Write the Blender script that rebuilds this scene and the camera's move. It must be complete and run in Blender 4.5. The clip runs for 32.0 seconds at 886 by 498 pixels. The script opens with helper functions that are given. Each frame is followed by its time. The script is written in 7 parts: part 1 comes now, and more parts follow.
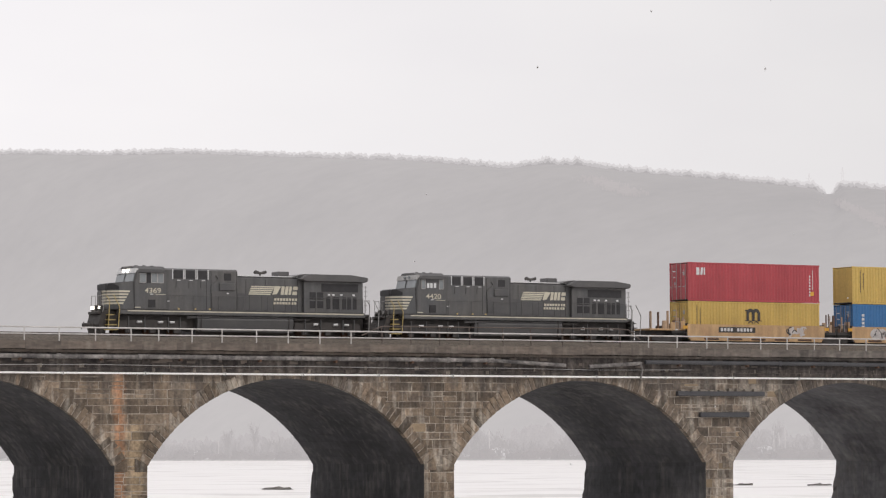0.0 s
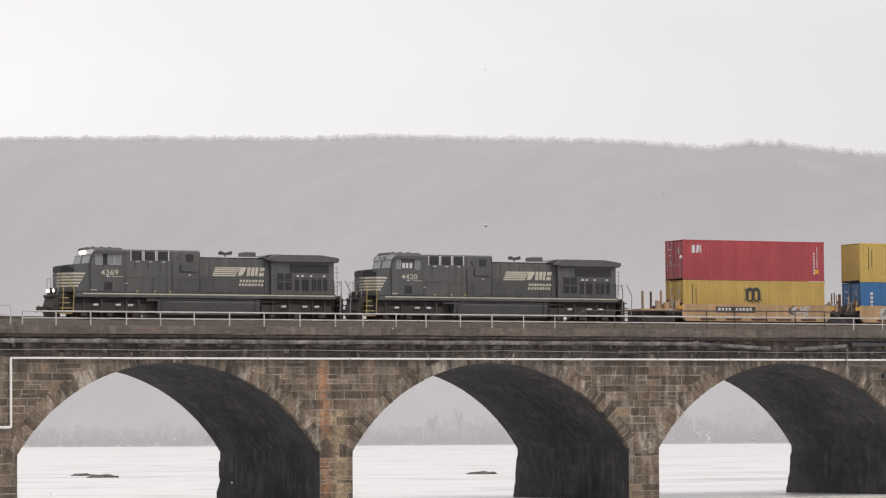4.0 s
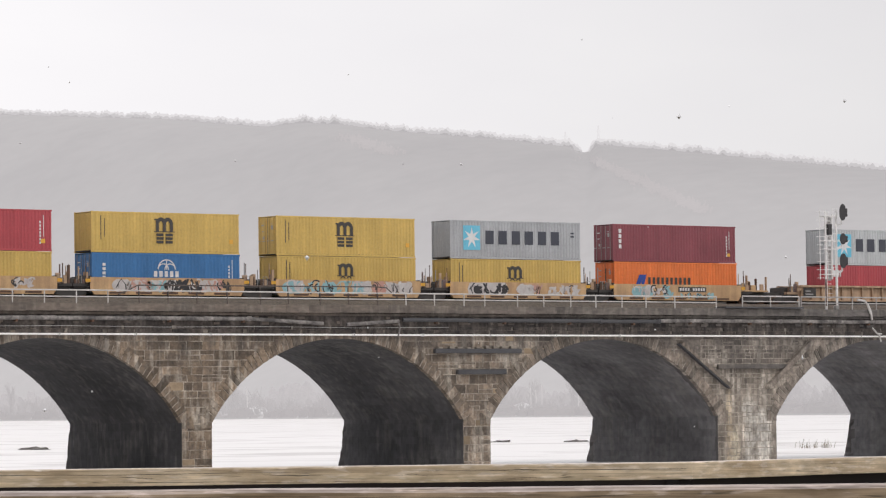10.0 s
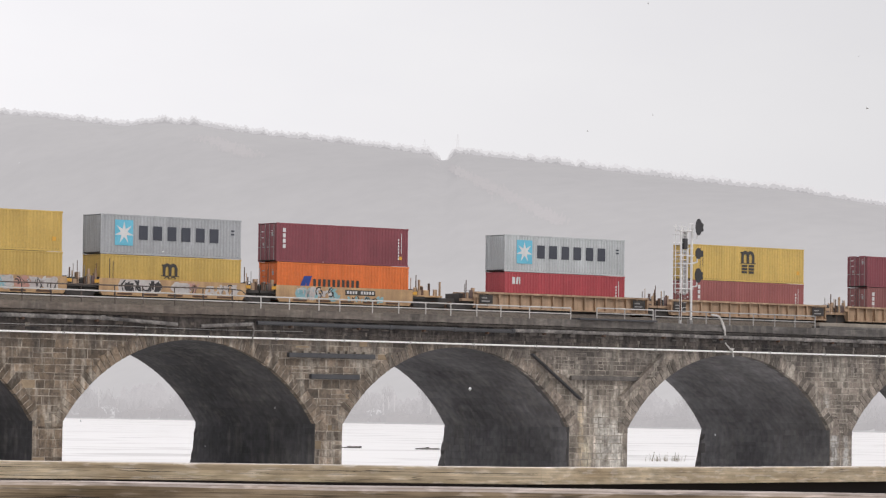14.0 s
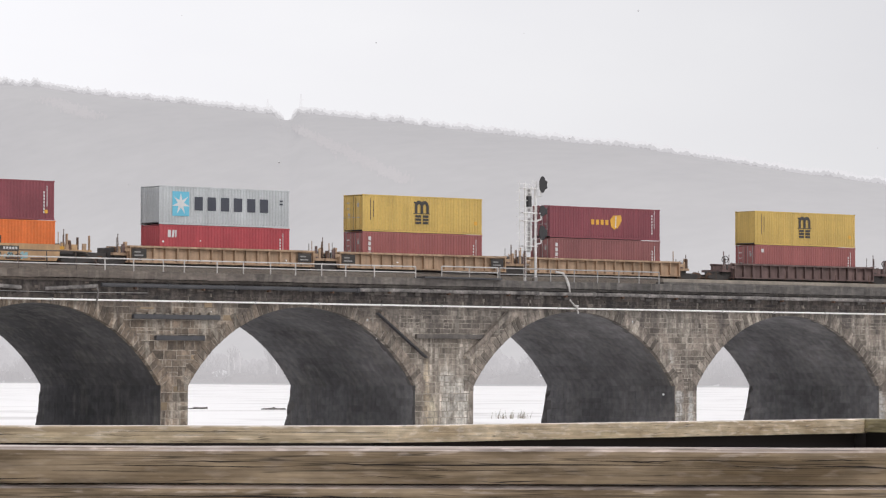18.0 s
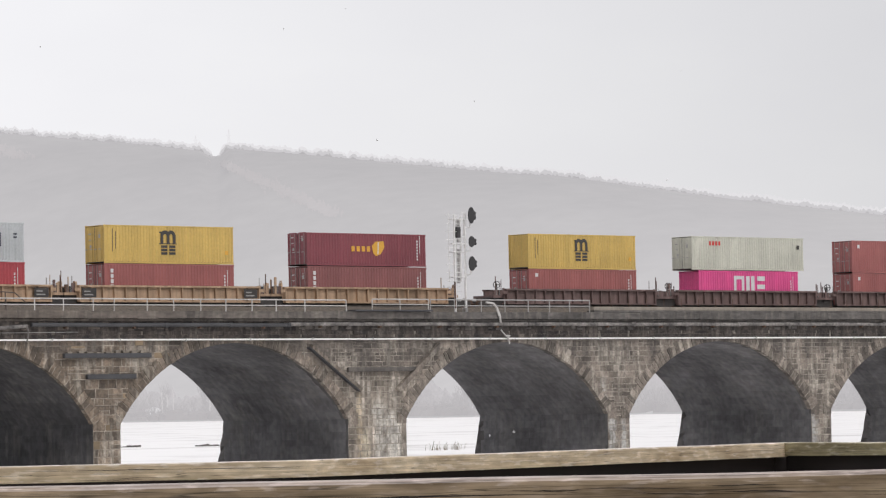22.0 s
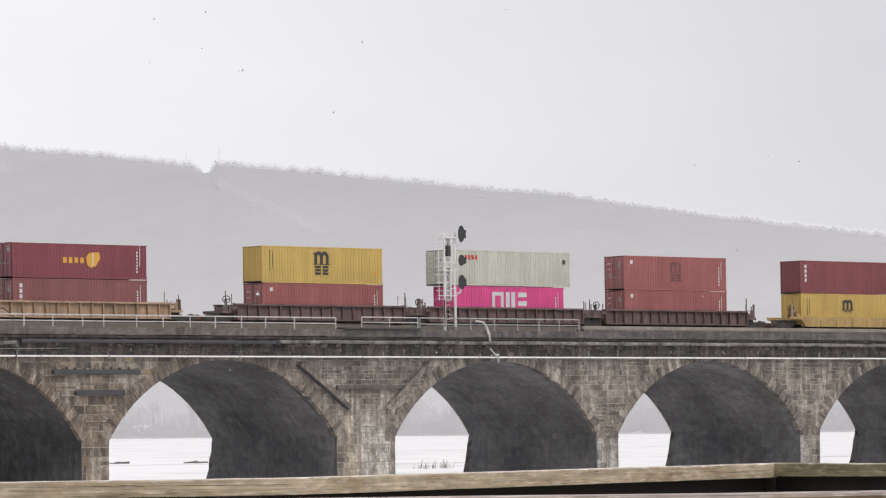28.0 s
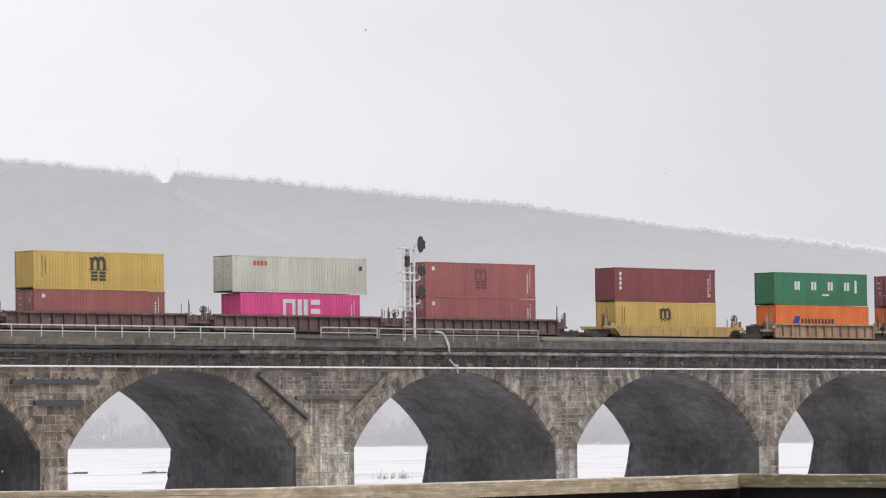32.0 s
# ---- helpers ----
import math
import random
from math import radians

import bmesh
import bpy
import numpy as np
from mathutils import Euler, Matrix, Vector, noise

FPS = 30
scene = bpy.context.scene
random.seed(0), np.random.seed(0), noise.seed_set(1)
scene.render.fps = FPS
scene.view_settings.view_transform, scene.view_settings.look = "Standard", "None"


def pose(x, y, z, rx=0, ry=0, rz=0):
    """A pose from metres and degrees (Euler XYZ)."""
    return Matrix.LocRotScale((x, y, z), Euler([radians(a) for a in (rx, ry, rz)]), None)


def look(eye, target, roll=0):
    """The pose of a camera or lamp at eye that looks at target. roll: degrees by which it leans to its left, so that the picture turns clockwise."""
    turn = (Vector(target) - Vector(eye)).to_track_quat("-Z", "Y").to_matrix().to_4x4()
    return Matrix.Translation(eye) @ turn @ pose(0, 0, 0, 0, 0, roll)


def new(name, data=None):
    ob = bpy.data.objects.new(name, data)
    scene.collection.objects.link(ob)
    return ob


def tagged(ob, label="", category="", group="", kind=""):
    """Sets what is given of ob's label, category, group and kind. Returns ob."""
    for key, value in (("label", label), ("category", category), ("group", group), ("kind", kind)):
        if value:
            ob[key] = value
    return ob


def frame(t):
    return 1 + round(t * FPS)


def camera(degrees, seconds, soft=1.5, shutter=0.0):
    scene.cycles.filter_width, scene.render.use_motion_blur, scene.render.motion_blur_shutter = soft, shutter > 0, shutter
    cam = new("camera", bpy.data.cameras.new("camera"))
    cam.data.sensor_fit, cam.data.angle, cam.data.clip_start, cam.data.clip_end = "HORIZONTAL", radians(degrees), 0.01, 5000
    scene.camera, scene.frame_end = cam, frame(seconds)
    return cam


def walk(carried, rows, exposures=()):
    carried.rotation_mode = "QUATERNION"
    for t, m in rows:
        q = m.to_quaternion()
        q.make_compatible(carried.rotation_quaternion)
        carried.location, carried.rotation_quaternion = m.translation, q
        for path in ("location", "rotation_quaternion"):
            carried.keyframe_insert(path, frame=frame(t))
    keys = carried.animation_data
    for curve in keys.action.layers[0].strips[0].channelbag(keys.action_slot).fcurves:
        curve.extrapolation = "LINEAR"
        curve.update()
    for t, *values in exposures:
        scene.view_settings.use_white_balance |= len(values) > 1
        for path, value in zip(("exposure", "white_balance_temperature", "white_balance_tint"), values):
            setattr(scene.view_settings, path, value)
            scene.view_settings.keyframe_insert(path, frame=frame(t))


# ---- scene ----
cam = camera(13.547, 32.0, soft=1.26)
EYE = (-111.87, -222.81, 4.329)
# seconds, turn to the left of +y, tilt up, roll (degrees), and the sway of the hand-held camera (metres)
AIM = [
    (0, -31.205, 3.119, -0.257, -0.015, 0.013, 0.065), (0.5, -30.373, 3.188, -0.339, -0.015, 0.013, 0.065), (1, -29.583, 3.253, -0.326, -0.015, 0.013, 0.065),
    (1.5, -28.860, 3.240, -0.385, -0.015, 0.013, 0.065), (2, -28.277, 3.155, -0.418, -0.015, 0.013, 0.065), (2.5, -27.897, 3.065, -0.478, -0.015, 0.013, 0.065),
    (4.5, -28.216, 2.874, -0.464, -0.015, 0.013, 0.065), (5, -28.414, 2.930, -0.383, -0.015, 0.013, 0.065), (5.5, -28.643, 2.981, -0.374, -0.015, 0.013, 0.065),
    (6, -29.038, 3.045, -0.377, -0.015, 0.013, 0.065), (6.5, -29.620, 3.106, -0.355, -0.015, 0.013, 0.059), (7, -30.415, 3.185, -0.207, -0.015, 0.013, 0.054),
    (7.5, -31.888, 3.213, 0.107, -0.015, 0.013, 0.048), (8, -32.917, 3.044, -0.317, -0.015, 0.013, 0.042), (8.5, -33.276, 2.770, -0.866, -0.015, 0.013, 0.041),
    (9, -33.713, 2.587, -0.956, -0.015, 0.013, 0.040), (9.5, -34.303, 2.508, -0.810, -0.015, 0.013, 0.035), (10, -34.931, 2.454, -0.611, -0.015, 0.013, 0.030),
    (10.5, -35.560, 2.483, -0.462, -0.015, 0.013, 0.025), (11, -36.083, 2.533, -0.354, -0.015, 0.013, 0.020), (11.5, -36.433, 2.578, -0.127, -0.015, 0.013, 0.016),
    (12, -36.653, 2.608, 0.156, -0.015, 0.013, 0.012), (12.5, -36.800, 2.605, 0.462, -0.015, 0.013, 0.008), (13, -36.919, 2.596, 0.631, -0.015, 0.013, 0.004),
    (13.5, -37.030, 2.600, 0.757, -0.015, 0.013, 0.003), (15.5, -37.789, 2.241, 0.691, -0.015, 0.013, 0.000), (16, -38.241, 2.278, 0.572, -0.015, 0.013, 0.000),
    (16.5, -38.713, 2.463, 0.435, -0.015, 0.013, 0.000), (17, -39.048, 2.232, 0.387, -0.015, 0.013, 0.000), (17.5, -39.303, 2.049, 0.253, -0.015, 0.013, 0.000),
    (18, -39.533, 1.948, 0.167, -0.015, 0.013, 0.000), (18.5, -39.765, 1.975, -0.016, -0.008, 0.006, 0.000), (19, -39.964, 2.076, -0.181, 0.000, -0.000, 0.000),
    (19.5, -40.128, 2.229, -0.341, 0.009, -0.008, 0.000), (20, -40.226, 2.337, -0.520, 0.019, -0.016, 0.000), (20.5, -40.277, 2.388, -0.736, 0.028, -0.023, 0.000),
    (21, -40.333, 2.424, -0.902, 0.037, -0.031, 0.000), (21.5, -40.440, 2.438, -1.032, 0.047, -0.039, 0.000), (22, -40.599, 2.432, -1.086, 0.056, -0.047, 0.000),
    (22.5, -40.759, 2.441, -1.091, 0.059, -0.049, 0.000), (23, -40.892, 2.453, -1.109, 0.061, -0.051, 0.000), (23.5, -40.946, 2.472, -1.163, 0.064, -0.054, 0.000),
    (24, -40.936, 2.495, -1.191, 0.067, -0.056, 0.000), (24.5, -40.908, 2.500, -1.192, 0.064, -0.054, 0.000), (26.5, -40.965, 2.555, -0.966, 0.056, -0.047, 0.000),
    (27, -40.866, 2.630, -0.890, 0.054, -0.045, 0.000), (27.5, -40.774, 2.697, -0.793, 0.051, -0.043, 0.000), (28, -40.760, 2.712, -0.723, 0.049, -0.041, 0.000),
    (28.5, -40.839, 2.685, -0.631, 0.047, -0.039, 0.000), (29, -40.946, 2.662, -0.560, 0.044, -0.037, 0.000), (29.5, -41.013, 2.608, -0.469, 0.042, -0.035, 0.000),
    (30, -41.041, 2.562, -0.376, 0.038, -0.031, 0.000), (30.5, -41.036, 2.580, -0.311, 0.033, -0.028, 0.000), (31, -41.088, 2.608, -0.345, 0.028, -0.024, 0.000),
    (31.5, -41.196, 2.752, -0.439, 0.024, -0.020, 0.000), (32, -41.395, 2.866, -0.651, 0.019, -0.016, 0.000),
]


def aim(yaw, pitch, roll, dx, dy, dz):
    eye = Vector(EYE) + Vector((dx, dy, dz))
    y, p = radians(yaw), radians(pitch)
    return look(eye, eye + Vector((-math.sin(y) * math.cos(p), math.cos(y) * math.cos(p), math.sin(p))) * 100, roll)


PATH = [(row[0], aim(*row[1:])) for row in AIM]
walk(cam, PATH, [(0.0, 0.05, 6600, 12.3), (2.0, -0.03, 6600, 12.5), (4.8, 0.04, 6590, 12.3), (6.0, 0.07, 6580, 12.2), (10.0, 0.15, 6540, 12), (13.0, 0.16, 6510, 12), (17.0, 0.19, 6410, 11.5), (18.3, 0.27, 6410, 11.5), (20.0, 0.2, 6430, 11), (22.0, 0.19, 6430, 11), (27.0, 0.2, 6360, 12), (29.0, 0.21, 6400, 12), (32.0, 0.22, 6290, 11.5)])

# ---------------------------------------------------------------- light
world = bpy.data.worlds.new("overcast_sky")
scene.world = world
world.use_nodes = True
wn, wl = world.node_tree.nodes, world.node_tree.links
wn.clear()
SUN_EL, SUN_AZ = radians(40), radians(150)
sky = wn.new("ShaderNodeTexSky")
sky.sky_type, sky.sun_disc, sky.sun_elevation, sky.sun_rotation = "NISHITA", False, SUN_EL, SUN_AZ
blue = wn.new("ShaderNodeBackground")
blue.inputs["Strength"].default_value = 0.1
wl.new(sky.outputs[0], blue.inputs["Color"])
wtc = wn.new("ShaderNodeTexCoord")
wmap = wn.new("ShaderNodeMapping")
wmap.inputs["Scale"].default_value = (1.0, 1.0, 2.6)
wl.new(wtc.outputs["Generated"], wmap.inputs["Vector"])
cloud = wn.new("ShaderNodeTexNoise")
cloud.inputs["Scale"].default_value, cloud.inputs["Detail"].default_value = 4.5, 5.0
wl.new(wmap.outputs[0], cloud.inputs["Vector"])
ramp = wn.new("ShaderNodeValToRGB")
ramp.color_ramp.elements[0].position, ramp.color_ramp.elements[0].color = 0.3, (0.90, 0.89, 0.915, 1)
ramp.color_ramp.elements[1].position, ramp.color_ramp.elements[1].color = 0.68, (1.0, 0.993, 0.995, 1)
wl.new(cloud.outputs[0], ramp.inputs[0])
grey = wn.new("ShaderNodeBackground")
grey.inputs["Strength"].default_value = 1.0
side = wn.new("ShaderNodeVectorMath")
side.operation = "DOT_PRODUCT"
side.inputs[1].default_value = (math.sin(radians(-20)), math.cos(radians(-20)), 0.0)
wl.new(wtc.outputs["Generated"], side.inputs[0])
fade = wn.new("ShaderNodeMapRange")
fade.inputs["From Min"].default_value, fade.inputs["From Max"].default_value = 0.385, 0.74
fade.inputs["To Min"].default_value, fade.inputs["To Max"].default_value = 0.65, 0.99
wl.new(side.outputs["Value"], fade.inputs[0])
dim = wn.new("ShaderNodeVectorMath")
dim.operation = "SCALE"
wl.new(ramp.outputs[0], dim.inputs[0])
wl.new(fade.outputs[0], dim.inputs["Scale"])
wl.new(dim.outputs[0], grey.inputs["Color"])
wmix = wn.new("ShaderNodeMixShader")
wmix.inputs[0].default_value = 0.96
wl.new(blue.outputs[0], wmix.inputs[1])
wl.new(grey.outputs[0], wmix.inputs[2])
wout = wn.new("ShaderNodeOutputWorld")
wl.new(wmix.outputs[0], wout.inputs["Surface"])

sun = new("sun", bpy.data.lights.new("sun", "SUN"))
sun.data.energy, sun.data.angle, sun.data.color = 1.0, radians(25), (1.0, 0.97, 0.93)
sun.matrix_world = look((40, -120, 150), (20, 0, 0))
scene.view_settings.exposure = 0.0


# ---------------------------------------------------------------- materials
def mat(name, c1, c2=None, scale=1.0, rough=0.7, metal=0.0, bump=0.0, fine=12.0, rnd=0.0, stretch=(1, 1, 1), glow=None, haze=None, streak=0.0, spec=0.5, island=False, runs=(), grey=None, grain=(0.82, 1.18), pale=None, wash=None):
    """A painted, weathered or natural surface: two colours over two scales of noise, a fine grain, a little relief."""
    c2 = c2 or tuple(v * 0.8 for v in c1)
    m = bpy.data.materials.new(name)
    m.use_nodes = True
    n, l = m.node_tree.nodes, m.node_tree.links
    b = n["Principled BSDF"]
    geo = n.new("ShaderNodeNewGeometry")
    tc = n.new("ShaderNodeTexCoord")
    mp = n.new("ShaderNodeMapping")
    mp.inputs["Scale"].default_value = stretch
    l.new(tc.outputs["Object"], mp.inputs["Vector"])
    info = n.new("ShaderNodeObjectInfo")
    addv = n.new("ShaderNodeVectorMath")
    addv.operation = "MULTIPLY_ADD"
    l.new(info.outputs["Random"], addv.inputs[0])
    addv.inputs[1].default_value = (37, 53, 71)
    l.new(mp.outputs[0], addv.inputs[2])
    big = n.new("ShaderNodeTexNoise")
    big.inputs["Scale"].default_value, big.inputs["Detail"].default_value = scale, 6
    l.new(addv.outputs[0], big.inputs["Vector"])
    small = n.new("ShaderNodeTexNoise")
    small.inputs["Scale"].default_value, small.inputs["Detail"].default_value = scale * fine, 4
    l.new(addv.outputs[0], small.inputs["Vector"])
    rr = n.new("ShaderNodeMapRange")
    rr.inputs["From Min"].default_value, rr.inputs["From Max"].default_value = 0.32, 0.68
    l.new(big.outputs[0], rr.inputs[0])
    mx = n.new("ShaderNodeMix")
    mx.data_type = "RGBA"
    mx.inputs["A"].default_value, mx.inputs["B"].default_value = (*c1, 1), (*c2, 1)
    l.new(rr.outputs[0], mx.inputs["Factor"])
    value = n.new("ShaderNodeMapRange")
    value.inputs["From Min"].default_value, value.inputs["From Max"].default_value = (0.0, 1.0) if grain[0] > 0.8 else (0.3, 0.7)
    value.inputs["To Min"].default_value, value.inputs["To Max"].default_value = grain
    l.new(small.outputs[0], value.inputs[0])
    gain = value.outputs[0]
    if rnd:
        rv = n.new("ShaderNodeMapRange")
        rv.inputs["To Min"].default_value, rv.inputs["To Max"].default_value = 1 - rnd, 1 + rnd
        l.new(geo.outputs["Random Per Island"] if island else info.outputs["Random"], rv.inputs[0])
        mu = n.new("ShaderNodeMath")
        mu.operation = "MULTIPLY"
        l.new(gain, mu.inputs[0])
        l.new(rv.outputs[0], mu.inputs[1])
        gain = mu.outputs[0]
    if streak:
        sm = n.new("ShaderNodeMapping")
        sm.inputs["Scale"].default_value = (1.7, 1.7, 0.12)
        l.new(geo.outputs["Position"] if island or rnd else tc.outputs["Object"], sm.inputs["Vector"])
        st = n.new("ShaderNodeTexNoise")
        st.inputs["Scale"].default_value, st.inputs["Detail"].default_value = 1.4, 5
        l.new(sm.outputs[0], st.inputs["Vector"])
        sr = n.new("ShaderNodeMapRange")
        sr.inputs["From Min"].default_value, sr.inputs["From Max"].default_value = 0.35, 0.7
        sr.inputs["To Min"].default_value, sr.inputs["To Max"].default_value = 1 - streak, 1 + streak
        l.new(st.outputs[0], sr.inputs[0])
        mu = n.new("ShaderNodeMath")
        mu.operation = "MULTIPLY"
        l.new(gain, mu.inputs[0])
        l.new(sr.outputs[0], mu.inputs[1])
        gain = mu.outputs[0]
    colour = mx.outputs["Result"]
    if grey:
        # the stone of the later arches is greyer
        gx = n.new("ShaderNodeSeparateXYZ")
        l.new(geo.outputs["Position"], gx.inputs[0])
        gm = n.new("ShaderNodeMapRange")
        gm.inputs["From Min"].default_value, gm.inputs["From Max"].default_value = 34.0, 78.0
        l.new(gx.outputs["X"], gm.inputs[0])
        gmix = n.new("ShaderNodeMix")
        gmix.data_type = "RGBA"
        l.new(gm.outputs[0], gmix.inputs["Factor"])
        l.new(colour, gmix.inputs["A"])
        gb = n.new("ShaderNodeMix")
        gb.data_type = "RGBA"
        gb.inputs["A"].default_value, gb.inputs["B"].default_value = (*[v * 1.25 for v in grey], 1), (*[v * 0.6 for v in grey], 1)
        l.new(rr.outputs[0], gb.inputs["Factor"])
        l.new(gb.outputs["Result"], gmix.inputs["B"])
        colour = gmix.outputs["Result"]
    if pale:
        # lime washed out of the joints, run down the stones in ragged streaks
        ps = n.new("ShaderNodeMapping")
        ps.inputs["Scale"].default_value = (2.1, 2.1, 0.42)
        l.new(geo.outputs["Position"], ps.inputs["Vector"])
        pn = n.new("ShaderNodeTexNoise")
        pn.inputs["Scale"].default_value, pn.inputs["Detail"].default_value, pn.inputs["Roughness"].default_value = 1.0, 5, 0.55
        l.new(ps.outputs[0], pn.inputs["Vector"])
        pw = n.new("ShaderNodeTexNoise")
        pw.inputs["Scale"].default_value, pw.inputs["Detail"].default_value = 0.28, 3
        l.new(geo.outputs["Position"], pw.inputs["Vector"])
        pa = n.new("ShaderNodeMath")
        pa.operation = "MULTIPLY_ADD"
        l.new(pw.outputs[0], pa.inputs[0])
        pa.inputs[1].default_value = 0.6
        l.new(pn.outputs[0], pa.inputs[2])
        pr = n.new("ShaderNodeMapRange")
        pr.inputs["From Min"].default_value, pr.inputs["From Max"].default_value = 0.80, 0.96
        pr.inputs["To Max"].default_value = pale[1]
        l.new(pa.outputs[0], pr.inputs[0])
        pm = n.new("ShaderNodeMix")
        pm.data_type = "RGBA"
        l.new(pr.outputs[0], pm.inputs["Factor"])
        l.new(colour, pm.inputs["A"])
        pm.inputs["B"].default_value = (*pale[0], 1)
        colour = pm.outputs["Result"]
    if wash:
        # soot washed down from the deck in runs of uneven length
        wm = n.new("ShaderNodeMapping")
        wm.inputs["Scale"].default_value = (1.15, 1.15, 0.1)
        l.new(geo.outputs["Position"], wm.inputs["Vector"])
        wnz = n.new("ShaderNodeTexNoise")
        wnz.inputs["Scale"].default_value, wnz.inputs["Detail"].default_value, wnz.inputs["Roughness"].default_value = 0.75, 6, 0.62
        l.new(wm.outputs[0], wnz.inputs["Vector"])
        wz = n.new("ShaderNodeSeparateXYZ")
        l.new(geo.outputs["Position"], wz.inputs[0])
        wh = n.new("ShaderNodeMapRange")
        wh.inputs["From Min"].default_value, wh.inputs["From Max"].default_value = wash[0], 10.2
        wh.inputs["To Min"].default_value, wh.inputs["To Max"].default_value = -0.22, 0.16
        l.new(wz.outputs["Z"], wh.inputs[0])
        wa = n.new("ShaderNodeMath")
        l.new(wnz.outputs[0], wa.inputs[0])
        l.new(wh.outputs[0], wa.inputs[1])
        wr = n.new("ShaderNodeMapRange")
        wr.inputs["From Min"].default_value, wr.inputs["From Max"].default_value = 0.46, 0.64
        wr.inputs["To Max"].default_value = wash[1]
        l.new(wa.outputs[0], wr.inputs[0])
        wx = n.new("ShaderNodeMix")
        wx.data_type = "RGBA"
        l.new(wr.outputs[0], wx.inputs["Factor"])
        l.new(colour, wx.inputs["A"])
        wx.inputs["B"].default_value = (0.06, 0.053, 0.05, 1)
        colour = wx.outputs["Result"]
    for rx, rw, ztop, tint in runs:
        # a run of stain down the wall at x = rx, from ztop, with wandering edges
        sep = n.new("ShaderNodeSeparateXYZ")
        l.new(geo.outputs["Position"], sep.inputs[0])
        wob = n.new("ShaderNodeTexNoise")
        wob.inputs["Scale"].default_value, wob.inputs["Detail"].default_value = 1.3, 5
        l.new(geo.outputs["Position"], wob.inputs["Vector"])
        dist = n.new("ShaderNodeMath")
        dist.operation = "SUBTRACT"
        l.new(sep.outputs["X"], dist.inputs[0])
        dist.inputs[1].default_value = rx
        absd = n.new("ShaderNodeMath")
        absd.operation = "ABSOLUTE"
        l.new(dist.outputs[0], absd.inputs[0])
        addw = n.new("ShaderNodeMath")
        addw.operation = "MULTIPLY_ADD"
        l.new(wob.outputs[0], addw.inputs[0])
        addw.inputs[1].default_value = rw * 2.4
        l.new(absd.outputs[0], addw.inputs[2])
        msk = n.new("ShaderNodeMapRange")
        msk.inputs["From Min"].default_value, msk.inputs["From Max"].default_value = rw * 2.2, rw * 1.5
        msk.inputs["To Max"].default_value = 0.85
        l.new(addw.outputs[0], msk.inputs[0])
        below = n.new("ShaderNodeMapRange")
        below.inputs["From Min"].default_value, below.inputs["From Max"].default_value = ztop, ztop - 0.8
        l.new(sep.outputs["Z"], below.inputs[0])
        both = n.new("ShaderNodeMath")
        both.operation = "MULTIPLY"
        l.new(msk.outputs[0], both.inputs[0])
        l.new(below.outputs[0], both.inputs[1])
        sm2 = n.new("ShaderNodeMix")
        sm2.data_type = "RGBA"
        l.new(both.outputs[0], sm2.inputs["Factor"])
        l.new(colour, sm2.inputs["A"])
        sm2.inputs["B"].default_value = (*tint, 1)
        colour = sm2.outputs["Result"]
    vm = n.new("ShaderNodeVectorMath")
    vm.operation = "SCALE"
    l.new(colour, vm.inputs[0])
    l.new(gain, vm.inputs["Scale"])
    l.new(vm.outputs[0], b.inputs["Base Color"])
    b.inputs["Roughness"].default_value, b.inputs["Metallic"].default_value = rough, metal
    b.inputs["Specular IOR Level"].default_value = spec
    if bump:
        bp = n.new("ShaderNodeBump")
        bp.inputs["Strength"].default_value, bp.inputs["Distance"].default_value = 0.6, bump
        l.new(small.outputs[0], bp.inputs["Height"])
        l.new(bp.outputs[0], b.inputs["Normal"])
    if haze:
        # mist put in as emission: stronger towards the water and far up the river
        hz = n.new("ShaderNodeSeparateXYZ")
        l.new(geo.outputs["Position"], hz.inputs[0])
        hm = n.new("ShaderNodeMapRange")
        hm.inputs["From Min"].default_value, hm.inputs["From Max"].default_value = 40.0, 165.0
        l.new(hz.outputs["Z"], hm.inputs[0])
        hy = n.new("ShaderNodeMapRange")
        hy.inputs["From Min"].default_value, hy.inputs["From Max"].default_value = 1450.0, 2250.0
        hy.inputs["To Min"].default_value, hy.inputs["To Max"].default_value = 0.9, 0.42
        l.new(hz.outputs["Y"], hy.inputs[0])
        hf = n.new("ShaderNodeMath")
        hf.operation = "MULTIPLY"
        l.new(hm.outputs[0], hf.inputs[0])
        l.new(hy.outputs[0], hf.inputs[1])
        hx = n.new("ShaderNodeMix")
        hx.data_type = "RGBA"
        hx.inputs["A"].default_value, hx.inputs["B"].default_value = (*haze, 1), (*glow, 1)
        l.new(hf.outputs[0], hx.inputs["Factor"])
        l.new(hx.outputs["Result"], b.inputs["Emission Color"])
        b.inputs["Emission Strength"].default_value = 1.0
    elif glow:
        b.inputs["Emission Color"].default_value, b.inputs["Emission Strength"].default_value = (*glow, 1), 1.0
    return m


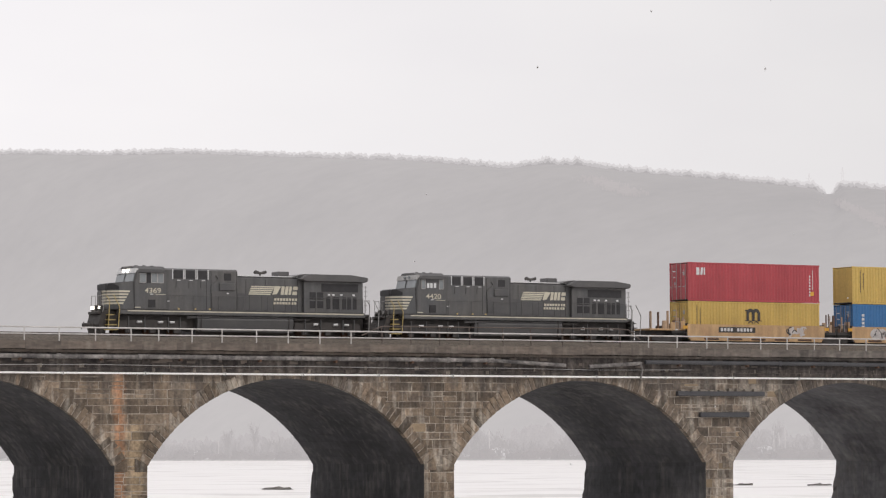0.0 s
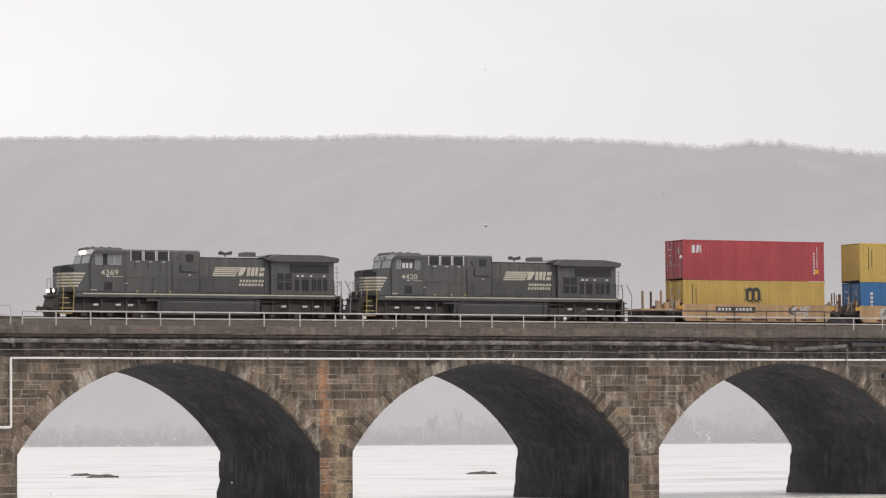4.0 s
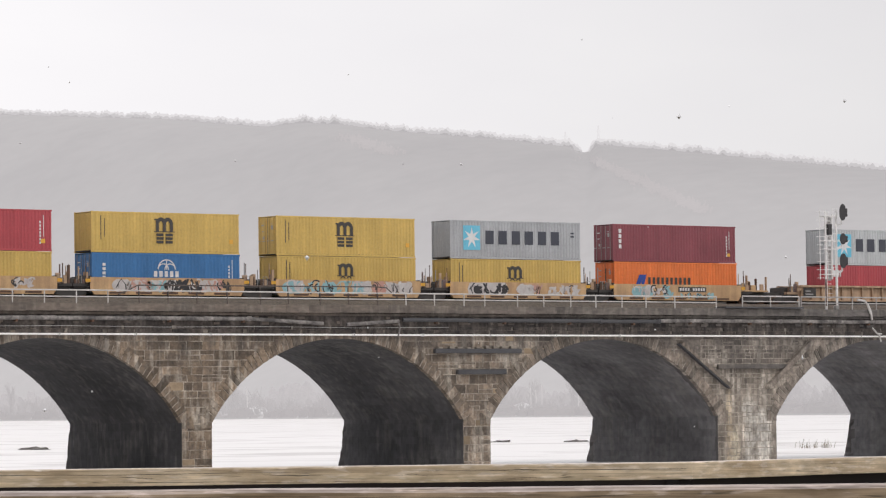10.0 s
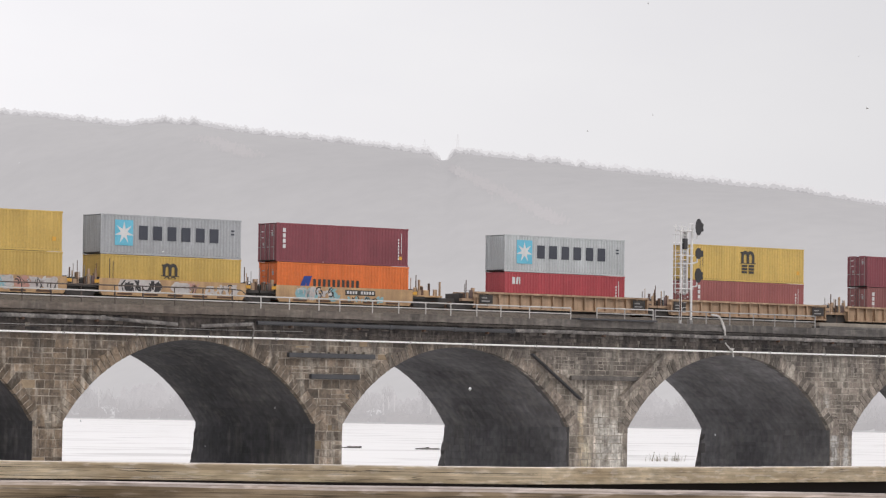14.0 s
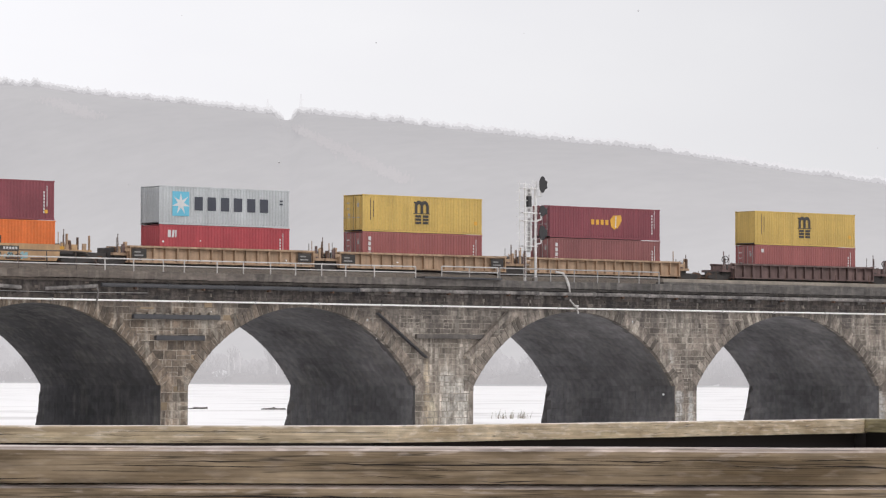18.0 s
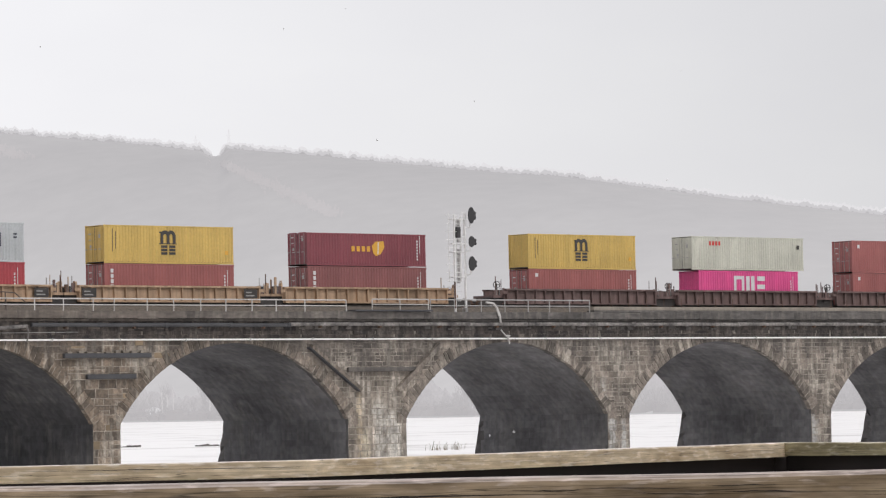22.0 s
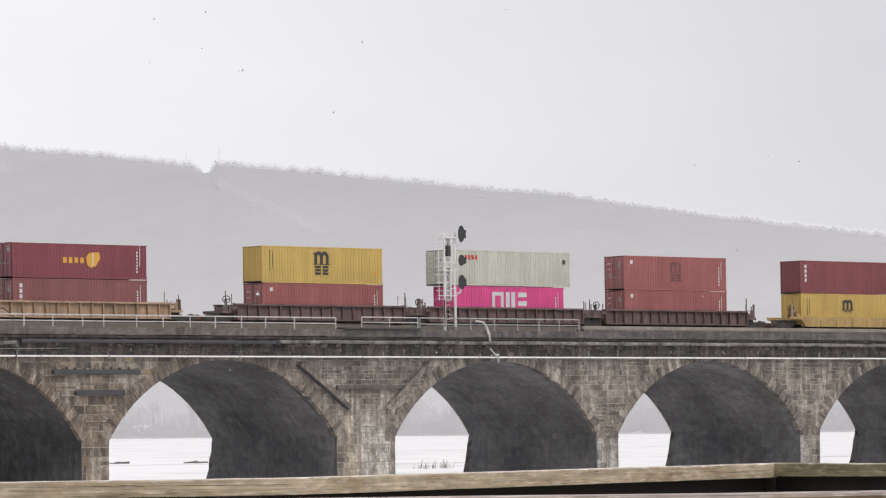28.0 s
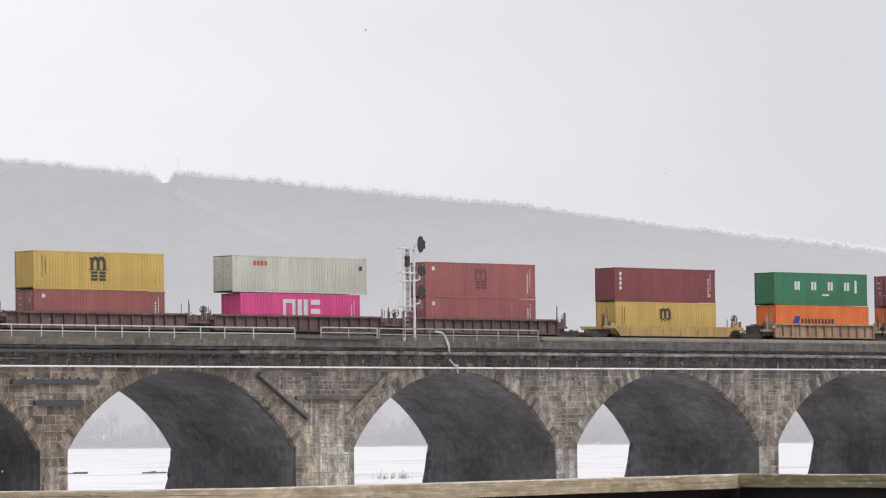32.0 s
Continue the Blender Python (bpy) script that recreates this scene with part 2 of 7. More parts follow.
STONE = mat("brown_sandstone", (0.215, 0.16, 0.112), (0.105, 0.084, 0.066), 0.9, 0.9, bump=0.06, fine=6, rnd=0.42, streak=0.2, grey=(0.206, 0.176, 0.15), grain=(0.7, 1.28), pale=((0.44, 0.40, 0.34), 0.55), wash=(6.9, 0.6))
# first tone raised a little for the haze over the far arches
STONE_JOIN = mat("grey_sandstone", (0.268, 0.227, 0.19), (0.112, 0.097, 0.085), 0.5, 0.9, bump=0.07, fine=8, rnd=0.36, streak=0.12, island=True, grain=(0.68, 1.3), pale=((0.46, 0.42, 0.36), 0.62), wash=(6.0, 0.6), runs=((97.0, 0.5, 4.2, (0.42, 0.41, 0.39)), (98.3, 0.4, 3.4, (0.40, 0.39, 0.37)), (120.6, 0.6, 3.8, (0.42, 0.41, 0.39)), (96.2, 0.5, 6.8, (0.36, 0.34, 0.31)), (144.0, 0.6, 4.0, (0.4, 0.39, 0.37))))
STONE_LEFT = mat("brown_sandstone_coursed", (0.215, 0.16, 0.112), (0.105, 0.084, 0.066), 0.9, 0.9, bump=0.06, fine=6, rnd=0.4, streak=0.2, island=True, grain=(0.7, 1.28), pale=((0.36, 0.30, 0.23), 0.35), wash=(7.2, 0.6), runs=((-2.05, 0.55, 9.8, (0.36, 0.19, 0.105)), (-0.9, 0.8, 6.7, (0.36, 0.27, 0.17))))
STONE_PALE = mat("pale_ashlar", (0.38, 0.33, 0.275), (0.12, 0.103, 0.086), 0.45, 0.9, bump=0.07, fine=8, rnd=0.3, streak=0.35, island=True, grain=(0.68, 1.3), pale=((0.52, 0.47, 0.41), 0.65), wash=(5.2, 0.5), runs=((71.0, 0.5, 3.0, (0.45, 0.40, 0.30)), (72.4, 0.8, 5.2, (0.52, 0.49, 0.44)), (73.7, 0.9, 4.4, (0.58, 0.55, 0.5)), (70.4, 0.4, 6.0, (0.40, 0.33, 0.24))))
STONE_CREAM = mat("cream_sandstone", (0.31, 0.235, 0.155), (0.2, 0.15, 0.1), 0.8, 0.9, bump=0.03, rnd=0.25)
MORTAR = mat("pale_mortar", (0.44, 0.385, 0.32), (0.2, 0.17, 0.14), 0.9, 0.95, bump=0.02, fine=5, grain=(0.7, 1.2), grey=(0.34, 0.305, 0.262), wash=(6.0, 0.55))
# the shade under the arches is put into these two dark stones
INTRADOS = mat("shaded_vault_stone", (0.084, 0.08, 0.08), (0.05, 0.047, 0.047), 0.5, 0.95, bump=0.06, fine=7, streak=0.06, grey=(0.13, 0.122, 0.119))
# the paler grey towards the far arches also takes in haze
VAULT = mat("shaded_vault_courses", (0.073, 0.07, 0.073), (0.04, 0.039, 0.043), 0.22, 0.95, bump=0.05, fine=9, rnd=0.12, streak=0.07, island=True, grain=(0.8, 1.2), grey=(0.164, 0.16, 0.164), pale=((0.2, 0.188, 0.17), 0.28))
CONCRETE = mat("stained_concrete", (0.18, 0.146, 0.12), (0.085, 0.072, 0.063), 0.55, 0.9, bump=0.03, fine=6, streak=0.1, stretch=(0.5, 1, 1.4), grey=(0.112, 0.103, 0.097), grain=(0.76, 1.24), pale=((0.28, 0.25, 0.215), 0.25))
KERB = mat("pale_kerb_concrete", (0.30, 0.265, 0.22), (0.2, 0.175, 0.15), 0.5, 0.9, bump=0.02, streak=0.1)
# one dark colour holds both soot and the shadow below the coping
SOOT_SHADE = mat("soot_and_shade_band", (0.086, 0.071, 0.062), (0.03, 0.027, 0.027), 0.7, 0.95, bump=0.05, fine=6, streak=0.28, grain=(0.6, 1.4), pale=((0.26, 0.23, 0.2), 0.25))
BROWN_PIPE = mat("dark_brown_pipe", (0.11, 0.085, 0.072), (0.075, 0.06, 0.052), 2, 0.7)
BALLAST = mat("ballast", (0.15, 0.125, 0.10), (0.085, 0.072, 0.06), 4, 0.95, bump=0.04)
RAILING = mat("weathered_galvanised_rail", (0.58, 0.56, 0.54), (0.42, 0.40, 0.38), 1.2, 0.5)
GALV = mat("galvanised_steel", (0.42, 0.41, 0.40), (0.32, 0.31, 0.30), 2, 0.5, 0.3)
PIPE = mat("flaking_grey_pipe", (0.27, 0.25, 0.235), (0.06, 0.055, 0.054), 0.9, 0.6, 0.0, fine=5, grain=(0.55, 1.4))
PIPE_DARK = mat("dark_pipe", (0.07, 0.07, 0.075), (0.045, 0.045, 0.05), 0.6, 0.6)
WHITE_PIPE = mat("white_conduit", (0.95, 0.94, 0.92), (0.9, 0.89, 0.87), 0.6, 0.3)
SILVER = mat("silver_mast_paint", (0.8, 0.79, 0.78), (0.7, 0.69, 0.68), 1.5, 0.4)
RUST = mat("rusty_steel", (0.16, 0.09, 0.06), (0.09, 0.06, 0.045), 2, 0.85, 0.1)
RAILSTEEL = mat("rail_steel", (0.3, 0.28, 0.26), (0.18, 0.15, 0.13), 2, 0.4, 0.8)
# the four blacks below are raised to take in the hazy air
BLACK = mat("black_loco_paint", (0.094, 0.096, 0.1), (0.122, 0.117, 0.112), 0.5, 0.42, streak=0.18)
BLACK_ROOF = mat("black_roof_paint", (0.085, 0.084, 0.086), (0.112, 0.108, 0.106), 0.8, 0.5)
GRIME = mat("oily_underframe", (0.075, 0.067, 0.062), (0.043, 0.039, 0.038), 1.5, 0.7)
DARK = mat("dark_grille", (0.026, 0.025, 0.027), (0.036, 0.034, 0.036), 3, 0.6)
CREAM = mat("cream_lettering", (0.66, 0.62, 0.50), (0.56, 0.52, 0.42), 1.5, 0.6)
GOLD = mat("gold_stripe", (0.55, 0.42, 0.16), (0.47, 0.36, 0.15), 1.5, 0.6)
WHITE = mat("white_lettering", (0.72, 0.72, 0.72), (0.62, 0.62, 0.62), 2, 0.6)
# lightened base colour stands in for bright reflections on the panes
GLASS = mat("cab_glass", (0.22, 0.24, 0.25), (0.26, 0.28, 0.29), 1, 0.08, spec=0.8)
LAMP = mat("lit_headlamp", (1, 0.95, 0.85), glow=(4.0, 3.7, 3.2))
# black for the shadow below the fence rail and for drying cracks
TIMBER_BLACK = mat("shade_and_crack_black", (0.022, 0.015, 0.014), (0.012, 0.009, 0.009), 1.2, 0.8)


def wood(name, c1, c2, worn, lines=1.0, face=0.3, chips=0.85):
    """Weathered timber along u: blotches, growth lines, long checks, worn pale arrises."""
    m = bpy.data.materials.new(name)
    m.use_nodes = True
    n, l = m.node_tree.nodes, m.node_tree.links
    b = n["Principled BSDF"]
    uv = n.new("ShaderNodeUVMap")
    uv.uv_map = "grain"

    def field(su, sv, detail, lo, hi, a=0.0, z=1.0, warp=0.0):
        mp = n.new("ShaderNodeMapping")
        mp.inputs["Scale"].default_value = (su, sv, 1)
        l.new(uv.outputs[0], mp.inputs["Vector"])
        nz = n.new("ShaderNodeTexNoise")
        nz.inputs["Scale"].default_value, nz.inputs["Detail"].default_value, nz.inputs["Distortion"].default_value = 1.0, detail, warp
        l.new(mp.outputs[0], nz.inputs["Vector"])
        mr = n.new("ShaderNodeMapRange")
        mr.inputs["From Min"].default_value, mr.inputs["From Max"].default_value = lo, hi
        mr.inputs["To Min"].default_value, mr.inputs["To Max"].default_value = a, z
        l.new(nz.outputs[0], mr.inputs[0])
        return nz, mr.outputs[0]

    def blend(f, a, colour):
        mx = n.new("ShaderNodeMix")
        mx.data_type = "RGBA"
        l.new(f, mx.inputs["Factor"])
        if type(a) is tuple:
            mx.inputs["A"].default_value = (*a, 1)
        else:
            l.new(a, mx.inputs["A"])
        mx.inputs["B"].default_value = (*colour, 1)
        return mx.outputs["Result"]

    def times(a, c):
        mu = n.new("ShaderNodeMath")
        mu.operation = "MULTIPLY"
        l.new(a, mu.inputs[0])
        l.new(c, mu.inputs[1])
        return mu.outputs[0]

    _, blotch = field(1.7, 10, 4, 0.36, 0.64)
    colour = blend(blotch, c1, c2)
    _, moss = field(0.7, 5, 3, 0.6, 0.75, 0.0, 0.35)
    colour = blend(moss, colour, (c2[0] * 0.95, c2[1] * 1.12, c2[2] * 0.8))
    _, chip = field(9.0, 40, 4, 0.54, 0.63, 0.0, chips)
    geo = n.new("ShaderNodeNewGeometry")
    sep = n.new("ShaderNodeSeparateXYZ")
    l.new(geo.outputs["Normal"], sep.inputs[0])
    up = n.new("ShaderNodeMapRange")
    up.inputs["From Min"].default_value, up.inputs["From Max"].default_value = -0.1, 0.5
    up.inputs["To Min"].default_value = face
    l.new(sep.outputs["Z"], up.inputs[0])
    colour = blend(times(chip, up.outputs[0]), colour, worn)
    # the upper face is blended paler and greyer
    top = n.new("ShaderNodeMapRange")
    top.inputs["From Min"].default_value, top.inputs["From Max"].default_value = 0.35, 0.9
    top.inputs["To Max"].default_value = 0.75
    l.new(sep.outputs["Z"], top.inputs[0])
    _, mottle = field(2.4, 30, 4, 0.3, 0.6, 0.35, 1.0)
    colour = blend(times(top.outputs[0], mottle), colour, (worn[0] * 0.82, worn[1] * 0.86, worn[2] * 0.94))
    nz, grain = field(1.4, 80, 3, 0.3, 0.7, 0.8, 1.18, 0.8)
    _, coarse = field(8.0, 22, 5, 0.3, 0.7, 0.8, 1.2)
    _, check = field(0.55, 34, 2, 0.496, 0.512, 0.0, 1.0)
    ck, _ = field(0.55, 34, 2, 0, 1)
    d = n.new("ShaderNodeMath")
    d.operation = "SUBTRACT"
    l.new(ck.outputs[0], d.inputs[0])
    d.inputs[1].default_value = 0.5
    da = n.new("ShaderNodeMath")
    da.operation = "ABSOLUTE"
    l.new(d.outputs[0], da.inputs[0])
    line = n.new("ShaderNodeMapRange")
    line.inputs["From Max"].default_value = 0.012 * lines
    line.inputs["To Min"].default_value = 0.35
    l.new(da.outputs[0], line.inputs[0])
    gain = times(times(grain, coarse), line.outputs[0])
    vm = n.new("ShaderNodeVectorMath")
    vm.operation = "SCALE"
    l.new(colour, vm.inputs[0])
    l.new(gain, vm.inputs["Scale"])
    l.new(vm.outputs[0], b.inputs["Base Color"])
    b.inputs["Roughness"].default_value = 0.85
    bp = n.new("ShaderNodeBump")
    bp.inputs["Strength"].default_value, bp.inputs["Distance"].default_value = 0.5, 0.004
    l.new(nz.outputs[0], bp.inputs["Height"])
    l.new(bp.outputs[0], b.inputs["Normal"])
    return m


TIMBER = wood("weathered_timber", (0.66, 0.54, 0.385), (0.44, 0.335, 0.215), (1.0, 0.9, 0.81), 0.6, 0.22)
TIMBER_DARK = wood("darker_timber", (0.42, 0.365, 0.22), (0.25, 0.21, 0.115), (0.7, 0.62, 0.5), 0.6)
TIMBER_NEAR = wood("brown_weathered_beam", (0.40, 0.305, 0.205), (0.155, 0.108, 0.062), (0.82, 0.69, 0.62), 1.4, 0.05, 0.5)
SNOW = mat("wet_snow_clumps", (0.88, 0.88, 0.9), (0.8, 0.8, 0.82), 40, 0.6)
ROCK = mat("river_rock", (0.2, 0.185, 0.17), (0.11, 0.102, 0.095), 1, 0.9, bump=0.1)
REED = mat("dry_reed", (0.28, 0.24, 0.17), (0.2, 0.17, 0.12), 1, 0.9)
SOIL = mat("winter_grass_bank", (0.16, 0.14, 0.09), (0.10, 0.09, 0.06), 0.3, 0.95, bump=0.05)
# distance in falling snow: no mist is built, these materials give off its pale veil themselves
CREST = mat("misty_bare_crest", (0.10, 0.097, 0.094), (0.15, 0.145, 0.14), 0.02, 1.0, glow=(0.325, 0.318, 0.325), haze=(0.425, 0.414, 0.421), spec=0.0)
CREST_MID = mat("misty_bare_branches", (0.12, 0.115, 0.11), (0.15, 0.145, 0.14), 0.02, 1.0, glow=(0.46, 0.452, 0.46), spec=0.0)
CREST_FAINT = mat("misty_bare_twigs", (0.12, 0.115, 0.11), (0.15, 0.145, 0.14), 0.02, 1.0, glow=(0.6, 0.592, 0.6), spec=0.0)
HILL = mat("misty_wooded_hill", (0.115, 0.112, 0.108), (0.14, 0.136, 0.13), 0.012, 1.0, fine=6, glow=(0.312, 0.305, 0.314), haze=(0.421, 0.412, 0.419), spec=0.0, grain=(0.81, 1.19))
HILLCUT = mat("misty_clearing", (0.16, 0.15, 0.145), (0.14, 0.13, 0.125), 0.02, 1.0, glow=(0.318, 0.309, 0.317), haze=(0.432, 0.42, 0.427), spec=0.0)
# far bank: the emission of each material below is its share of haze
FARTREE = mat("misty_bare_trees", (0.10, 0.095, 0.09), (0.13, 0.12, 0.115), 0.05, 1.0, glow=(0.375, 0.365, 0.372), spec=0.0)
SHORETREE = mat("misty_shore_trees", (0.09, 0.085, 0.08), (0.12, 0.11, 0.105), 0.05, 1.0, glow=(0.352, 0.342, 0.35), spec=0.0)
# farther ranks of the wood glow paler for the haze before them
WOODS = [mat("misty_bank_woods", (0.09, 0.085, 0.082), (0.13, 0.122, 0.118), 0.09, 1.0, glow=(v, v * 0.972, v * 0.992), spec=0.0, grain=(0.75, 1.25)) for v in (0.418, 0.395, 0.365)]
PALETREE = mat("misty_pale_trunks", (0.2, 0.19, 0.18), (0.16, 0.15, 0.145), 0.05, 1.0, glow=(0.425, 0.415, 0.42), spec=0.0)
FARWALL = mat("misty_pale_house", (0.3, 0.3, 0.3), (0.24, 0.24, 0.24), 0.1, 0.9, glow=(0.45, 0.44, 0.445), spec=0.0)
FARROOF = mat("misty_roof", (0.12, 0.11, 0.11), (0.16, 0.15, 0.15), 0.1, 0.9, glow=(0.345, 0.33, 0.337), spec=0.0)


# ---------------------------------------------------------------- mesh helpers
def box(bm, x0, x1, y0, y1, z0, z1, bev=0.0):
    vs = [bm.verts.new((x, y, z)) for x in (x0, x1) for y in (y0, y1) for z in (z0, z1)]
    fs = [bm.faces.new([vs[i] for i in q]) for q in ((0, 1, 3, 2), (4, 6, 7, 5), (0, 4, 5, 1), (2, 3, 7, 6), (0, 2, 6, 4), (1, 5, 7, 3))]
    if bev:
        bmesh.ops.bevel(bm, geom=list({e for f in fs for e in f.edges}), offset=bev, segments=1, affect="EDGES")


def rod(bm, a, b, r, n=8, r2=None):
    a, b = Vector(a), Vector(b)
    q = (b - a).to_track_quat("Z", "Y")
    r2 = r if r2 is None else r2
    rings = []
    for p, rad in ((a, r), (b, r2)):
        rings.append([bm.verts.new(p + q @ Vector((rad * math.cos(2 * math.pi * k / n), rad * math.sin(2 * math.pi * k / n), 0))) for k in range(n)])
    for k in range(n):
        bm.faces.new((rings[0][k], rings[0][(k + 1) % n], rings[1][(k + 1) % n], rings[1][k]))
    bm.faces.new(rings[0][::-1])
    bm.faces.new(rings[1])


def prism(bm, pts, y0, y1):
    """Outline in x, z drawn out from y0 to y1."""
    a = [bm.verts.new((x, y0, z)) for x, z in pts]
    b = [bm.verts.new((x, y1, z)) for x, z in pts]
    bm.faces.new(a)
    bm.faces.new(b[::-1])
    for k in range(len(pts)):
        j = (k + 1) % len(pts)
        bm.faces.new((a[j], a[k], b[k], b[j]))


def part(name, bm, material, parent=None, label="", smooth=False):
    bmesh.ops.recalc_face_normals(bm, faces=bm.faces)
    me = bpy.data.meshes.new(name)
    bm.to_mesh(me)
    bm.free()
    me.materials.append(material)
    if smooth:
        me.polygons.foreach_set("use_smooth", [True] * len(me.polygons))
    ob = new(name, me)
    ob.parent = parent
    return tagged(ob, label)


def bar(name, x0, x1, y0, y1, z0, z1, material, parent=None, label="", bev=0.0):
    bm = bmesh.new()
    box(bm, x0, x1, y0, y1, z0, z1, bev)
    return part(name, bm, material, parent, label)


def rods(name, segs, r, material, parent=None, label="", n=8):
    bm = bmesh.new()
    for a, b in segs:
        rod(bm, a, b, r, n)
    return part(name, bm, material, parent, label)


def flat(name, outlines, y, material, parent, label="", thick=0.006):
    """Thin painted or stuck-on shapes on a side that faces -y."""
    bm = bmesh.new()
    for k, pts in enumerate(outlines):
        prism(bm, pts, y - thick - 0.0012 * (k % 5), y)
    return part(name, bm, material, parent, label)


def rect(x, z, w, h, lean=0.0):
    return [(x, z), (x + w, z), (x + w + lean, z + h), (x + lean, z + h)]


def thing(name, label, category, at=(0, 0, 0), group="", kind=""):
    ob = new(name)
    ob.location = at
    return tagged(ob, label, category, group, kind)


def lettering(name, text, x, y, z, size, material, parent, bold=0.0, label="", width=None):
    """Readable writing on a side that faces -y, as a mesh."""
    cu = bpy.data.curves.new(name, "FONT")
    cu.body, cu.size, cu.extrude, cu.offset = text, size, 0.004, bold
    tmp = new(name, cu)
    dg = bpy.context.evaluated_depsgraph_get()
    me = bpy.data.meshes.new_from_object(tmp.evaluated_get(dg))
    bpy.data.objects.remove(tmp)
    me.transform(Matrix.Rotation(radians(90), 4, "X"))
    if width:
        xs = [v.co.x for v in me.vertices]
        me.transform(Matrix.Diagonal((width / (max(xs) - min(xs)), 1, 1, 1)))
    me.transform(Matrix.Translation((x, y, z)))
    me.materials.clear()
    me.materials.append(material)
    ob = new(name, me)
    ob.parent = parent
    return tagged(ob, label)


rng = random.Random(7)

# ---------------------------------------------------------------- river, shores, hills
S, PIER, SPAN = 23.9, 2.435, 21.465
ZK, CROWN, DEPTH = 3.55, 9.47, 15.85
RAD = ((SPAN / 2) ** 2 + (CROWN - ZK) ** 2) / (2 * (CROWN - ZK))
ZC = CROWN - RAD
VOUS = 1.0


def pier_right(k):
    return (k - 1) * S + (3.395 if k >= 4 else 0.0)


def pier_left(k):
    return pier_right(k) - PIER - (3.395 if k == 4 else 0.0)


def water():
    m = bpy.data.materials.new("sky_white_river_water")
    m.use_nodes = True
    n, l = m.node_tree.nodes, m.node_tree.links
    b = n["Principled BSDF"]
    tc = n.new("ShaderNodeTexCoord")
    mp = n.new("ShaderNodeMapping")
    mp.inputs["Scale"].default_value = (0.035, 0.05, 1)
    mp.inputs["Rotation"].default_value = (0, 0, radians(35))
    l.new(tc.outputs["Object"], mp.inputs["Vector"])
    nz = n.new("ShaderNodeTexNoise")
    nz.inputs["Scale"].default_value, nz.inputs["Detail"].default_value, nz.inputs["Distortion"].default_value = 1.0, 6, 1.2
    l.new(mp.outputs[0], nz.inputs["Vector"])
    # near-white base colours stand for the pale sky mirrored in the water
    rp = n.new("ShaderNodeValToRGB")
    rp.color_ramp.elements[0].position, rp.color_ramp.elements[0].color = 0.34, (0.70, 0.675, 0.655, 1)
    rp.color_ramp.elements[1].position, rp.color_ramp.elements[1].color = 0.48, (0.99, 0.968, 0.955, 1)
    l.new(nz.outputs[0], rp.inputs[0])
    l.new(rp.outputs[0], b.inputs["Base Color"])
    b.inputs["Roughness"].default_value = 0.35
    bp = n.new("ShaderNodeBump")
    bp.inputs["Strength"].default_value, bp.inputs["Distance"].default_value = 0.3, 0.05
    l.new(nz.outputs[0], bp.inputs["Height"])
    l.new(bp.outputs[0], b.inputs["Normal"])
    bm = bmesh.new()
    vs = [bm.verts.new(p) for p in ((-190, -3500, 0), (4500, -3500, 0), (4500, 4500, 0), (-190, 4500, 0))]
    bm.faces.new(vs)
    tagged(part("water", bm, m), "river surface, white sky reflection in its colour, faint dark ripples", "river", kind="structure")


def near_bank():
    """The bank that the camera and its rails stand on, sloping down to the river."""
    bm = bmesh.new()
    xs = [-3000, -400, -190, -150, -128, -111, -100, -92, -84, -76, -68]
    zs = [6, 4, 3.1, 3.02, 2.98, 2.95, 2.9, 2.6, 1.6, 0.4, -1.2]
    ys = [-3500, -900, -500] + list(range(-320, 160, 12)) + [400, 900, 4500]
    grid = []
    for y in ys:
        wob = 4 * noise.noise((y * 0.02, 0, 0)) if abs(y) < 400 else 0
        push = max(0.0, (y + 190) * 0.05) if y < 400 else 15
        grid.append([bm.verts.new((x + (wob - push if x > -130 else 0), y, z)) for x, z in zip(xs, zs)])
    for a, b in zip(grid, grid[1:]):
        for k in range(len(xs) - 1):
            bm.faces.new((a[k], a[k + 1], b[k + 1], b[k]))
    tagged(part("ground", bm, SOIL), "winter-brown grassy river bank sloping to the water", "ground", kind="structure")


RIDGE = [(-25, 3.93), (0, 4.43), (12, 4.63), (21.1, 4.66), (23.7, 4.66), (26.1, 4.64), (27.3, 4.67), (29.6, 4.59), (30.7, 4.56), (32.2, 4.43), (32.8, 4.49), (33.4, 4.46), (34.0, 4.37), (35.1, 4.27),
         (35.9, 4.2), (36.9, 4.074), (37.14, 3.93), (37.3, 4.105), (38.4, 4.0), (39.6, 3.87), (41.7, 3.64), (42.4, 3.59), (45.0, 3.18), (47.2, 2.89), (49, 2.63), (56, 2.13), (70, 1.83), (90, 1.83)]


def ridge(az):
    for (a, ea), (b, eb) in zip(RIDGE, RIDGE[1:]):
        if a <= az <= b:
            return ea + (eb - ea) * (az - a) / (b - a)
    return 1.8


SHORE_X = 932.0


def shore_dist(az):
    return min((SHORE_X - EYE[0]) / math.sin(radians(max(az, 12.0))), 2900)


def polar(az, d, z):
    return (EYE[0] + d * math.sin(radians(az)), EYE[1] + d * math.cos(radians(az)), z)


def hill_place(az, f):
    """A place on the hillside: f from 0 at its foot to 1 at the crest."""
    d0 = shore_dist(az) + 60
    d = d0 + 700 * f
    top = EYE[2] + (d0 + 700) * math.tan(radians(ridge(az) - 0.075))
    z = 3 + (top - 3) * (0.12 * f + 0.88 * (f * f * (3 - 2 * f)) ** 0.9)
    if 0 < f < 1:
        z += 3 * noise.noise((az * 0.35, f * 3, 5.0)) * f * (1 - f) * 2
    return polar(az, d, z)


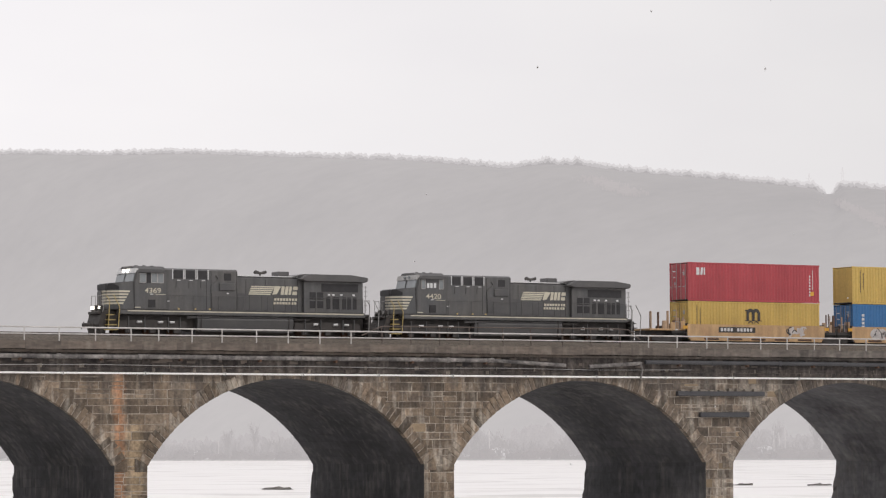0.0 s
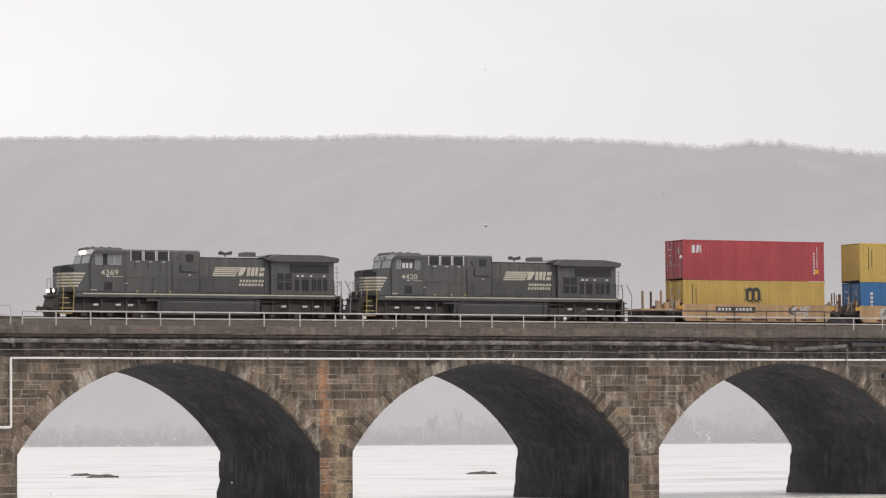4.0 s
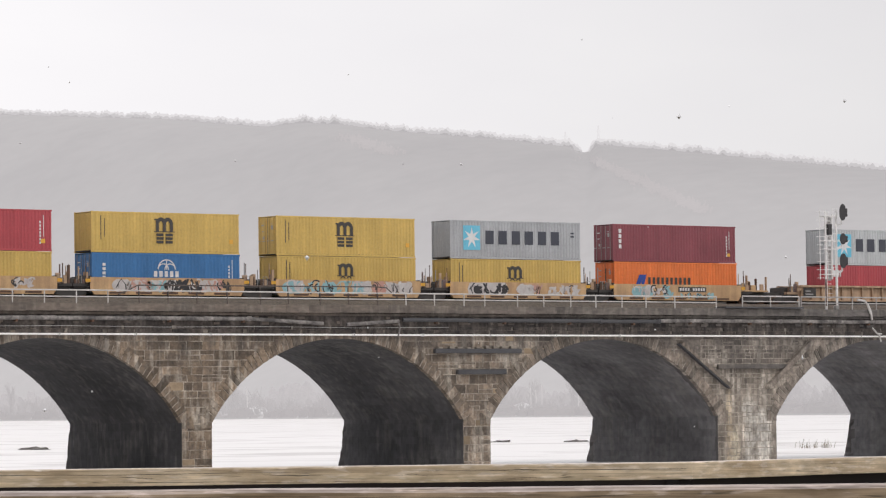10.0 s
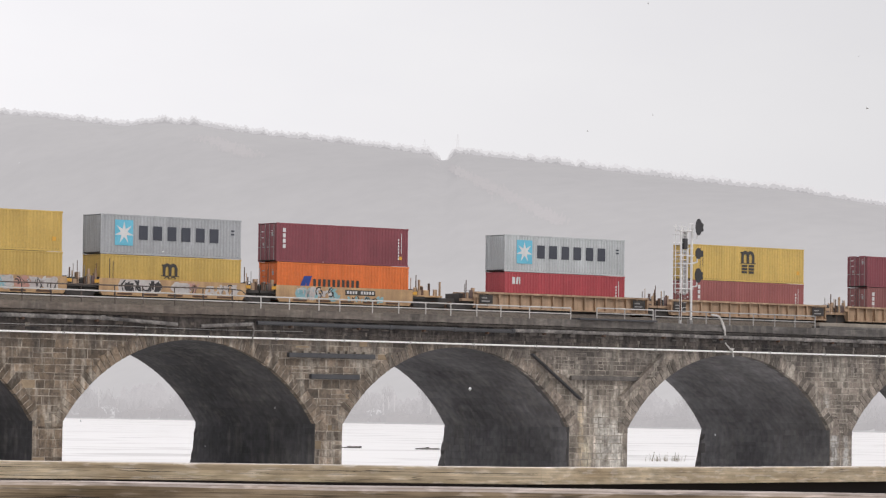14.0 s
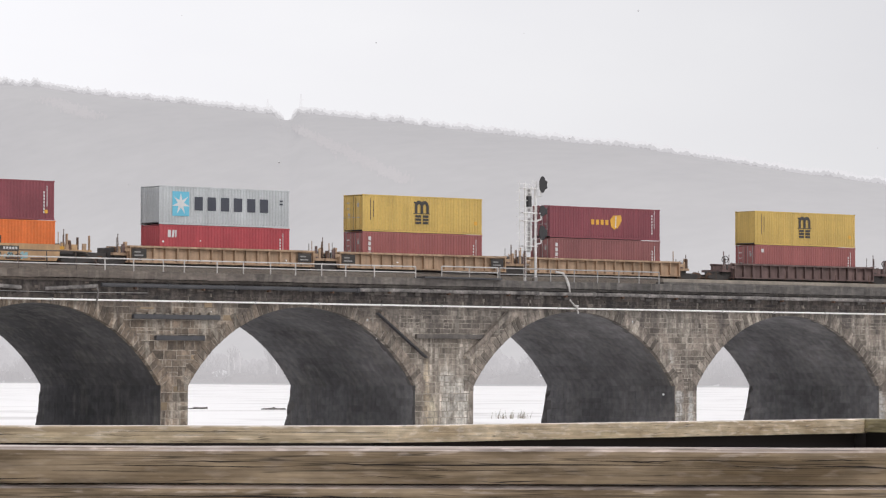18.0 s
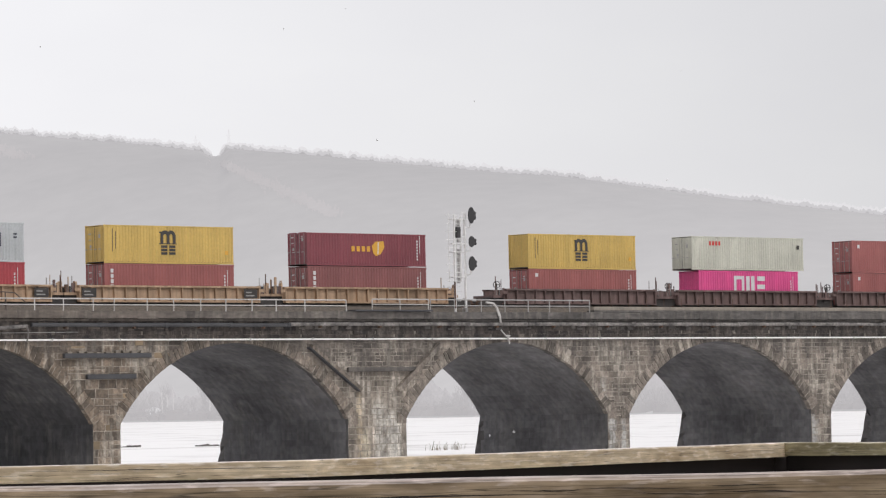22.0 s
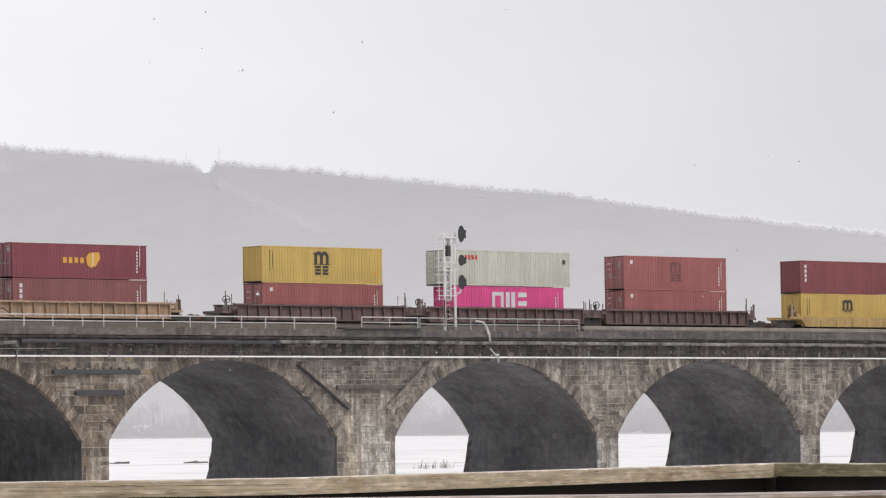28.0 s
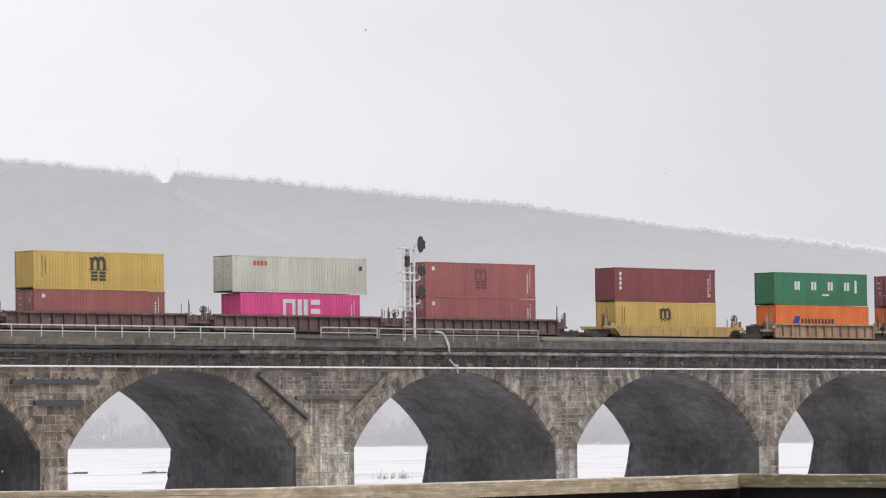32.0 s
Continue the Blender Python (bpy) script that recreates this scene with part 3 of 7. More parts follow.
def rise(p):
    return math.degrees(math.atan2(p[2] - EYE[2], math.hypot(p[0] - EYE[0], p[1] - EYE[1])))


def hills():
    bm = bmesh.new()
    azs = [-25 + 0.5 * k for k in range(80)] + [15 + 0.15 * k for k in range(270)] + [55.5 + k for k in range(35)]
    steps = 16
    cols = []
    for az in azs:
        col = [bm.verts.new(hill_place(az, k / steps)) for k in range(steps + 1)]
        col.append(bm.verts.new(polar(az, shore_dist(az) + 1300, 0)))
        cols.append(col)
    for a, b in zip(cols, cols[1:]):
        for k in range(steps + 1):
            bm.faces.new((a[k], a[k + 1], b[k + 1], b[k]))
    tagged(part("backdrop_hill", bm, HILL, smooth=True), "long wooded ridge, its mist put in as pale glow", "hill", kind="structure")
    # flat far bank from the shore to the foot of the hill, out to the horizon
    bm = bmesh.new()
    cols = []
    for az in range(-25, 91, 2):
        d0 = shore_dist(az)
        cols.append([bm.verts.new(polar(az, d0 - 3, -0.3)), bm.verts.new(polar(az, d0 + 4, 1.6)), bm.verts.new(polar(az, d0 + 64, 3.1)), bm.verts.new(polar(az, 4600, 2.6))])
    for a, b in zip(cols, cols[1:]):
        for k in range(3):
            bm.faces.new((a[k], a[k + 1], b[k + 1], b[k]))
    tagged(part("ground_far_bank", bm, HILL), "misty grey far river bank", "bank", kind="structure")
    # bare tree tops along the crest: three ranks of ragged tops, each higher than the one before it and glowing nearer
    # the sky's tone as haze
    r = random.Random(3)
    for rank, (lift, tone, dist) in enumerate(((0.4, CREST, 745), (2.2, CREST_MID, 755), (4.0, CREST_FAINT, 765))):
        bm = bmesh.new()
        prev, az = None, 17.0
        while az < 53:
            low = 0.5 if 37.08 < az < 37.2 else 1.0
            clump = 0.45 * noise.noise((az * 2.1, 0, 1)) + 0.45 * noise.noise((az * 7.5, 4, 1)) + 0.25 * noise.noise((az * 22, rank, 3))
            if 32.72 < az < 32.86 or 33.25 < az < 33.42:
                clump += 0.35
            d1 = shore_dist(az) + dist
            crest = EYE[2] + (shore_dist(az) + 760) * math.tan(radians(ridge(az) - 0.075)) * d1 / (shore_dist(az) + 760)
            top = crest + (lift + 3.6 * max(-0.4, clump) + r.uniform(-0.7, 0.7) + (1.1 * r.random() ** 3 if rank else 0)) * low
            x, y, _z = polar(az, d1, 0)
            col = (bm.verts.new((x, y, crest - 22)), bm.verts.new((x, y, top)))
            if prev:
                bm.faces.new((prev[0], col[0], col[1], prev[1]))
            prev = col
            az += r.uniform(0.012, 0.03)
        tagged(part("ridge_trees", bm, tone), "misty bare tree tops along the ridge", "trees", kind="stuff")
    # pale clearings that run down the slope: bare patches, closest along the middle
    for a0, a1, e0, e1, w0, count in ((37.2, 38.95, 3.84, 3.0, 0.15, 800), (33.45, 34.15, 4.22, 3.95, 0.2, 380)):
        bm = bmesh.new()
        for _ in range(count):
            t = r.random()
            az = a0 + (a1 - a0) * t + r.gauss(0, w0 * 0.55)
            el = e0 + (e1 - e0) * t + r.gauss(0, 0.012)
            f = min((q / 100 for q in range(101)), key=lambda q: abs(rise(hill_place(az, q)) - el))
            w, hgt = r.uniform(0.006, 0.022), r.uniform(0.004, 0.012)
            ring = []
            for k in range(7):
                a = 6.2832 * k / 7
                p = Vector(hill_place(az + w * math.cos(a) * r.uniform(0.6, 1.1), min(0.99, f + hgt * math.sin(a))))
                ring.append(bm.verts.new(p + (Vector(EYE) - p).normalized() * 1.5))
            bm.faces.new(ring)
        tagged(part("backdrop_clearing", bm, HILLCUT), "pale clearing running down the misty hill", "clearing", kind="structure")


def pylons():
    """Two lattice towers of the power line where it crosses the ridge."""
    for az, h in ((37.34, 22.0), (36.83, 19.0)):
        d = shore_dist(az) + 765
        x, y, z = polar(az, d, EYE[2] + d * math.tan(radians(ridge(az) - 0.075)) - 9)
        ob = thing("pylon", "faint steel lattice pylon on the misty ridge", "pylon", (x, y, z), "pylons on the ridge")
        ob.rotation_euler = (0, 0, radians(-az))
        bm = bmesh.new()
        for q in range(5):
            z0, z1 = h * q / 5, h * (q + 1) / 5
            w0, w1 = 1.7 - 0.3 * q, 1.7 - 0.3 * (q + 1)
            for sgn in (-1, 1):
                rod(bm, (sgn * w0, 0, z0), (sgn * w1, 0, z1), 0.16, 4)
                rod(bm, (sgn * w0, 0, z0), (-sgn * w1, 0, z1), 0.1, 4)
        part("tower", bm, CREST_FAINT, ob)
        bm = bmesh.new()
        rod(bm, (-1.9, 0, h * 0.82), (1.9, 0, h * 0.82), 0.12, 4)
        part("cross_arm", bm, CREST_FAINT, ob)


def far_shore():
    r = random.Random(11)
    # the wood on the flat bank: rounded, ragged crowns in two ranks
    for rank in range(3):
        bm = bmesh.new()
        az = 16.0
        while az < 53:
            d = shore_dist(az) + 70 - 18 * rank + r.uniform(-6, 6)
            x, y, _ = polar(az, d, 0)
            ex, ey = math.cos(radians(az)), -math.sin(radians(az))
            h = (19 - 6 * rank) * (0.8 + 0.45 * noise.noise((az * 1.7, rank, 2)) + 0.25 * noise.noise((az * 7, rank, 5))) * r.uniform(0.75, 1.05)
            w = h * r.uniform(0.16, 0.3)
            pts = [(w * 0.5, 0.0)] + [(math.cos(math.pi * k / 8) * w * r.uniform(0.75, 1.15), h * (0.45 + 0.55 * math.sin(math.pi * k / 8)) * r.uniform(0.9, 1.05)) for k in range(9)] + [(-w * 0.5, 0.0)]
            bm.faces.new([bm.verts.new((x + ex * px, y + ey * px + 0.3 * pz, 1.2 + pz)) for px, pz in pts])
            az += r.uniform(0.05, 0.13)
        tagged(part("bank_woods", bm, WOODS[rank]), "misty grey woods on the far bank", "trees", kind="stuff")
    # belt of bare shore trees
    bm = bmesh.new()
    az = 17.0
    while az < 52:
        d = shore_dist(az) + r.uniform(6, 55)
        h = r.uniform(5, 19) * (0.7 + 0.6 * noise.noise((az * 1.3, 3, 0)))
        x, y, _ = polar(az, d, 0)
        rod(bm, (x, y, 1.5), (x + r.uniform(-1, 1), y, h * 0.7), 0.22, 4, 0.1)
        for _ in range(15):
            zz = h * r.uniform(0.25, 0.85)
            L = h * r.uniform(0.2, 0.42)
            a = r.uniform(0, 6.28)
            rod(bm, (x, y, zz), (x + L * 0.6 * math.cos(a), y + L * 0.6 * math.sin(a), zz + L), 0.16, 3, 0.05)
        az += r.uniform(0.008, 0.032)
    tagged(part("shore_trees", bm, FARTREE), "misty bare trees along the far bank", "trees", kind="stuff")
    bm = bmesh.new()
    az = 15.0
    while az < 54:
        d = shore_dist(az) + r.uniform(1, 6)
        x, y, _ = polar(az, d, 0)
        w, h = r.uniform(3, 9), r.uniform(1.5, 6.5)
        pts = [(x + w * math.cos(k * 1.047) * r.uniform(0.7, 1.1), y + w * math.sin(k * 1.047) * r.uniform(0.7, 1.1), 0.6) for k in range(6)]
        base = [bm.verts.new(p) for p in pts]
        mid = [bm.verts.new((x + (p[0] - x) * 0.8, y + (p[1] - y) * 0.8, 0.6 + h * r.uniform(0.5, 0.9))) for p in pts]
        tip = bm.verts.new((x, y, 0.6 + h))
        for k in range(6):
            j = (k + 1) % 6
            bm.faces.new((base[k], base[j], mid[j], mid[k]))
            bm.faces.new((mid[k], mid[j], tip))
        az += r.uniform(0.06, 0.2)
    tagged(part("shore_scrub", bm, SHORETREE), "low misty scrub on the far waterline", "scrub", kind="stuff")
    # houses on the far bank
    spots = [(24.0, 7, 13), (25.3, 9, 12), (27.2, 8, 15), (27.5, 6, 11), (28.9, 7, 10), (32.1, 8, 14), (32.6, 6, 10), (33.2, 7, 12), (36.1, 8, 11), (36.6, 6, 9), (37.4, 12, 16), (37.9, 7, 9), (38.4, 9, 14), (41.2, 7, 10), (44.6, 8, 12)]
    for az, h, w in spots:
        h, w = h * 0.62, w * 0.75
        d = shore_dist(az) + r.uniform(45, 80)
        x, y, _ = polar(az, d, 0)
        ob = thing("house", "pale two-storey house on the far bank, mist put in as glow", "house", (x, y, 2.6), "houses on the far bank")
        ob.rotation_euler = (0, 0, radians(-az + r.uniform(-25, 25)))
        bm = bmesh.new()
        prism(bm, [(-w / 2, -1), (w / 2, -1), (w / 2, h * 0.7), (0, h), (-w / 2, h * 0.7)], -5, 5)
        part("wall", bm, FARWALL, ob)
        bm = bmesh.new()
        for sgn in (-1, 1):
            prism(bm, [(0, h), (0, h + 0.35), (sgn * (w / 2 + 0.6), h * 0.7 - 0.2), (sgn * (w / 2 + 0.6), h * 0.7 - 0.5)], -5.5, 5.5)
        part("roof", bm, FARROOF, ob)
        for q in range(3):
            bar("window", -w * 0.35 + q * w * 0.28, -w * 0.35 + q * w * 0.28 + 0.9, -5.06, -4.9, h * 0.25, h * 0.25 + 1.2, FARTREE, ob)


def shore_trees():
    """Taller bare trees that stand out of the belt on the far bank."""
    r = random.Random(23)
    for az in (24.6, 27.9, 28.3, 31.7, 33.6, 34.0, 36.3, 36.9, 37.05, 38.1, 40.9, 41.3, 44.2):
        d = shore_dist(az) + r.uniform(20, 40)
        x, y, _ = polar(az, d, 0)
        h = r.uniform(13, 21)
        ob = thing("bare_tree", "tall bare winter tree on the misty far bank", "tree", (x, y, 1.8), "trees on the far bank")
        bm = bmesh.new()
        rod(bm, (0, 0, 0), (r.uniform(-0.6, 0.6), 0, h * 0.75), 0.42, 6, 0.14)
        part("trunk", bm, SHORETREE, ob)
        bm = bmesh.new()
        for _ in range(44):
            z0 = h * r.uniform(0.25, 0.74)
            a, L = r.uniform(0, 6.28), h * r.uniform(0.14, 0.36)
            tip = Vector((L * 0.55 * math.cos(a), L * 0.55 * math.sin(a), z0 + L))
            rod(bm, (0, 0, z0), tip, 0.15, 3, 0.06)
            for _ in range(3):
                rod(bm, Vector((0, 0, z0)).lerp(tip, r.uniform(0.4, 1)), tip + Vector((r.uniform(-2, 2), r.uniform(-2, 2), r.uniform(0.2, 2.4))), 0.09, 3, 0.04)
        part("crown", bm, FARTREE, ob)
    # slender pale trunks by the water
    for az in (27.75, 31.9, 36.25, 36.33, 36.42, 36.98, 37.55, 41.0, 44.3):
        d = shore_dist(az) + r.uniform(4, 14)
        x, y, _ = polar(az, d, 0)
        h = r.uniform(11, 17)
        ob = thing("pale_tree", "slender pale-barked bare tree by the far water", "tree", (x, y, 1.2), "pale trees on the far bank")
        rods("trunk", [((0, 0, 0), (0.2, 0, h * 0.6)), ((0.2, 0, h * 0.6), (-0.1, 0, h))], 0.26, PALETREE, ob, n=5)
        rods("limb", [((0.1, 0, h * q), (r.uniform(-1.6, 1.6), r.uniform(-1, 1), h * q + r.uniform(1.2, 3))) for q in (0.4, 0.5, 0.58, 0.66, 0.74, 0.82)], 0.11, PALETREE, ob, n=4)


def rocks():
    r = random.Random(5)
    for x, y, L in ((103.5, 171, 3.1), (106, 176, 1.8), (172, 155, 2.6), (168, 166, 2.4), (185, 150, 2.2), (70, 215, 2.6), (62, 190, 3.4), (152, 95, 1.6), (150, 120, 1.4)):
        bm = bmesh.new()
        bmesh.ops.create_icosphere(bm, subdivisions=3, radius=1)
        for v in bm.verts:
            q = 1 + 0.35 * noise.noise(v.co * 1.7 + Vector((x, y, 0))) + 0.45 * noise.noise(v.co * 4 + Vector((x, y, 0)))
            v.co = Vector((v.co.x * L * 0.6 * q, v.co.y * L * 0.45 * q, v.co.z * L * 0.1 * q * (1 + 0.5 * noise.noise(v.co * 6 + Vector((y, x, 0))))))
        ob = part("river_rock", bm, ROCK, None, smooth=False)
        ob.location, ob.rotation_euler = (x, y, -0.02), (0, 0, radians(r.uniform(-60, -20)))
        tagged(ob, "low dark wet rock breaking the pale water", "rock", "rocks in the river")
    bm = bmesh.new()
    for cx, cy in ((134.5, 66), (128, 67), (131, 70), (137, 66), (186, 66)):
        for _ in range(26):
            a, q = r.uniform(0, 6.28), r.uniform(0, 1.3)
            x, y = cx + q * math.cos(a), cy + q * math.sin(a)
            rod(bm, (x, y, -0.2), (x + r.uniform(-0.3, 0.3), y + r.uniform(-0.3, 0.3), r.uniform(0.3, 0.95)), 0.03, 3, 0.01)
    tagged(part("reeds", bm, REED), "dry brown reeds standing in the pale water", "reeds", kind="stuff")


water()
near_bank()
hills()
pylons()
far_shore()
shore_trees()
rocks()


# ---------------------------------------------------------------- the bridge
bridge = thing("stone_arch_bridge", "long brown sandstone railway bridge of many arches", "bridge", kind="structure")
FIRST, LAST = -3, 39


def edge(z, k, side, ring):
    """x of the arch's ring on one side of opening k at height z; past its top, the opening's middle."""
    mid = (pier_right(k - 1) + pier_left(k)) / 2
    q = (RAD + ring) ** 2 - (z - ZC) ** 2
    return mid + side * math.sqrt(q) if q > 0 else mid


def span_mesh(k):
    """Solid wall over opening k with the vault cut through."""
    x0, x1 = pier_right(k - 1), pier_left(k)
    n, top = 28, 11.3
    th = math.asin((x1 - x0) / 2 / RAD)
    pts = [((x0 + x1) / 2 + RAD * math.sin(-th + 2 * th * j / n), ZC + RAD * math.cos(-th + 2 * th * j / n)) for j in range(n + 1)]
    bm = bmesh.new()
    f = [bm.verts.new((x, 0.0, z)) for x, z in pts]
    ft = [bm.verts.new((x, 0.0, top)) for x, z in pts]
    b = [bm.verts.new((x, DEPTH, z)) for x, z in pts]
    bt = [bm.verts.new((x, DEPTH, top)) for x, z in pts]
    for j in range(n):
        bm.faces.new((f[j], f[j + 1], ft[j + 1], ft[j]))
        bm.faces.new((b[j + 1], b[j], bt[j], bt[j + 1]))
        bm.faces.new((ft[j], ft[j + 1], bt[j + 1], bt[j]))
    ob = part("spandrel_wall", bm, MORTAR, bridge)
    bm = bmesh.new()
    rings = 9
    rows = [[bm.verts.new((x, 0.02 + (DEPTH - 0.04) * q / rings, z + 0.035 + 0.03 * noise.noise((x * 2, q * 3.1, k)))) for x, z in pts] for q in range(rings + 1)]
    for p, q in zip(rows, rows[1:]):
        for j in range(n):
            bm.faces.new((p[j], q[j], q[j + 1], p[j + 1]))
    part("vault", bm, INTRADOS, bridge, "dark underside of the arch, shade in its colour")


def pier_mesh(k):
    x0, x1 = pier_left(k), pier_right(k)
    bm = bmesh.new()
    box(bm, x0, x1, 0.03, DEPTH, -2.5, 11.3)
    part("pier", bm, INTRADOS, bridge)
    bar("pier_facing", x0 + 0.004, x1 - 0.004, 0.0, 0.03, -2.5, 11.3, MORTAR, bridge)
    # pointed, battered breakwater on the far side
    bm = bmesh.new()
    m = (x0 + x1) / 2
    steps = 15
    rows = []
    for q in range(steps + 1):
        f = 1 - q / steps
        e = 2.5 * f
        row = []
        for cx, cy in ((x0 - 0.02 * f, DEPTH - 0.3), (x1 + 0.02 * f, DEPTH - 0.3), (x1 - 0.25, DEPTH + 0.75 * e), (m, DEPTH + 1.25 * e), (x0 + 0.22 * min(1, 3 * f), DEPTH + 0.8 * e)):
            jag = 0.0 if q in (0, steps) else rng.uniform(-0.3, 0.2) * (1.3 if k > 3 else 0.6)
            row.append(bm.verts.new((cx + jag * (cy > DEPTH), cy + jag, -2.5 + 6.05 * (1 - f))))
        rows.append(row)
    for a, b in zip(rows, rows[1:]):
        for j in range(5):
            bm.faces.new((a[j], a[(j + 1) % 5], b[(j + 1) % 5], b[j]))
    bm.faces.new(rows[0][::-1])
    bm.faces.new(rows[-1])
    part("breakwater", bm, INTRADOS, bridge)


for k in range(FIRST, LAST):
    span_mesh(k)
    pier_mesh(k)

# abutment on the near bank
bar("abutment", pier_left(FIRST) - 200, pier_right(FIRST - 1) + 0.0, 0.0, DEPTH, -3, 11.3, MORTAR, bridge)

X0, X1 = -150.0, pier_left(LAST - 1)
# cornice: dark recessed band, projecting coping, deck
bar("cornice_band", X0, X1, -0.06, 0.5, 10.35, 11.32, SOOT_SHADE, bridge, "dark band under the coping, soot and shade in its colour")


def rough_bar(name, x0, x1, y0, y1, z0, z1, material, parent, amp=0.04, label=""):
    """A long worn course of stone or concrete with chipped, wavering arrises."""
    bm = bmesh.new()
    n = max(2, int((x1 - x0) / 0.3))
    rows = []
    for k in range(n + 1):
        x = x0 + (x1 - x0) * k / n
        j = [amp * (noise.noise((x * 1.9, q * 7.3, z0)) + rng.uniform(-0.5, 0.5)) for q in range(5)]
        c = 0.2 * (z1 - z0)
        rows.append([bm.verts.new(p) for p in ((x, y1, z0), (x, y0 + j[0], z0 + 0.5 * j[1]), (x, y0 + 0.6 * j[1], z1 - c + j[2]), (x, y0 + abs(j[3]) + 0.3 * amp, z1 + 0.5 * j[4]), (x, y1, z1))])
    for a, b in zip(rows, rows[1:]):
        for q in range(5):
            bm.faces.new((a[q], b[q], b[(q + 1) % 5], a[(q + 1) % 5]))
    bm.faces.new(rows[0])
    bm.faces.new(rows[-1][::-1])
    return part(name, bm, material, parent, label)


x = X0
while x < X1:
    step = rng.choice((1.9, 2.6, 3.3, 4.2)) if -40 < x < 140 else 60.0
    top = 11.84
    if step < 10:
        rough_bar("coping_slab", x + 0.002, x + step - 0.002, -0.40 + rng.uniform(-0.015, 0.015), 0.9, 11.29 + rng.uniform(-0.03, 0.02), top + rng.uniform(-0.03, 0.02), CONCRETE, bridge, 0.03)
    else:
        bar("coping_slab", x + 0.01, x + step - 0.01, -0.42, 0.9, 11.29, top, CONCRETE, bridge, bev=0.04)
    x += step
bar("kerb", 95.0, 200.0, -0.3, 0.3, 12.0, 12.3, KERB, bridge, "pale concrete kerb on the coping", bev=0.02)
rough_bar("kerb_base", 95.0, 150.0, -0.36, 0.6, 11.83, 12.0, CONCRETE, bridge, 0.04)
rough_bar("string_course", -45, 150, -0.16, 0.3, 11.08, 11.26, CONCRETE, bridge, 0.05)
bar("deck", X0, X1, 0.9, DEPTH - 0.6, 11.2, 11.85, BALLAST, bridge)
bar("rear_coping", X0, X1, DEPTH - 0.6, DEPTH + 0.4, 11.29, 11.9, CONCRETE, bridge)
bar("rear_parapet", X0, X1, DEPTH - 0.3, DEPTH, 11.9, 12.95, CONCRETE, bridge)
TRACK_Y = 7.4
RAIL_Z = 12.3
bm = bmesh.new()
for yc in (TRACK_Y,):
    prism(bm, [(yc - 2.3, 11.85), (yc + 2.3, 11.85), (yc + 1.5, 12.12), (yc - 1.5, 12.12)], X0, X1)
for v in bm.verts:
    v.co = (v.co.y, v.co.x, v.co.z)
part("ballast_bed", bm, BALLAST, bridge)
bm = bmesh.new()
cols = []
xx = -60.0
while xx < 160:
    w = [0.10 * noise.noise((xx * 0.8, q, 2)) + 0.05 * noise.noise((xx * 4, q, 7)) for q in range(5)]
    cols.append([bm.verts.new((xx, y, z + w[q])) for q, (y, z) in enumerate(((1.3, 11.8), (2.0, 12.1), (3.0, 12.3), (4.6, 12.33), (5.9, 12.1)))])
    xx += 0.45
for a, b in zip(cols, cols[1:]):
    for q in range(4):
        bm.faces.new((a[q], b[q], b[q + 1], a[q + 1]))
cols = []
xx = -150.0
while xx < 260:
    cols.append([bm.verts.new((xx, y, z + 0.08 * noise.noise((xx * 0.6, q, 4)))) for q, (y, z) in enumerate(((9.3, 12.0), (9.9, 12.42), (13.6, 12.46), (15.0, 12.3), (15.3, 11.8)))])
    xx += 1.0
for a, b in zip(cols, cols[1:]):
    for q in range(4):
        bm.faces.new((a[q], b[q], b[q + 1], a[q + 1]))
part("ballast_shoulder", bm, BALLAST, bridge, "heaped brown ballast behind the railing")
for yc in (TRACK_Y,):
    for sgn in (-0.72, 0.72):
        bm = bmesh.new()
        box(bm, X0, X1, yc + sgn - 0.035, yc + sgn + 0.035, RAIL_Z - 0.05, RAIL_Z)
        box(bm, X0, X1, yc + sgn - 0.01, yc + sgn + 0.01, RAIL_Z - 0.15, RAIL_Z - 0.05)
        box(bm, X0, X1, yc + sgn - 0.07, yc + sgn + 0.07, RAIL_Z - 0.17, RAIL_Z - 0.15)
        part("rail", bm, RAILSTEEL, bridge)
bm = bmesh.new()
for yc in (TRACK_Y,):
    xx = -80.0
    while xx < 220:
        box(bm, xx, xx + 0.23, yc - 1.3, yc + 1.3, 11.98, RAIL_Z - 0.172)
        xx += 0.55
tagged(part("sleepers", bm, RUST, bridge), "weathered timber sleepers", kind="stuff")

# the stained course between the arches' crowns and the cornice
x = -45.0
while x < 150:
    w = rng.uniform(0.7, 2.2)
    for z0, z1 in ((9.83, 10.08), (10.1, 10.36)):
        d = rng.uniform(-0.25, 0.25)
        rough_bar("stained_stone", x + d + 0.01, x + d + w - 0.01, -0.05 - rng.uniform(0, 0.035), 0.3, z0, z1, SOOT_SHADE, bridge, 0.025)
    x += w
# corbel stubs and dark drain marks in the band
bm = bmesh.new()
xx = -38.0
while xx < 140:
    if rng.random() < 0.55:
        w, h = rng.uniform(0.15, 0.7), rng.uniform(0.1, 0.3)
        zz = rng.choice((10.42, 10.5, 11.0 - h))
        box(bm, xx, xx + w, -0.06 - rng.uniform(0.02, 0.07), -0.03, zz, zz + h)
    xx += rng.uniform(0.25, 1.0)
tagged(part("band_stones", bm, CONCRETE, bridge), "uneven weathered stones under the coping", kind="stuff")

# pipe runs along the face, in lengths with collars


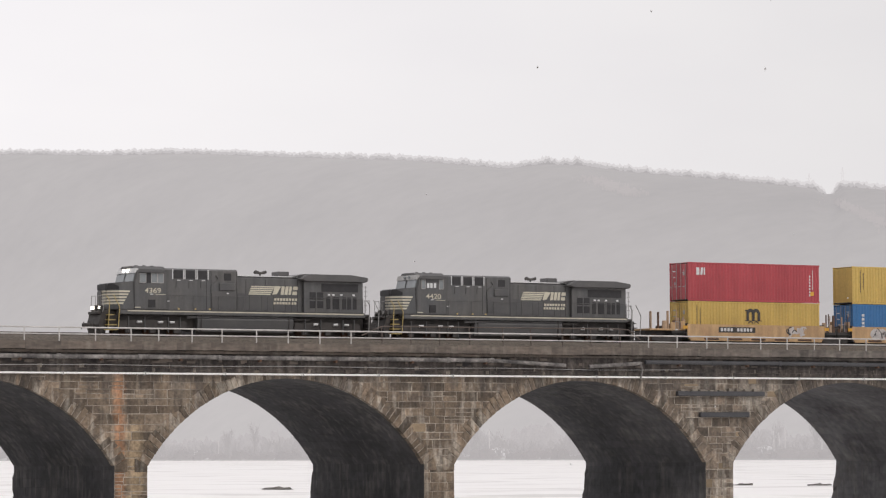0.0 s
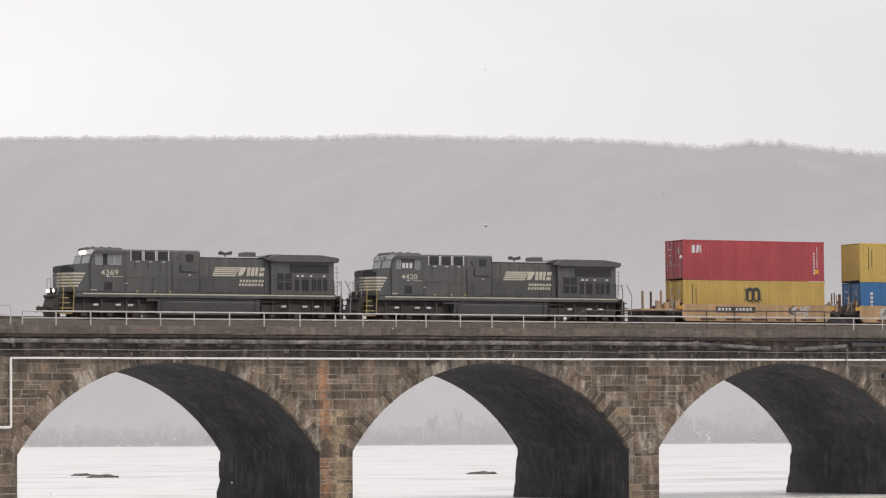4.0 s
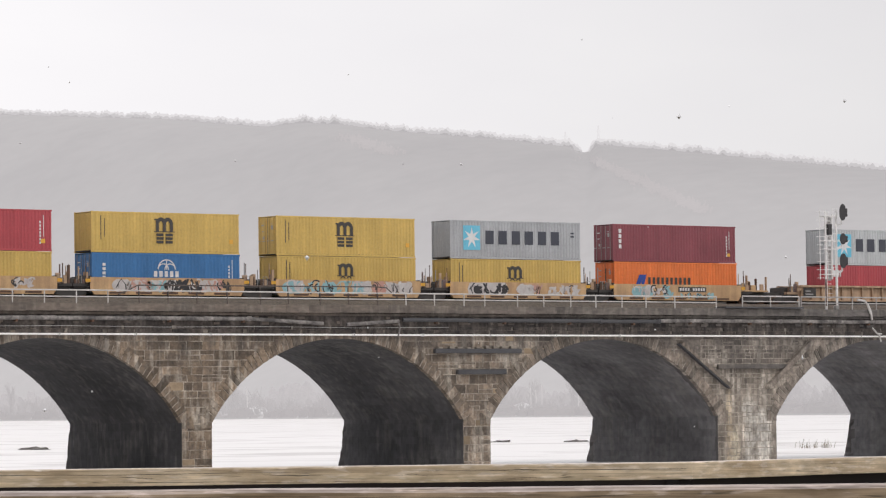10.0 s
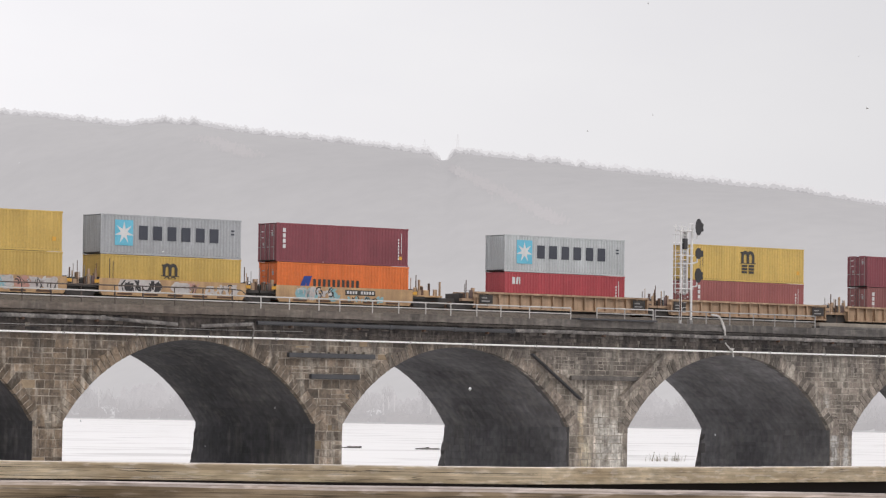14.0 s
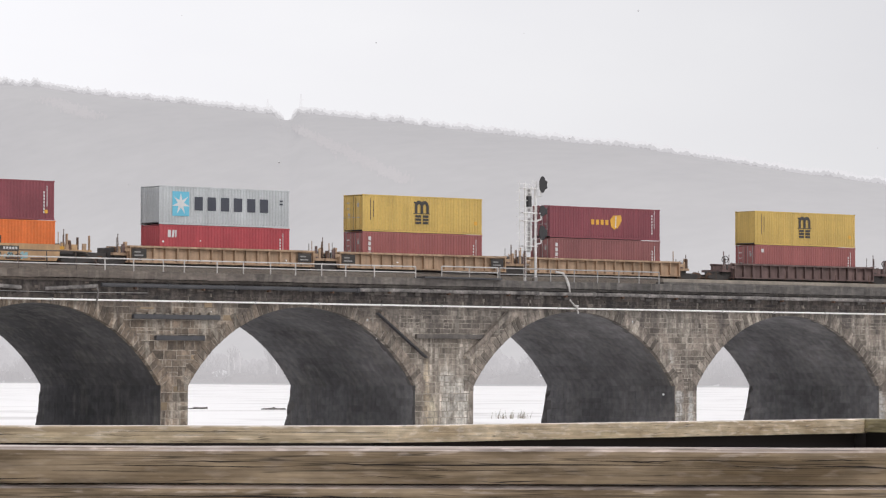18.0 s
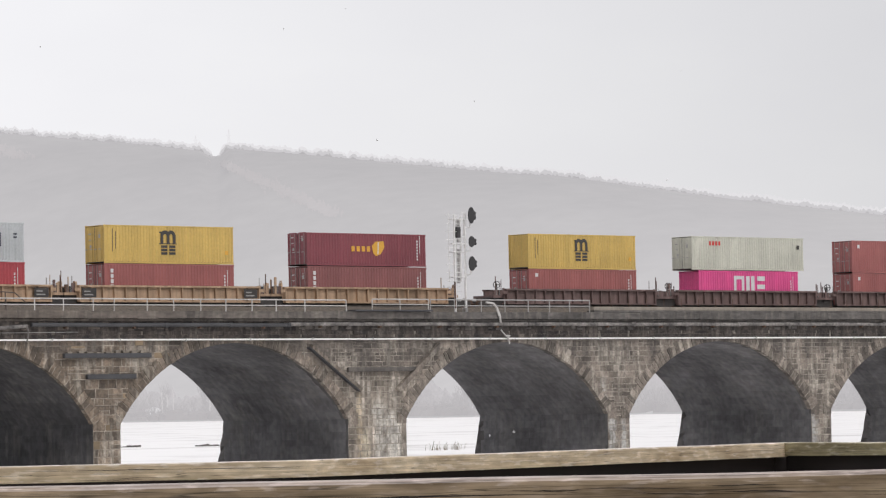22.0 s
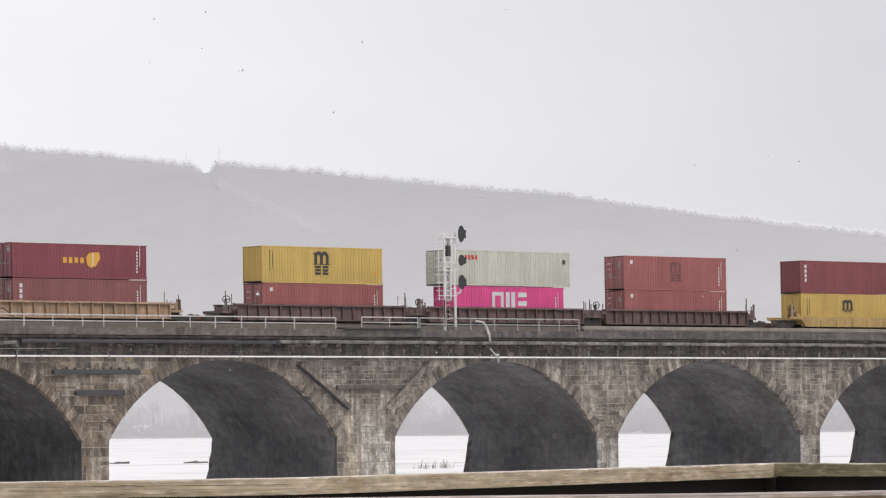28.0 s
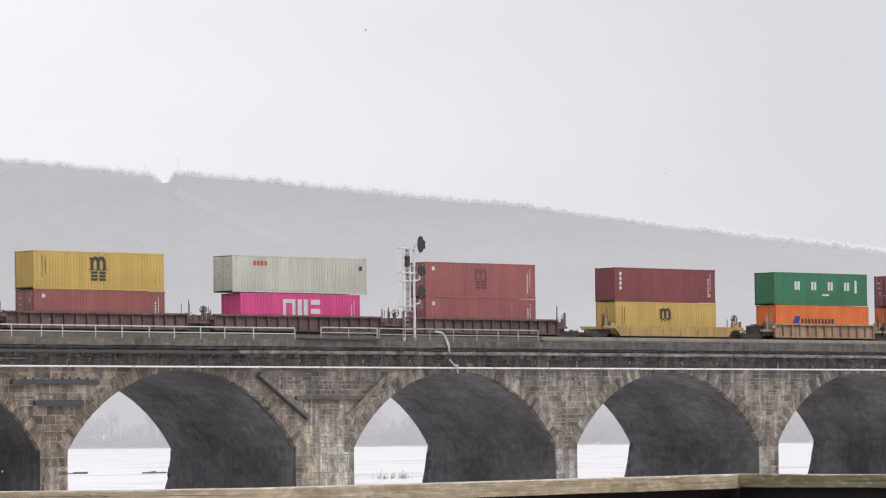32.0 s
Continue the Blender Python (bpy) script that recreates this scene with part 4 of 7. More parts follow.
def pipe_run(name, a, b, z, y, r, material, label):
    xx = a
    while xx < b:
        L = min(rng.choice((5.9, 6.1, 6.0)), b - xx)
        bm = bmesh.new()
        rod(bm, (xx, y, z + rng.uniform(-0.02, 0.02)), (xx + L, y, z + rng.uniform(-0.02, 0.02)), r, 10)
        rod(bm, (xx + L - 0.28, y, z), (xx + L, y, z), r * 1.25, 10)
        part(name, bm, material, bridge, label, smooth=False)
        box_b = bmesh.new()
        box(box_b, xx + 2.9, xx + 3.05, y - r * 0.6, -0.03, z - r - 0.12, z - r * 0.7)
        part("pipe_bracket", box_b, RUST, bridge)
        xx += L


pipe_run("water_pipe", -60, 27.0, 10.82, -0.3, 0.15, PIPE, "grey jointed pipe along the stone face")
pipe_run("water_pipe", 39.9, 63.5, 10.80, -0.3, 0.15, PIPE_DARK, "dark jointed pipe along the stone face")
pipe_run("water_pipe", 63.5, 160, 10.86, -0.3, 0.15, PIPE, "grey jointed pipe along the stone face")
rods("sagging_pipe", [((27.0, -0.3, 10.82), (33.0, -0.34, 10.52)), ((35.0, -0.34, 10.45), (39.5, -0.36, 10.72))], 0.13, PIPE, bridge, "broken length of pipe that sags")
rods("pipe_elbow", [((39.45, -0.36, 10.72), (39.6, -0.36, 10.3)), ((39.6, -0.36, 10.3), (39.5, -0.3, 9.6))], 0.06, PIPE, bridge)
rods("cable", [((-60 + 8 * q, -0.2, 10.22 + 0.07 * (q % 2)), (-60 + 8 * (q + 1), -0.2, 10.22 + 0.07 * ((q + 1) % 2))) for q in range(13)], 0.018, GALV, bridge, "thin grey cable")

# white conduit along the spandrels, with its drop on the first pier
xx = -24.4
while xx < 200:
    rods("white_conduit", [((xx, -0.2, 9.72), (xx + 5.97, -0.2, 9.72))], 0.062, WHITE_PIPE, bridge, "bright white conduit pipe")
    bar("conduit_clip", xx + 0.1, xx + 0.16, -0.28, 0.0, 9.6, 9.84, GALV, bridge)
    xx += 6.0
rods("white_conduit", [((-24.4, -0.2, 9.74), (-24.4, -0.2, 5.3)), ((-24.4, -0.2, 5.3), (-60, -0.2, 5.3))], 0.085, WHITE_PIPE, bridge, "bright white conduit pipe that drops and turns")

# hose over the coping by the signal
rods("drain_hose", [((83.2, -0.45, 12.6), (83.95, -0.5, 12.5)), ((83.95, -0.5, 12.5), (84.3, -0.52, 12.1)), ((84.3, -0.52, 12.1), (84.55, -0.52, 11.6)), ((84.55, -0.52, 11.6), (84.66, -0.5, 11.0)), ((84.2, -0.53, 12.2), (84.5, -0.53, 11.5))], 0.085, RAILING, bridge, "pale hose hanging over the coping")
rods("drain_hook", [((84.75, -0.42, 10.4), (85.3, -0.42, 9.9)), ((85.2, -0.4, 9.95), (85.7, -0.4, 9.92)), ((85.5, -0.4, 9.9), (85.65, -0.4, 9.3)), ((85.4, -0.42, 9.95), (85.55, -0.42, 9.6))], 0.06, RAILING, bridge, "bent end of the hose by the conduit")

# railing along the deck's edge
railing = thing("railing", "grey galvanised two-rail railing with posts on the coping", "railing", kind="structure")


POSTS = [-23.6, -21.3, -18.9, -16.4, -14.0, -11.6, -9.07, -6.55, -3.92, -1.3, 0.75, 3.25, 5.52, 8.15, 10.6, 13.07, 15.53, 18.0, 20.32, 22.65, 25.12, 27.87, 30.2, 32.87,
         35.3, 37.8, 40.26, 42.77, 45.4, 47.27, 50.24, 52.65, 55.15, 57.5, 59.97, 62.27, 65.05, 69.1]


def rail_stretch(pts, z0, h, m=RAILING):
    for p in pts:
        if 17.5 < p < 38.5:
            rods("post", [((p, -0.2, z0 - 0.02), (p, -0.2, z0 + h)), ((p, -0.12, z0 + 0.3), (p, -0.12, 13.12))], 0.042, BROWN_PIPE, railing, "tall brown railing post")
        else:
            rods("post", [((p, -0.2, z0 - 0.02), (p, -0.2, z0 + h))], 0.045, m, railing)
    for a, b in zip(pts[::3], pts[3::3] + [pts[-1]]):
        rods("top_rail", [((a, -0.2, z0 + h), (b, -0.2, z0 + h))], 0.05, m, railing)
        rods("middle_rail", [((a, -0.2, z0 + h * 0.5), (b, -0.2, z0 + h * 0.5))], 0.042, m, railing)


rail_stretch(POSTS, 11.84, 0.88)
rail_stretch([71.7, 74.5, 77.4], 12.0, 0.8)
rail_stretch([77.6, 80.1, 82.9, 85.4, 87.9, 90.2, 92.4, 94.6], 11.84, 0.95, GALV)
rail_stretch([-70 + 2.4 * q for q in range(20)], 11.84, 1.25)
rods("service_pipe", [((16.4, -0.12, 12.45), (18.0, -0.12, 13.1)), ((18.0, -0.12, 13.1), (37.6, -0.12, 13.18)), ((37.6, -0.12, 13.18), (38.6, -0.12, 13.12)), ((38.6, -0.12, 13.12), (39.6, -0.12, 12.4))], 0.045, BROWN_PIPE, railing, "dark brown service pipe above the railing")
bar("platform_plate", 69.6, 77.4, -0.75, 0.6, 11.86, 11.98, PIPE_DARK, bridge, "dark projecting platform plate")
for xx in range(97, 140, 2):
    rods("thin_post", [((xx, -0.2, 12.3), (xx, -0.2, 12.98))], 0.018, RUST, railing)

# ledges and braces at the later piers
bar("ledge", 42.75, 50.5, -0.34, 0.0, 8.4, 8.74, PIPE_DARK, bridge, "dark ledge with pale rubble on it", bev=0.03)
bar("ledge", 44.75, 49.1, -0.34, 0.0, 6.86, 7.22, PIPE_DARK, bridge, "dark stone ledge", bev=0.03)
for q in range(9):
    xx = 43.2 + q * 0.8 + rng.uniform(-0.2, 0.2)
    bar("loose_stone", xx, xx + rng.uniform(0.15, 0.5), -0.3, 0.0, 8.74, 8.74 + rng.uniform(0.08, 0.22), KERB, bridge, bev=0.02)
bar("ledge", 69.2, 76.4, -0.3, 0.0, 7.2, 7.55, CONCRETE, bridge, "stained stone ledge across the wide pier", bev=0.03)


def brace(x0, z0, x1, z1, w, material, label):
    bm = bmesh.new()
    d = Vector((x1 - x0, 0, z1 - z0)).normalized()
    o = Vector((-d.z, 0, d.x)) * w / 2
    a, b = Vector((x0, 0, z0)), Vector((x1, 0, z1))
    prism(bm, [((a + o).x, (a + o).z), ((b + o).x, (b + o).z), ((b - o).x, (b - o).z), ((a - o).x, (a - o).z)], -0.4, 0.0)
    part("brace", bm, material, bridge, label)


brace(65.6, 9.15, 70.4, 5.8, 0.34, STONE, "dark slanting channel beside the wide pier")
brace(65.35, 9.1, 70.15, 5.75, 0.1, PIPE_DARK, "dark lower edge")
brace(78.5, 9.25, 74.1, 5.75, 0.36, STONE, "pale slanting channel beside the wide pier")



# ---------------------------------------------------------------- the train
MOVING = []
WHEELS = []


def along(t):
    return 4.6028 * t - 0.002784 * t * t


def rides(ob):
    MOVING.append((ob, ob.matrix_basis.copy()))
    return ob


def paint(name, c, wear=0.82):
    return mat(name, c, tuple(v * wear for v in c), 0.35, 0.55, streak=0.07, fine=20)


RED = paint("red_container_paint", (0.47, 0.074, 0.088))
YELLOW = paint("yellow_container_paint", (0.644, 0.443, 0.127))
BLUE = paint("blue_container_paint", (0.05, 0.188, 0.425))
GREYC = paint("grey_container_paint", (0.425, 0.437, 0.454))
PALEGREY = paint("pale_grey_container_paint", (0.539, 0.561, 0.572))
MAROON = paint("maroon_container_paint", (0.254, 0.065, 0.081))
BROWNRED = paint("faded_brown_red_container_paint", (0.37, 0.124, 0.117))
RUSTRED = paint("rust_red_container_paint", (0.25, 0.068, 0.074))
MUTED = paint("dull_brown_red_container_paint", (0.285, 0.108, 0.106))
ORANGE = paint("orange_container_paint", (0.836, 0.209, 0.05))
PINK = paint("magenta_container_paint", (0.777, 0.089, 0.294))
CREAMC = paint("pale_green_grey_container_paint", (0.60, 0.595, 0.51))
GREEN = paint("green_container_paint", (0.05, 0.205, 0.104))
CAR_YELLOW = mat("yellow_brown_car_paint", (0.62, 0.41, 0.22), (0.46, 0.29, 0.16), 0.7, 0.7, streak=0.15)
CAR_GOLD = mat("faded_yellow_car_paint", (0.62, 0.43, 0.17), (0.46, 0.31, 0.13), 0.7, 0.7, streak=0.15)
CAR_BROWN = mat("orange_brown_car_paint", (0.53, 0.37, 0.25), (0.38, 0.26, 0.17), 0.7, 0.75, streak=0.2)
CAR_DARK = mat("dark_brown_car_paint", (0.21, 0.14, 0.13), (0.13, 0.09, 0.083), 0.7, 0.75, streak=0.2)
SKYBLUE = mat("sky_blue_panel", (0.16, 0.52, 0.68), (0.13, 0.46, 0.62), 1, 0.5)
NAVY = mat("dark_slate_lettering", (0.055, 0.06, 0.078), (0.045, 0.05, 0.068), 1, 0.5)
FADED = mat("faded_dark_red_lettering", (0.15, 0.06, 0.058), (0.19, 0.075, 0.07), 1, 0.6)
CHAR = mat("charcoal_lettering", (0.055, 0.05, 0.045), (0.045, 0.04, 0.037), 1, 0.5)
REDL = mat("red_lettering", (0.62, 0.06, 0.05), (0.5, 0.05, 0.04), 1, 0.5)
BLUEL = mat("blue_lettering", (0.02, 0.06, 0.30), (0.02, 0.05, 0.25), 1, 0.5)
YELL = mat("yellow_lettering", (0.75, 0.40, 0.05), (0.68, 0.36, 0.05), 1, 0.5)
TEAL = mat("teal_graffiti", (0.22, 0.42, 0.45), (0.30, 0.50, 0.55), 1.5, 0.6)
PALEG = mat("white_graffiti", (0.62, 0.60, 0.58), (0.5, 0.45, 0.44), 1.5, 0.6)
BLACKG = mat("black_graffiti", (0.03, 0.03, 0.035), (0.05, 0.045, 0.045), 1.5, 0.6)
PINKG = mat("salmon_graffiti", (0.55, 0.27, 0.22), (0.5, 0.33, 0.27), 1.5, 0.6)

CH, CW = 2.896, 2.438
_mesh_cache = {}


def corrugated(L, z0, z1, depth=0.036, pitch=0.278):
    """A panel along x from 0 to L whose troughs go in by depth; its crests lie at y = 0."""
    bm = bmesh.new()
    n = max(1, round(L / pitch))
    p = L / n
    xs = []
    for k in range(n):
        xs += [(k * p, 0), (k * p + p * 0.28, 0), (k * p + p * 0.5, depth), (k * p + p * 0.78, depth)]
    xs.append((L, 0))
    lo = [bm.verts.new((x, y, z0)) for x, y in xs]
    hi = [bm.verts.new((x, y, z1)) for x, y in xs]
    for k in range(len(xs) - 1):
        bm.faces.new((lo[k], lo[k + 1], hi[k + 1], hi[k]))
    return bm


def move_bm(bm, m):
    bmesh.ops.transform(bm, matrix=m, verts=bm.verts)
    return bm


def container(label, u, z, colour, doors, logo, L=12.19, group="containers on the train", CH=2.896):
    """A steel box: frame, corrugated sides, doors or a plain end at the front of the train's side, roof. Its place is x = u at 0 s."""
    ob = thing("shipping_container", label, "container", (u, TRACK_Y - CW / 2, z), group)
    part("side_panel", move_bm(corrugated(L - 0.24, 0.14, CH - 0.1), pose(0.12, 0.012, 0)), colour, ob)
    part("side_panel", move_bm(corrugated(L - 0.24, 0.14, CH - 0.1), pose(L - 0.12, CW - 0.012, 0, rz=180)), colour, ob)
    for yy in (0.0, CW - 0.07):
        bar("bottom_rail", 0.1, L - 0.1, yy + 0.004, yy + 0.066, 0.0, 0.15, colour, ob)
        bar("top_rail", 0.1, L - 0.1, yy + 0.004, yy + 0.066, CH - 0.11, CH - 0.01, colour, ob)
        for xx in (0.0, L - 0.12):
            bar("corner_post", xx, xx + 0.12, yy, yy + 0.07, 0.1, CH - 0.1, colour, ob)
            for zz in (0.0, CH - 0.118):
                bar("corner_casting", xx - 0.006, xx + 0.166, yy - 0.006, yy + 0.08, zz, zz + 0.118, colour, ob, bev=0.008)
    bar("roof", 0.05, L - 0.05, 0.03, CW - 0.03, CH - 0.06, CH - 0.02, colour, ob)
    bar("floor", 0.05, L - 0.05, 0.03, CW - 0.03, 0.08, 0.16, GRIME, ob)
    bar("end_wall", L - 0.08, L - 0.03, 0.05, CW - 0.05, 0.1, CH - 0.1, colour, ob)
    if doors:
        for y0, y1 in ((0.07, CW / 2 - 0.006), (CW / 2 + 0.006, CW - 0.07)):
            door = bar("door", 0.03, 0.07, y0, y1, 0.12, CH - 0.12, colour, ob)
            bm = bmesh.new()
            for q in range(5):
                box(bm, 0.012, 0.032, y0 + 0.12, y1 - 0.12, 0.32 + q * 0.5, 0.62 + q * 0.5)
            part("door_rib", bm, colour, door)
            for yy in (y0 + 0.28, y1 - 0.28):
                rods("locking_bar", [((-0.012, yy, 0.1), (-0.012, yy, CH - 0.08))], 0.022, colour if colour in (YELLOW, CREAMC, ORANGE) else GALV, door)
                bar("bar_handle", -0.03, 0.0, yy - 0.02, yy + 0.35, 1.05, 1.1, GALV, door)
            for q in range(4):
                bar("door_mark", 0.02, 0.028, y0 + 0.5, y0 + 0.5 + (0.34, 0.2, 0.28, 0.16)[q], 2.5 - 0.22 * q - 0.3 * (y0 > 1), 2.58 - 0.22 * q - 0.3 * (y0 > 1), GALV if colour in (YELLOW, CREAMC, ORANGE) else WHITE, door)
            for zz in (0.22, 0.72, 1.22, 1.72, 2.22):
                bar("hinge", -0.006, 0.03, y0 - 0.02 if y0 < 1 else y1 - 0.1, y0 + 0.1 if y0 < 1 else y1 + 0.02, zz, zz + 0.1, colour, door)
            bar("gasket", 0.02, 0.034, y1 - 0.012 if y0 < 1 else y0 - 0.006, y1 + 0.006 if y0 < 1 else y0 + 0.012, 0.12, CH - 0.12, DARK, door)
            bar("placard", -0.004, 0.012, y0 + 0.42, y0 + 0.62, 1.9 if y0 < 1 else 1.2, 2.2 if y0 < 1 else 1.42, GALV, door)
    else:
        bm = corrugated(CW - 0.2, 0.14, CH - 0.1, 0.05, 0.24)
        part("front_wall", move_bm(bm, pose(0.03, CW - 0.1, 0, rz=-90)), colour, ob)
    marks(ob, logo, L)
    return rides(ob)


def star(x, z, r, n=7, inner=0.36):
    return [(x + (r if k % 2 == 0 else r * inner) * math.sin(math.pi * k / n), z + (r if k % 2 == 0 else r * inner) * math.cos(math.pi * k / n)) for k in range(2 * n)]


def arc_band(x, z, r0, r1, a0, a1, n=10):
    a = [(x + r1 * math.cos(radians(a0 + (a1 - a0) * k / n)), z + r1 * math.sin(radians(a0 + (a1 - a0) * k / n))) for k in range(n + 1)]
    return a + [(x + r0 * math.cos(radians(a1 + (a0 - a1) * k / n)), z + r0 * math.sin(radians(a1 + (a0 - a1) * k / n))) for k in range(n + 1)]


def emblem(ob, x, z, s, material, low=True):
    """Three thick uprights joined at the head, a base line, and two sets of bars below."""
    y = -0.001
    t = 0.25 * s
    ups = [rect(x - 0.7 * s, z, t, 0.86 * s), rect(x - 0.12 * s, z, t, 0.72 * s), rect(x + 0.46 * s, z, t, 0.68 * s), rect(x - 0.82 * s, z + 0.78 * s, 0.3 * s, 0.11 * s)]
    for q in (-0.28, 0.28):
        ups.append(arc_band(x + q * s, z + 0.6 * s, 0.12 * s, 0.4 * s, 5, 175, 8))
    flat("emblem", ups, y, material, ob, "dark emblem of three joined uprights")
    flat("emblem_line", [rect(x - 0.86 * s, z - 0.06 * s, 1.72 * s, 0.06 * s)], y, material, ob)
    if not low:
        flat("emblem_wave", [arc_band(x + q * s, z - 0.34 * s, 0.2 * s, 0.28 * s, 20, 160, 6) for q in (-0.3, 0.3)], y, material, ob)
    if low:
        for q in (-0.66, 0.1):
            for k in range(3):
                flat("emblem_bar", [rect(x + q * s, z - (0.86 - 0.26 * k) * s, 0.58 * s, 0.19 * s)], y, material, ob)


def letter_blocks(ob, x, z, w, h, n, material, gap=0.2, name="name_block"):
    """A name that is not to be lettered: one plain block a letter."""
    step = w / n
    g = step * (1 - gap) * 0.78
    for k in range(n):
        a = x + k * step
        flat(name, [rect(a, z, g, h)], -0.001, material, ob)


def end_codes(ob, L, material, x=None):
    """Small upright columns of serial marks near the end, as bars."""
    xx = L - 0.95 if x is None else x
    flat("serial_mark", [rect(xx, 0.5 + q * 0.24, 0.12, 0.16) for q in range(7)], -0.001, material, ob)
    flat("serial_mark", [rect(xx + 0.3, 1.0, 0.05, 1.5)], -0.001, material, ob)


def marks(ob, logo, L):
    if logo in ("uprights", "uprights_low"):
        emblem(ob, L * 0.49, 1.55 if logo == "uprights" else 1.5, 1.0 if logo == "uprights" else 0.9, CHAR, logo == "uprights")
        flat("serial_mark", [rect(0.75, 0.9, 0.06, 1.7), rect(1.05, 1.1, 0.05, 1.3)], -0.001, CHAR, ob)
        flat("warning_label", [rect(L - 0.8, 0.75, 0.3, 0.3)], -0.001, YELL, ob)
    elif logo == "uprights_dark":
        emblem(ob, L * 0.50, 1.55, 0.9, FADED)
        flat("serial_mark", [rect(0.7, 2.2, 0.3, 0.3)], -0.001, WHITE, ob)
        end_codes(ob, L, WHITE)
    elif logo == "white_blocks":
        flat("emblem", [rect(0.75, 1.95, 0.28, 0.55), rect(1.1, 1.95, 0.2, 0.55, 0.08), rect(1.42, 1.95, 0.12, 0.55)], -0.001, WHITE, ob, "white blocks of an emblem")
        end_codes(ob, L, WHITE)
        flat("warning_label", [rect(L - 0.85, 0.55, 0.35, 0.3)], -0.001, YELL, ob)
    elif logo == "star":
        flat("star_panel", [rect(1.2, 0.65, 1.55, 1.85)], -0.001, SKYBLUE, ob, "sky-blue square panel")
        flat("star", [star(1.98, 1.58, 0.82)], -0.008, WHITE, ob, "white seven-pointed star")
        letter_blocks(ob, 3.25, 1.12, 7.4, 1.02, 6, NAVY)
        flat("serial_mark", [rect(L - 0.9, 2.0, 0.3, 0.12), rect(L - 0.9, 1.75, 0.3, 0.12)], -0.001, NAVY, ob)
    elif logo == "serial":
        flat("serial_mark", [rect(0.55, 1.0 + q * 0.4, 0.26, 0.3) for q in range(4)], -0.001, WHITE, ob)
        end_codes(ob, L, WHITE)
        flat("warning_label", [rect(L - 0.85, 0.5, 0.3, 0.25)], -0.001, YELL, ob)
    elif logo == "plain":
        flat("serial_mark", [rect(0.7, 2.25, 0.3, 0.3)], -0.001, WHITE, ob)
        end_codes(ob, L, WHITE)
    elif logo == "arch":
        c = L * 0.5
        flat("emblem", [arc_band(c, 1.72, 0.68, 0.76, 10, 170), arc_band(c - 0.28, 1.72, 0.4, 0.47, 0, 175), arc_band(c + 0.28, 1.72, 0.4, 0.47, 5, 180), rect(c - 0.04, 1.74, 0.08, 0.66)], -0.001, WHITE, ob, "white globe-like half round")
        letter_blocks(ob, c - 1.05, 1.22, 2.2, 0.42, 5, WHITE)
        flat("name_bar", [rect(c - 0.9, 1.02, 1.8, 0.1)], -0.001, WHITE, ob)
        flat("serial_mark", [rect(0.85, 0.75 + q * 0.3, 0.25, 0.2) for q in range(5)], -0.001, WHITE, ob)
        end_codes(ob, L, WHITE)
    elif logo == "slant":
        flat("emblem", [rect(2.1, 1.15, 0.45, 0.75, 0.35), rect(2.6, 1.15, 0.3, 0.75, 0.25)], -0.001, BLUEL, ob, "blue slanted emblem")
        letter_blocks(ob, 3.3, 1.15, 4.4, 0.55, 10, CHAR, 0.28)
    elif logo == "gold":
        letter_blocks(ob, 4.5, 1.15, 2.1, 0.42, 4, YELL)
        flat("emblem", [[(6.7, 1.05), (6.6, 1.6), (6.95, 1.95), (7.8, 2.0), (7.9, 1.55), (7.5, 0.95), (7.0, 0.8)]], -0.001, YELL, ob, "gold shield-like emblem")
        flat("emblem_line", [rect(7.15, 0.95, 0.1, 0.95, 0.05)], -0.008, WHITE, ob)
        end_codes(ob, L, WHITE)
    elif logo == "red_blocks":
        letter_blocks(ob, 2.1, 2.12, 1.5, 0.36, 4, REDL)
        flat("serial_mark", [rect(L - 0.8, 1.9, 0.3, 0.35)], -0.001, CHAR, ob)
    elif logo == "big_blocks":
        flat("name_block", [rect(4.25, 0.6, 0.3, 1.85), rect(5.2, 0.6, 0.3, 1.85), rect(4.56, 2.15, 0.63, 0.3)], -0.001, WHITE, ob, "large white block shapes")
        flat("name_block", [rect(5.75, 0.6, 0.42, 1.85), rect(6.35, 0.6, 0.42, 1.85)], -0.001, WHITE, ob)
        flat("name_block", [rect(7.1, 0.6 + 0.72 * q, 0.95, 0.4) for q in range(3)], -0.001, WHITE, ob)
        end_codes(ob, L, WHITE)
    elif logo == "spaced_blocks":
        for q in range(4):
            for dx in (0.0, 0.38):
                flat("name_block", [rect(2.6 + q * 2.17 + dx, 1.35, 0.28, 0.75)], -0.001, WHITE, ob)
        flat("name_block", [rect(10.5, 1.15, 0.28, 1.15)], -0.001, WHITE, ob)
        flat("serial_mark", [rect(6.2, 0.85, 0.9, 0.16)], -0.001, WHITE, ob)


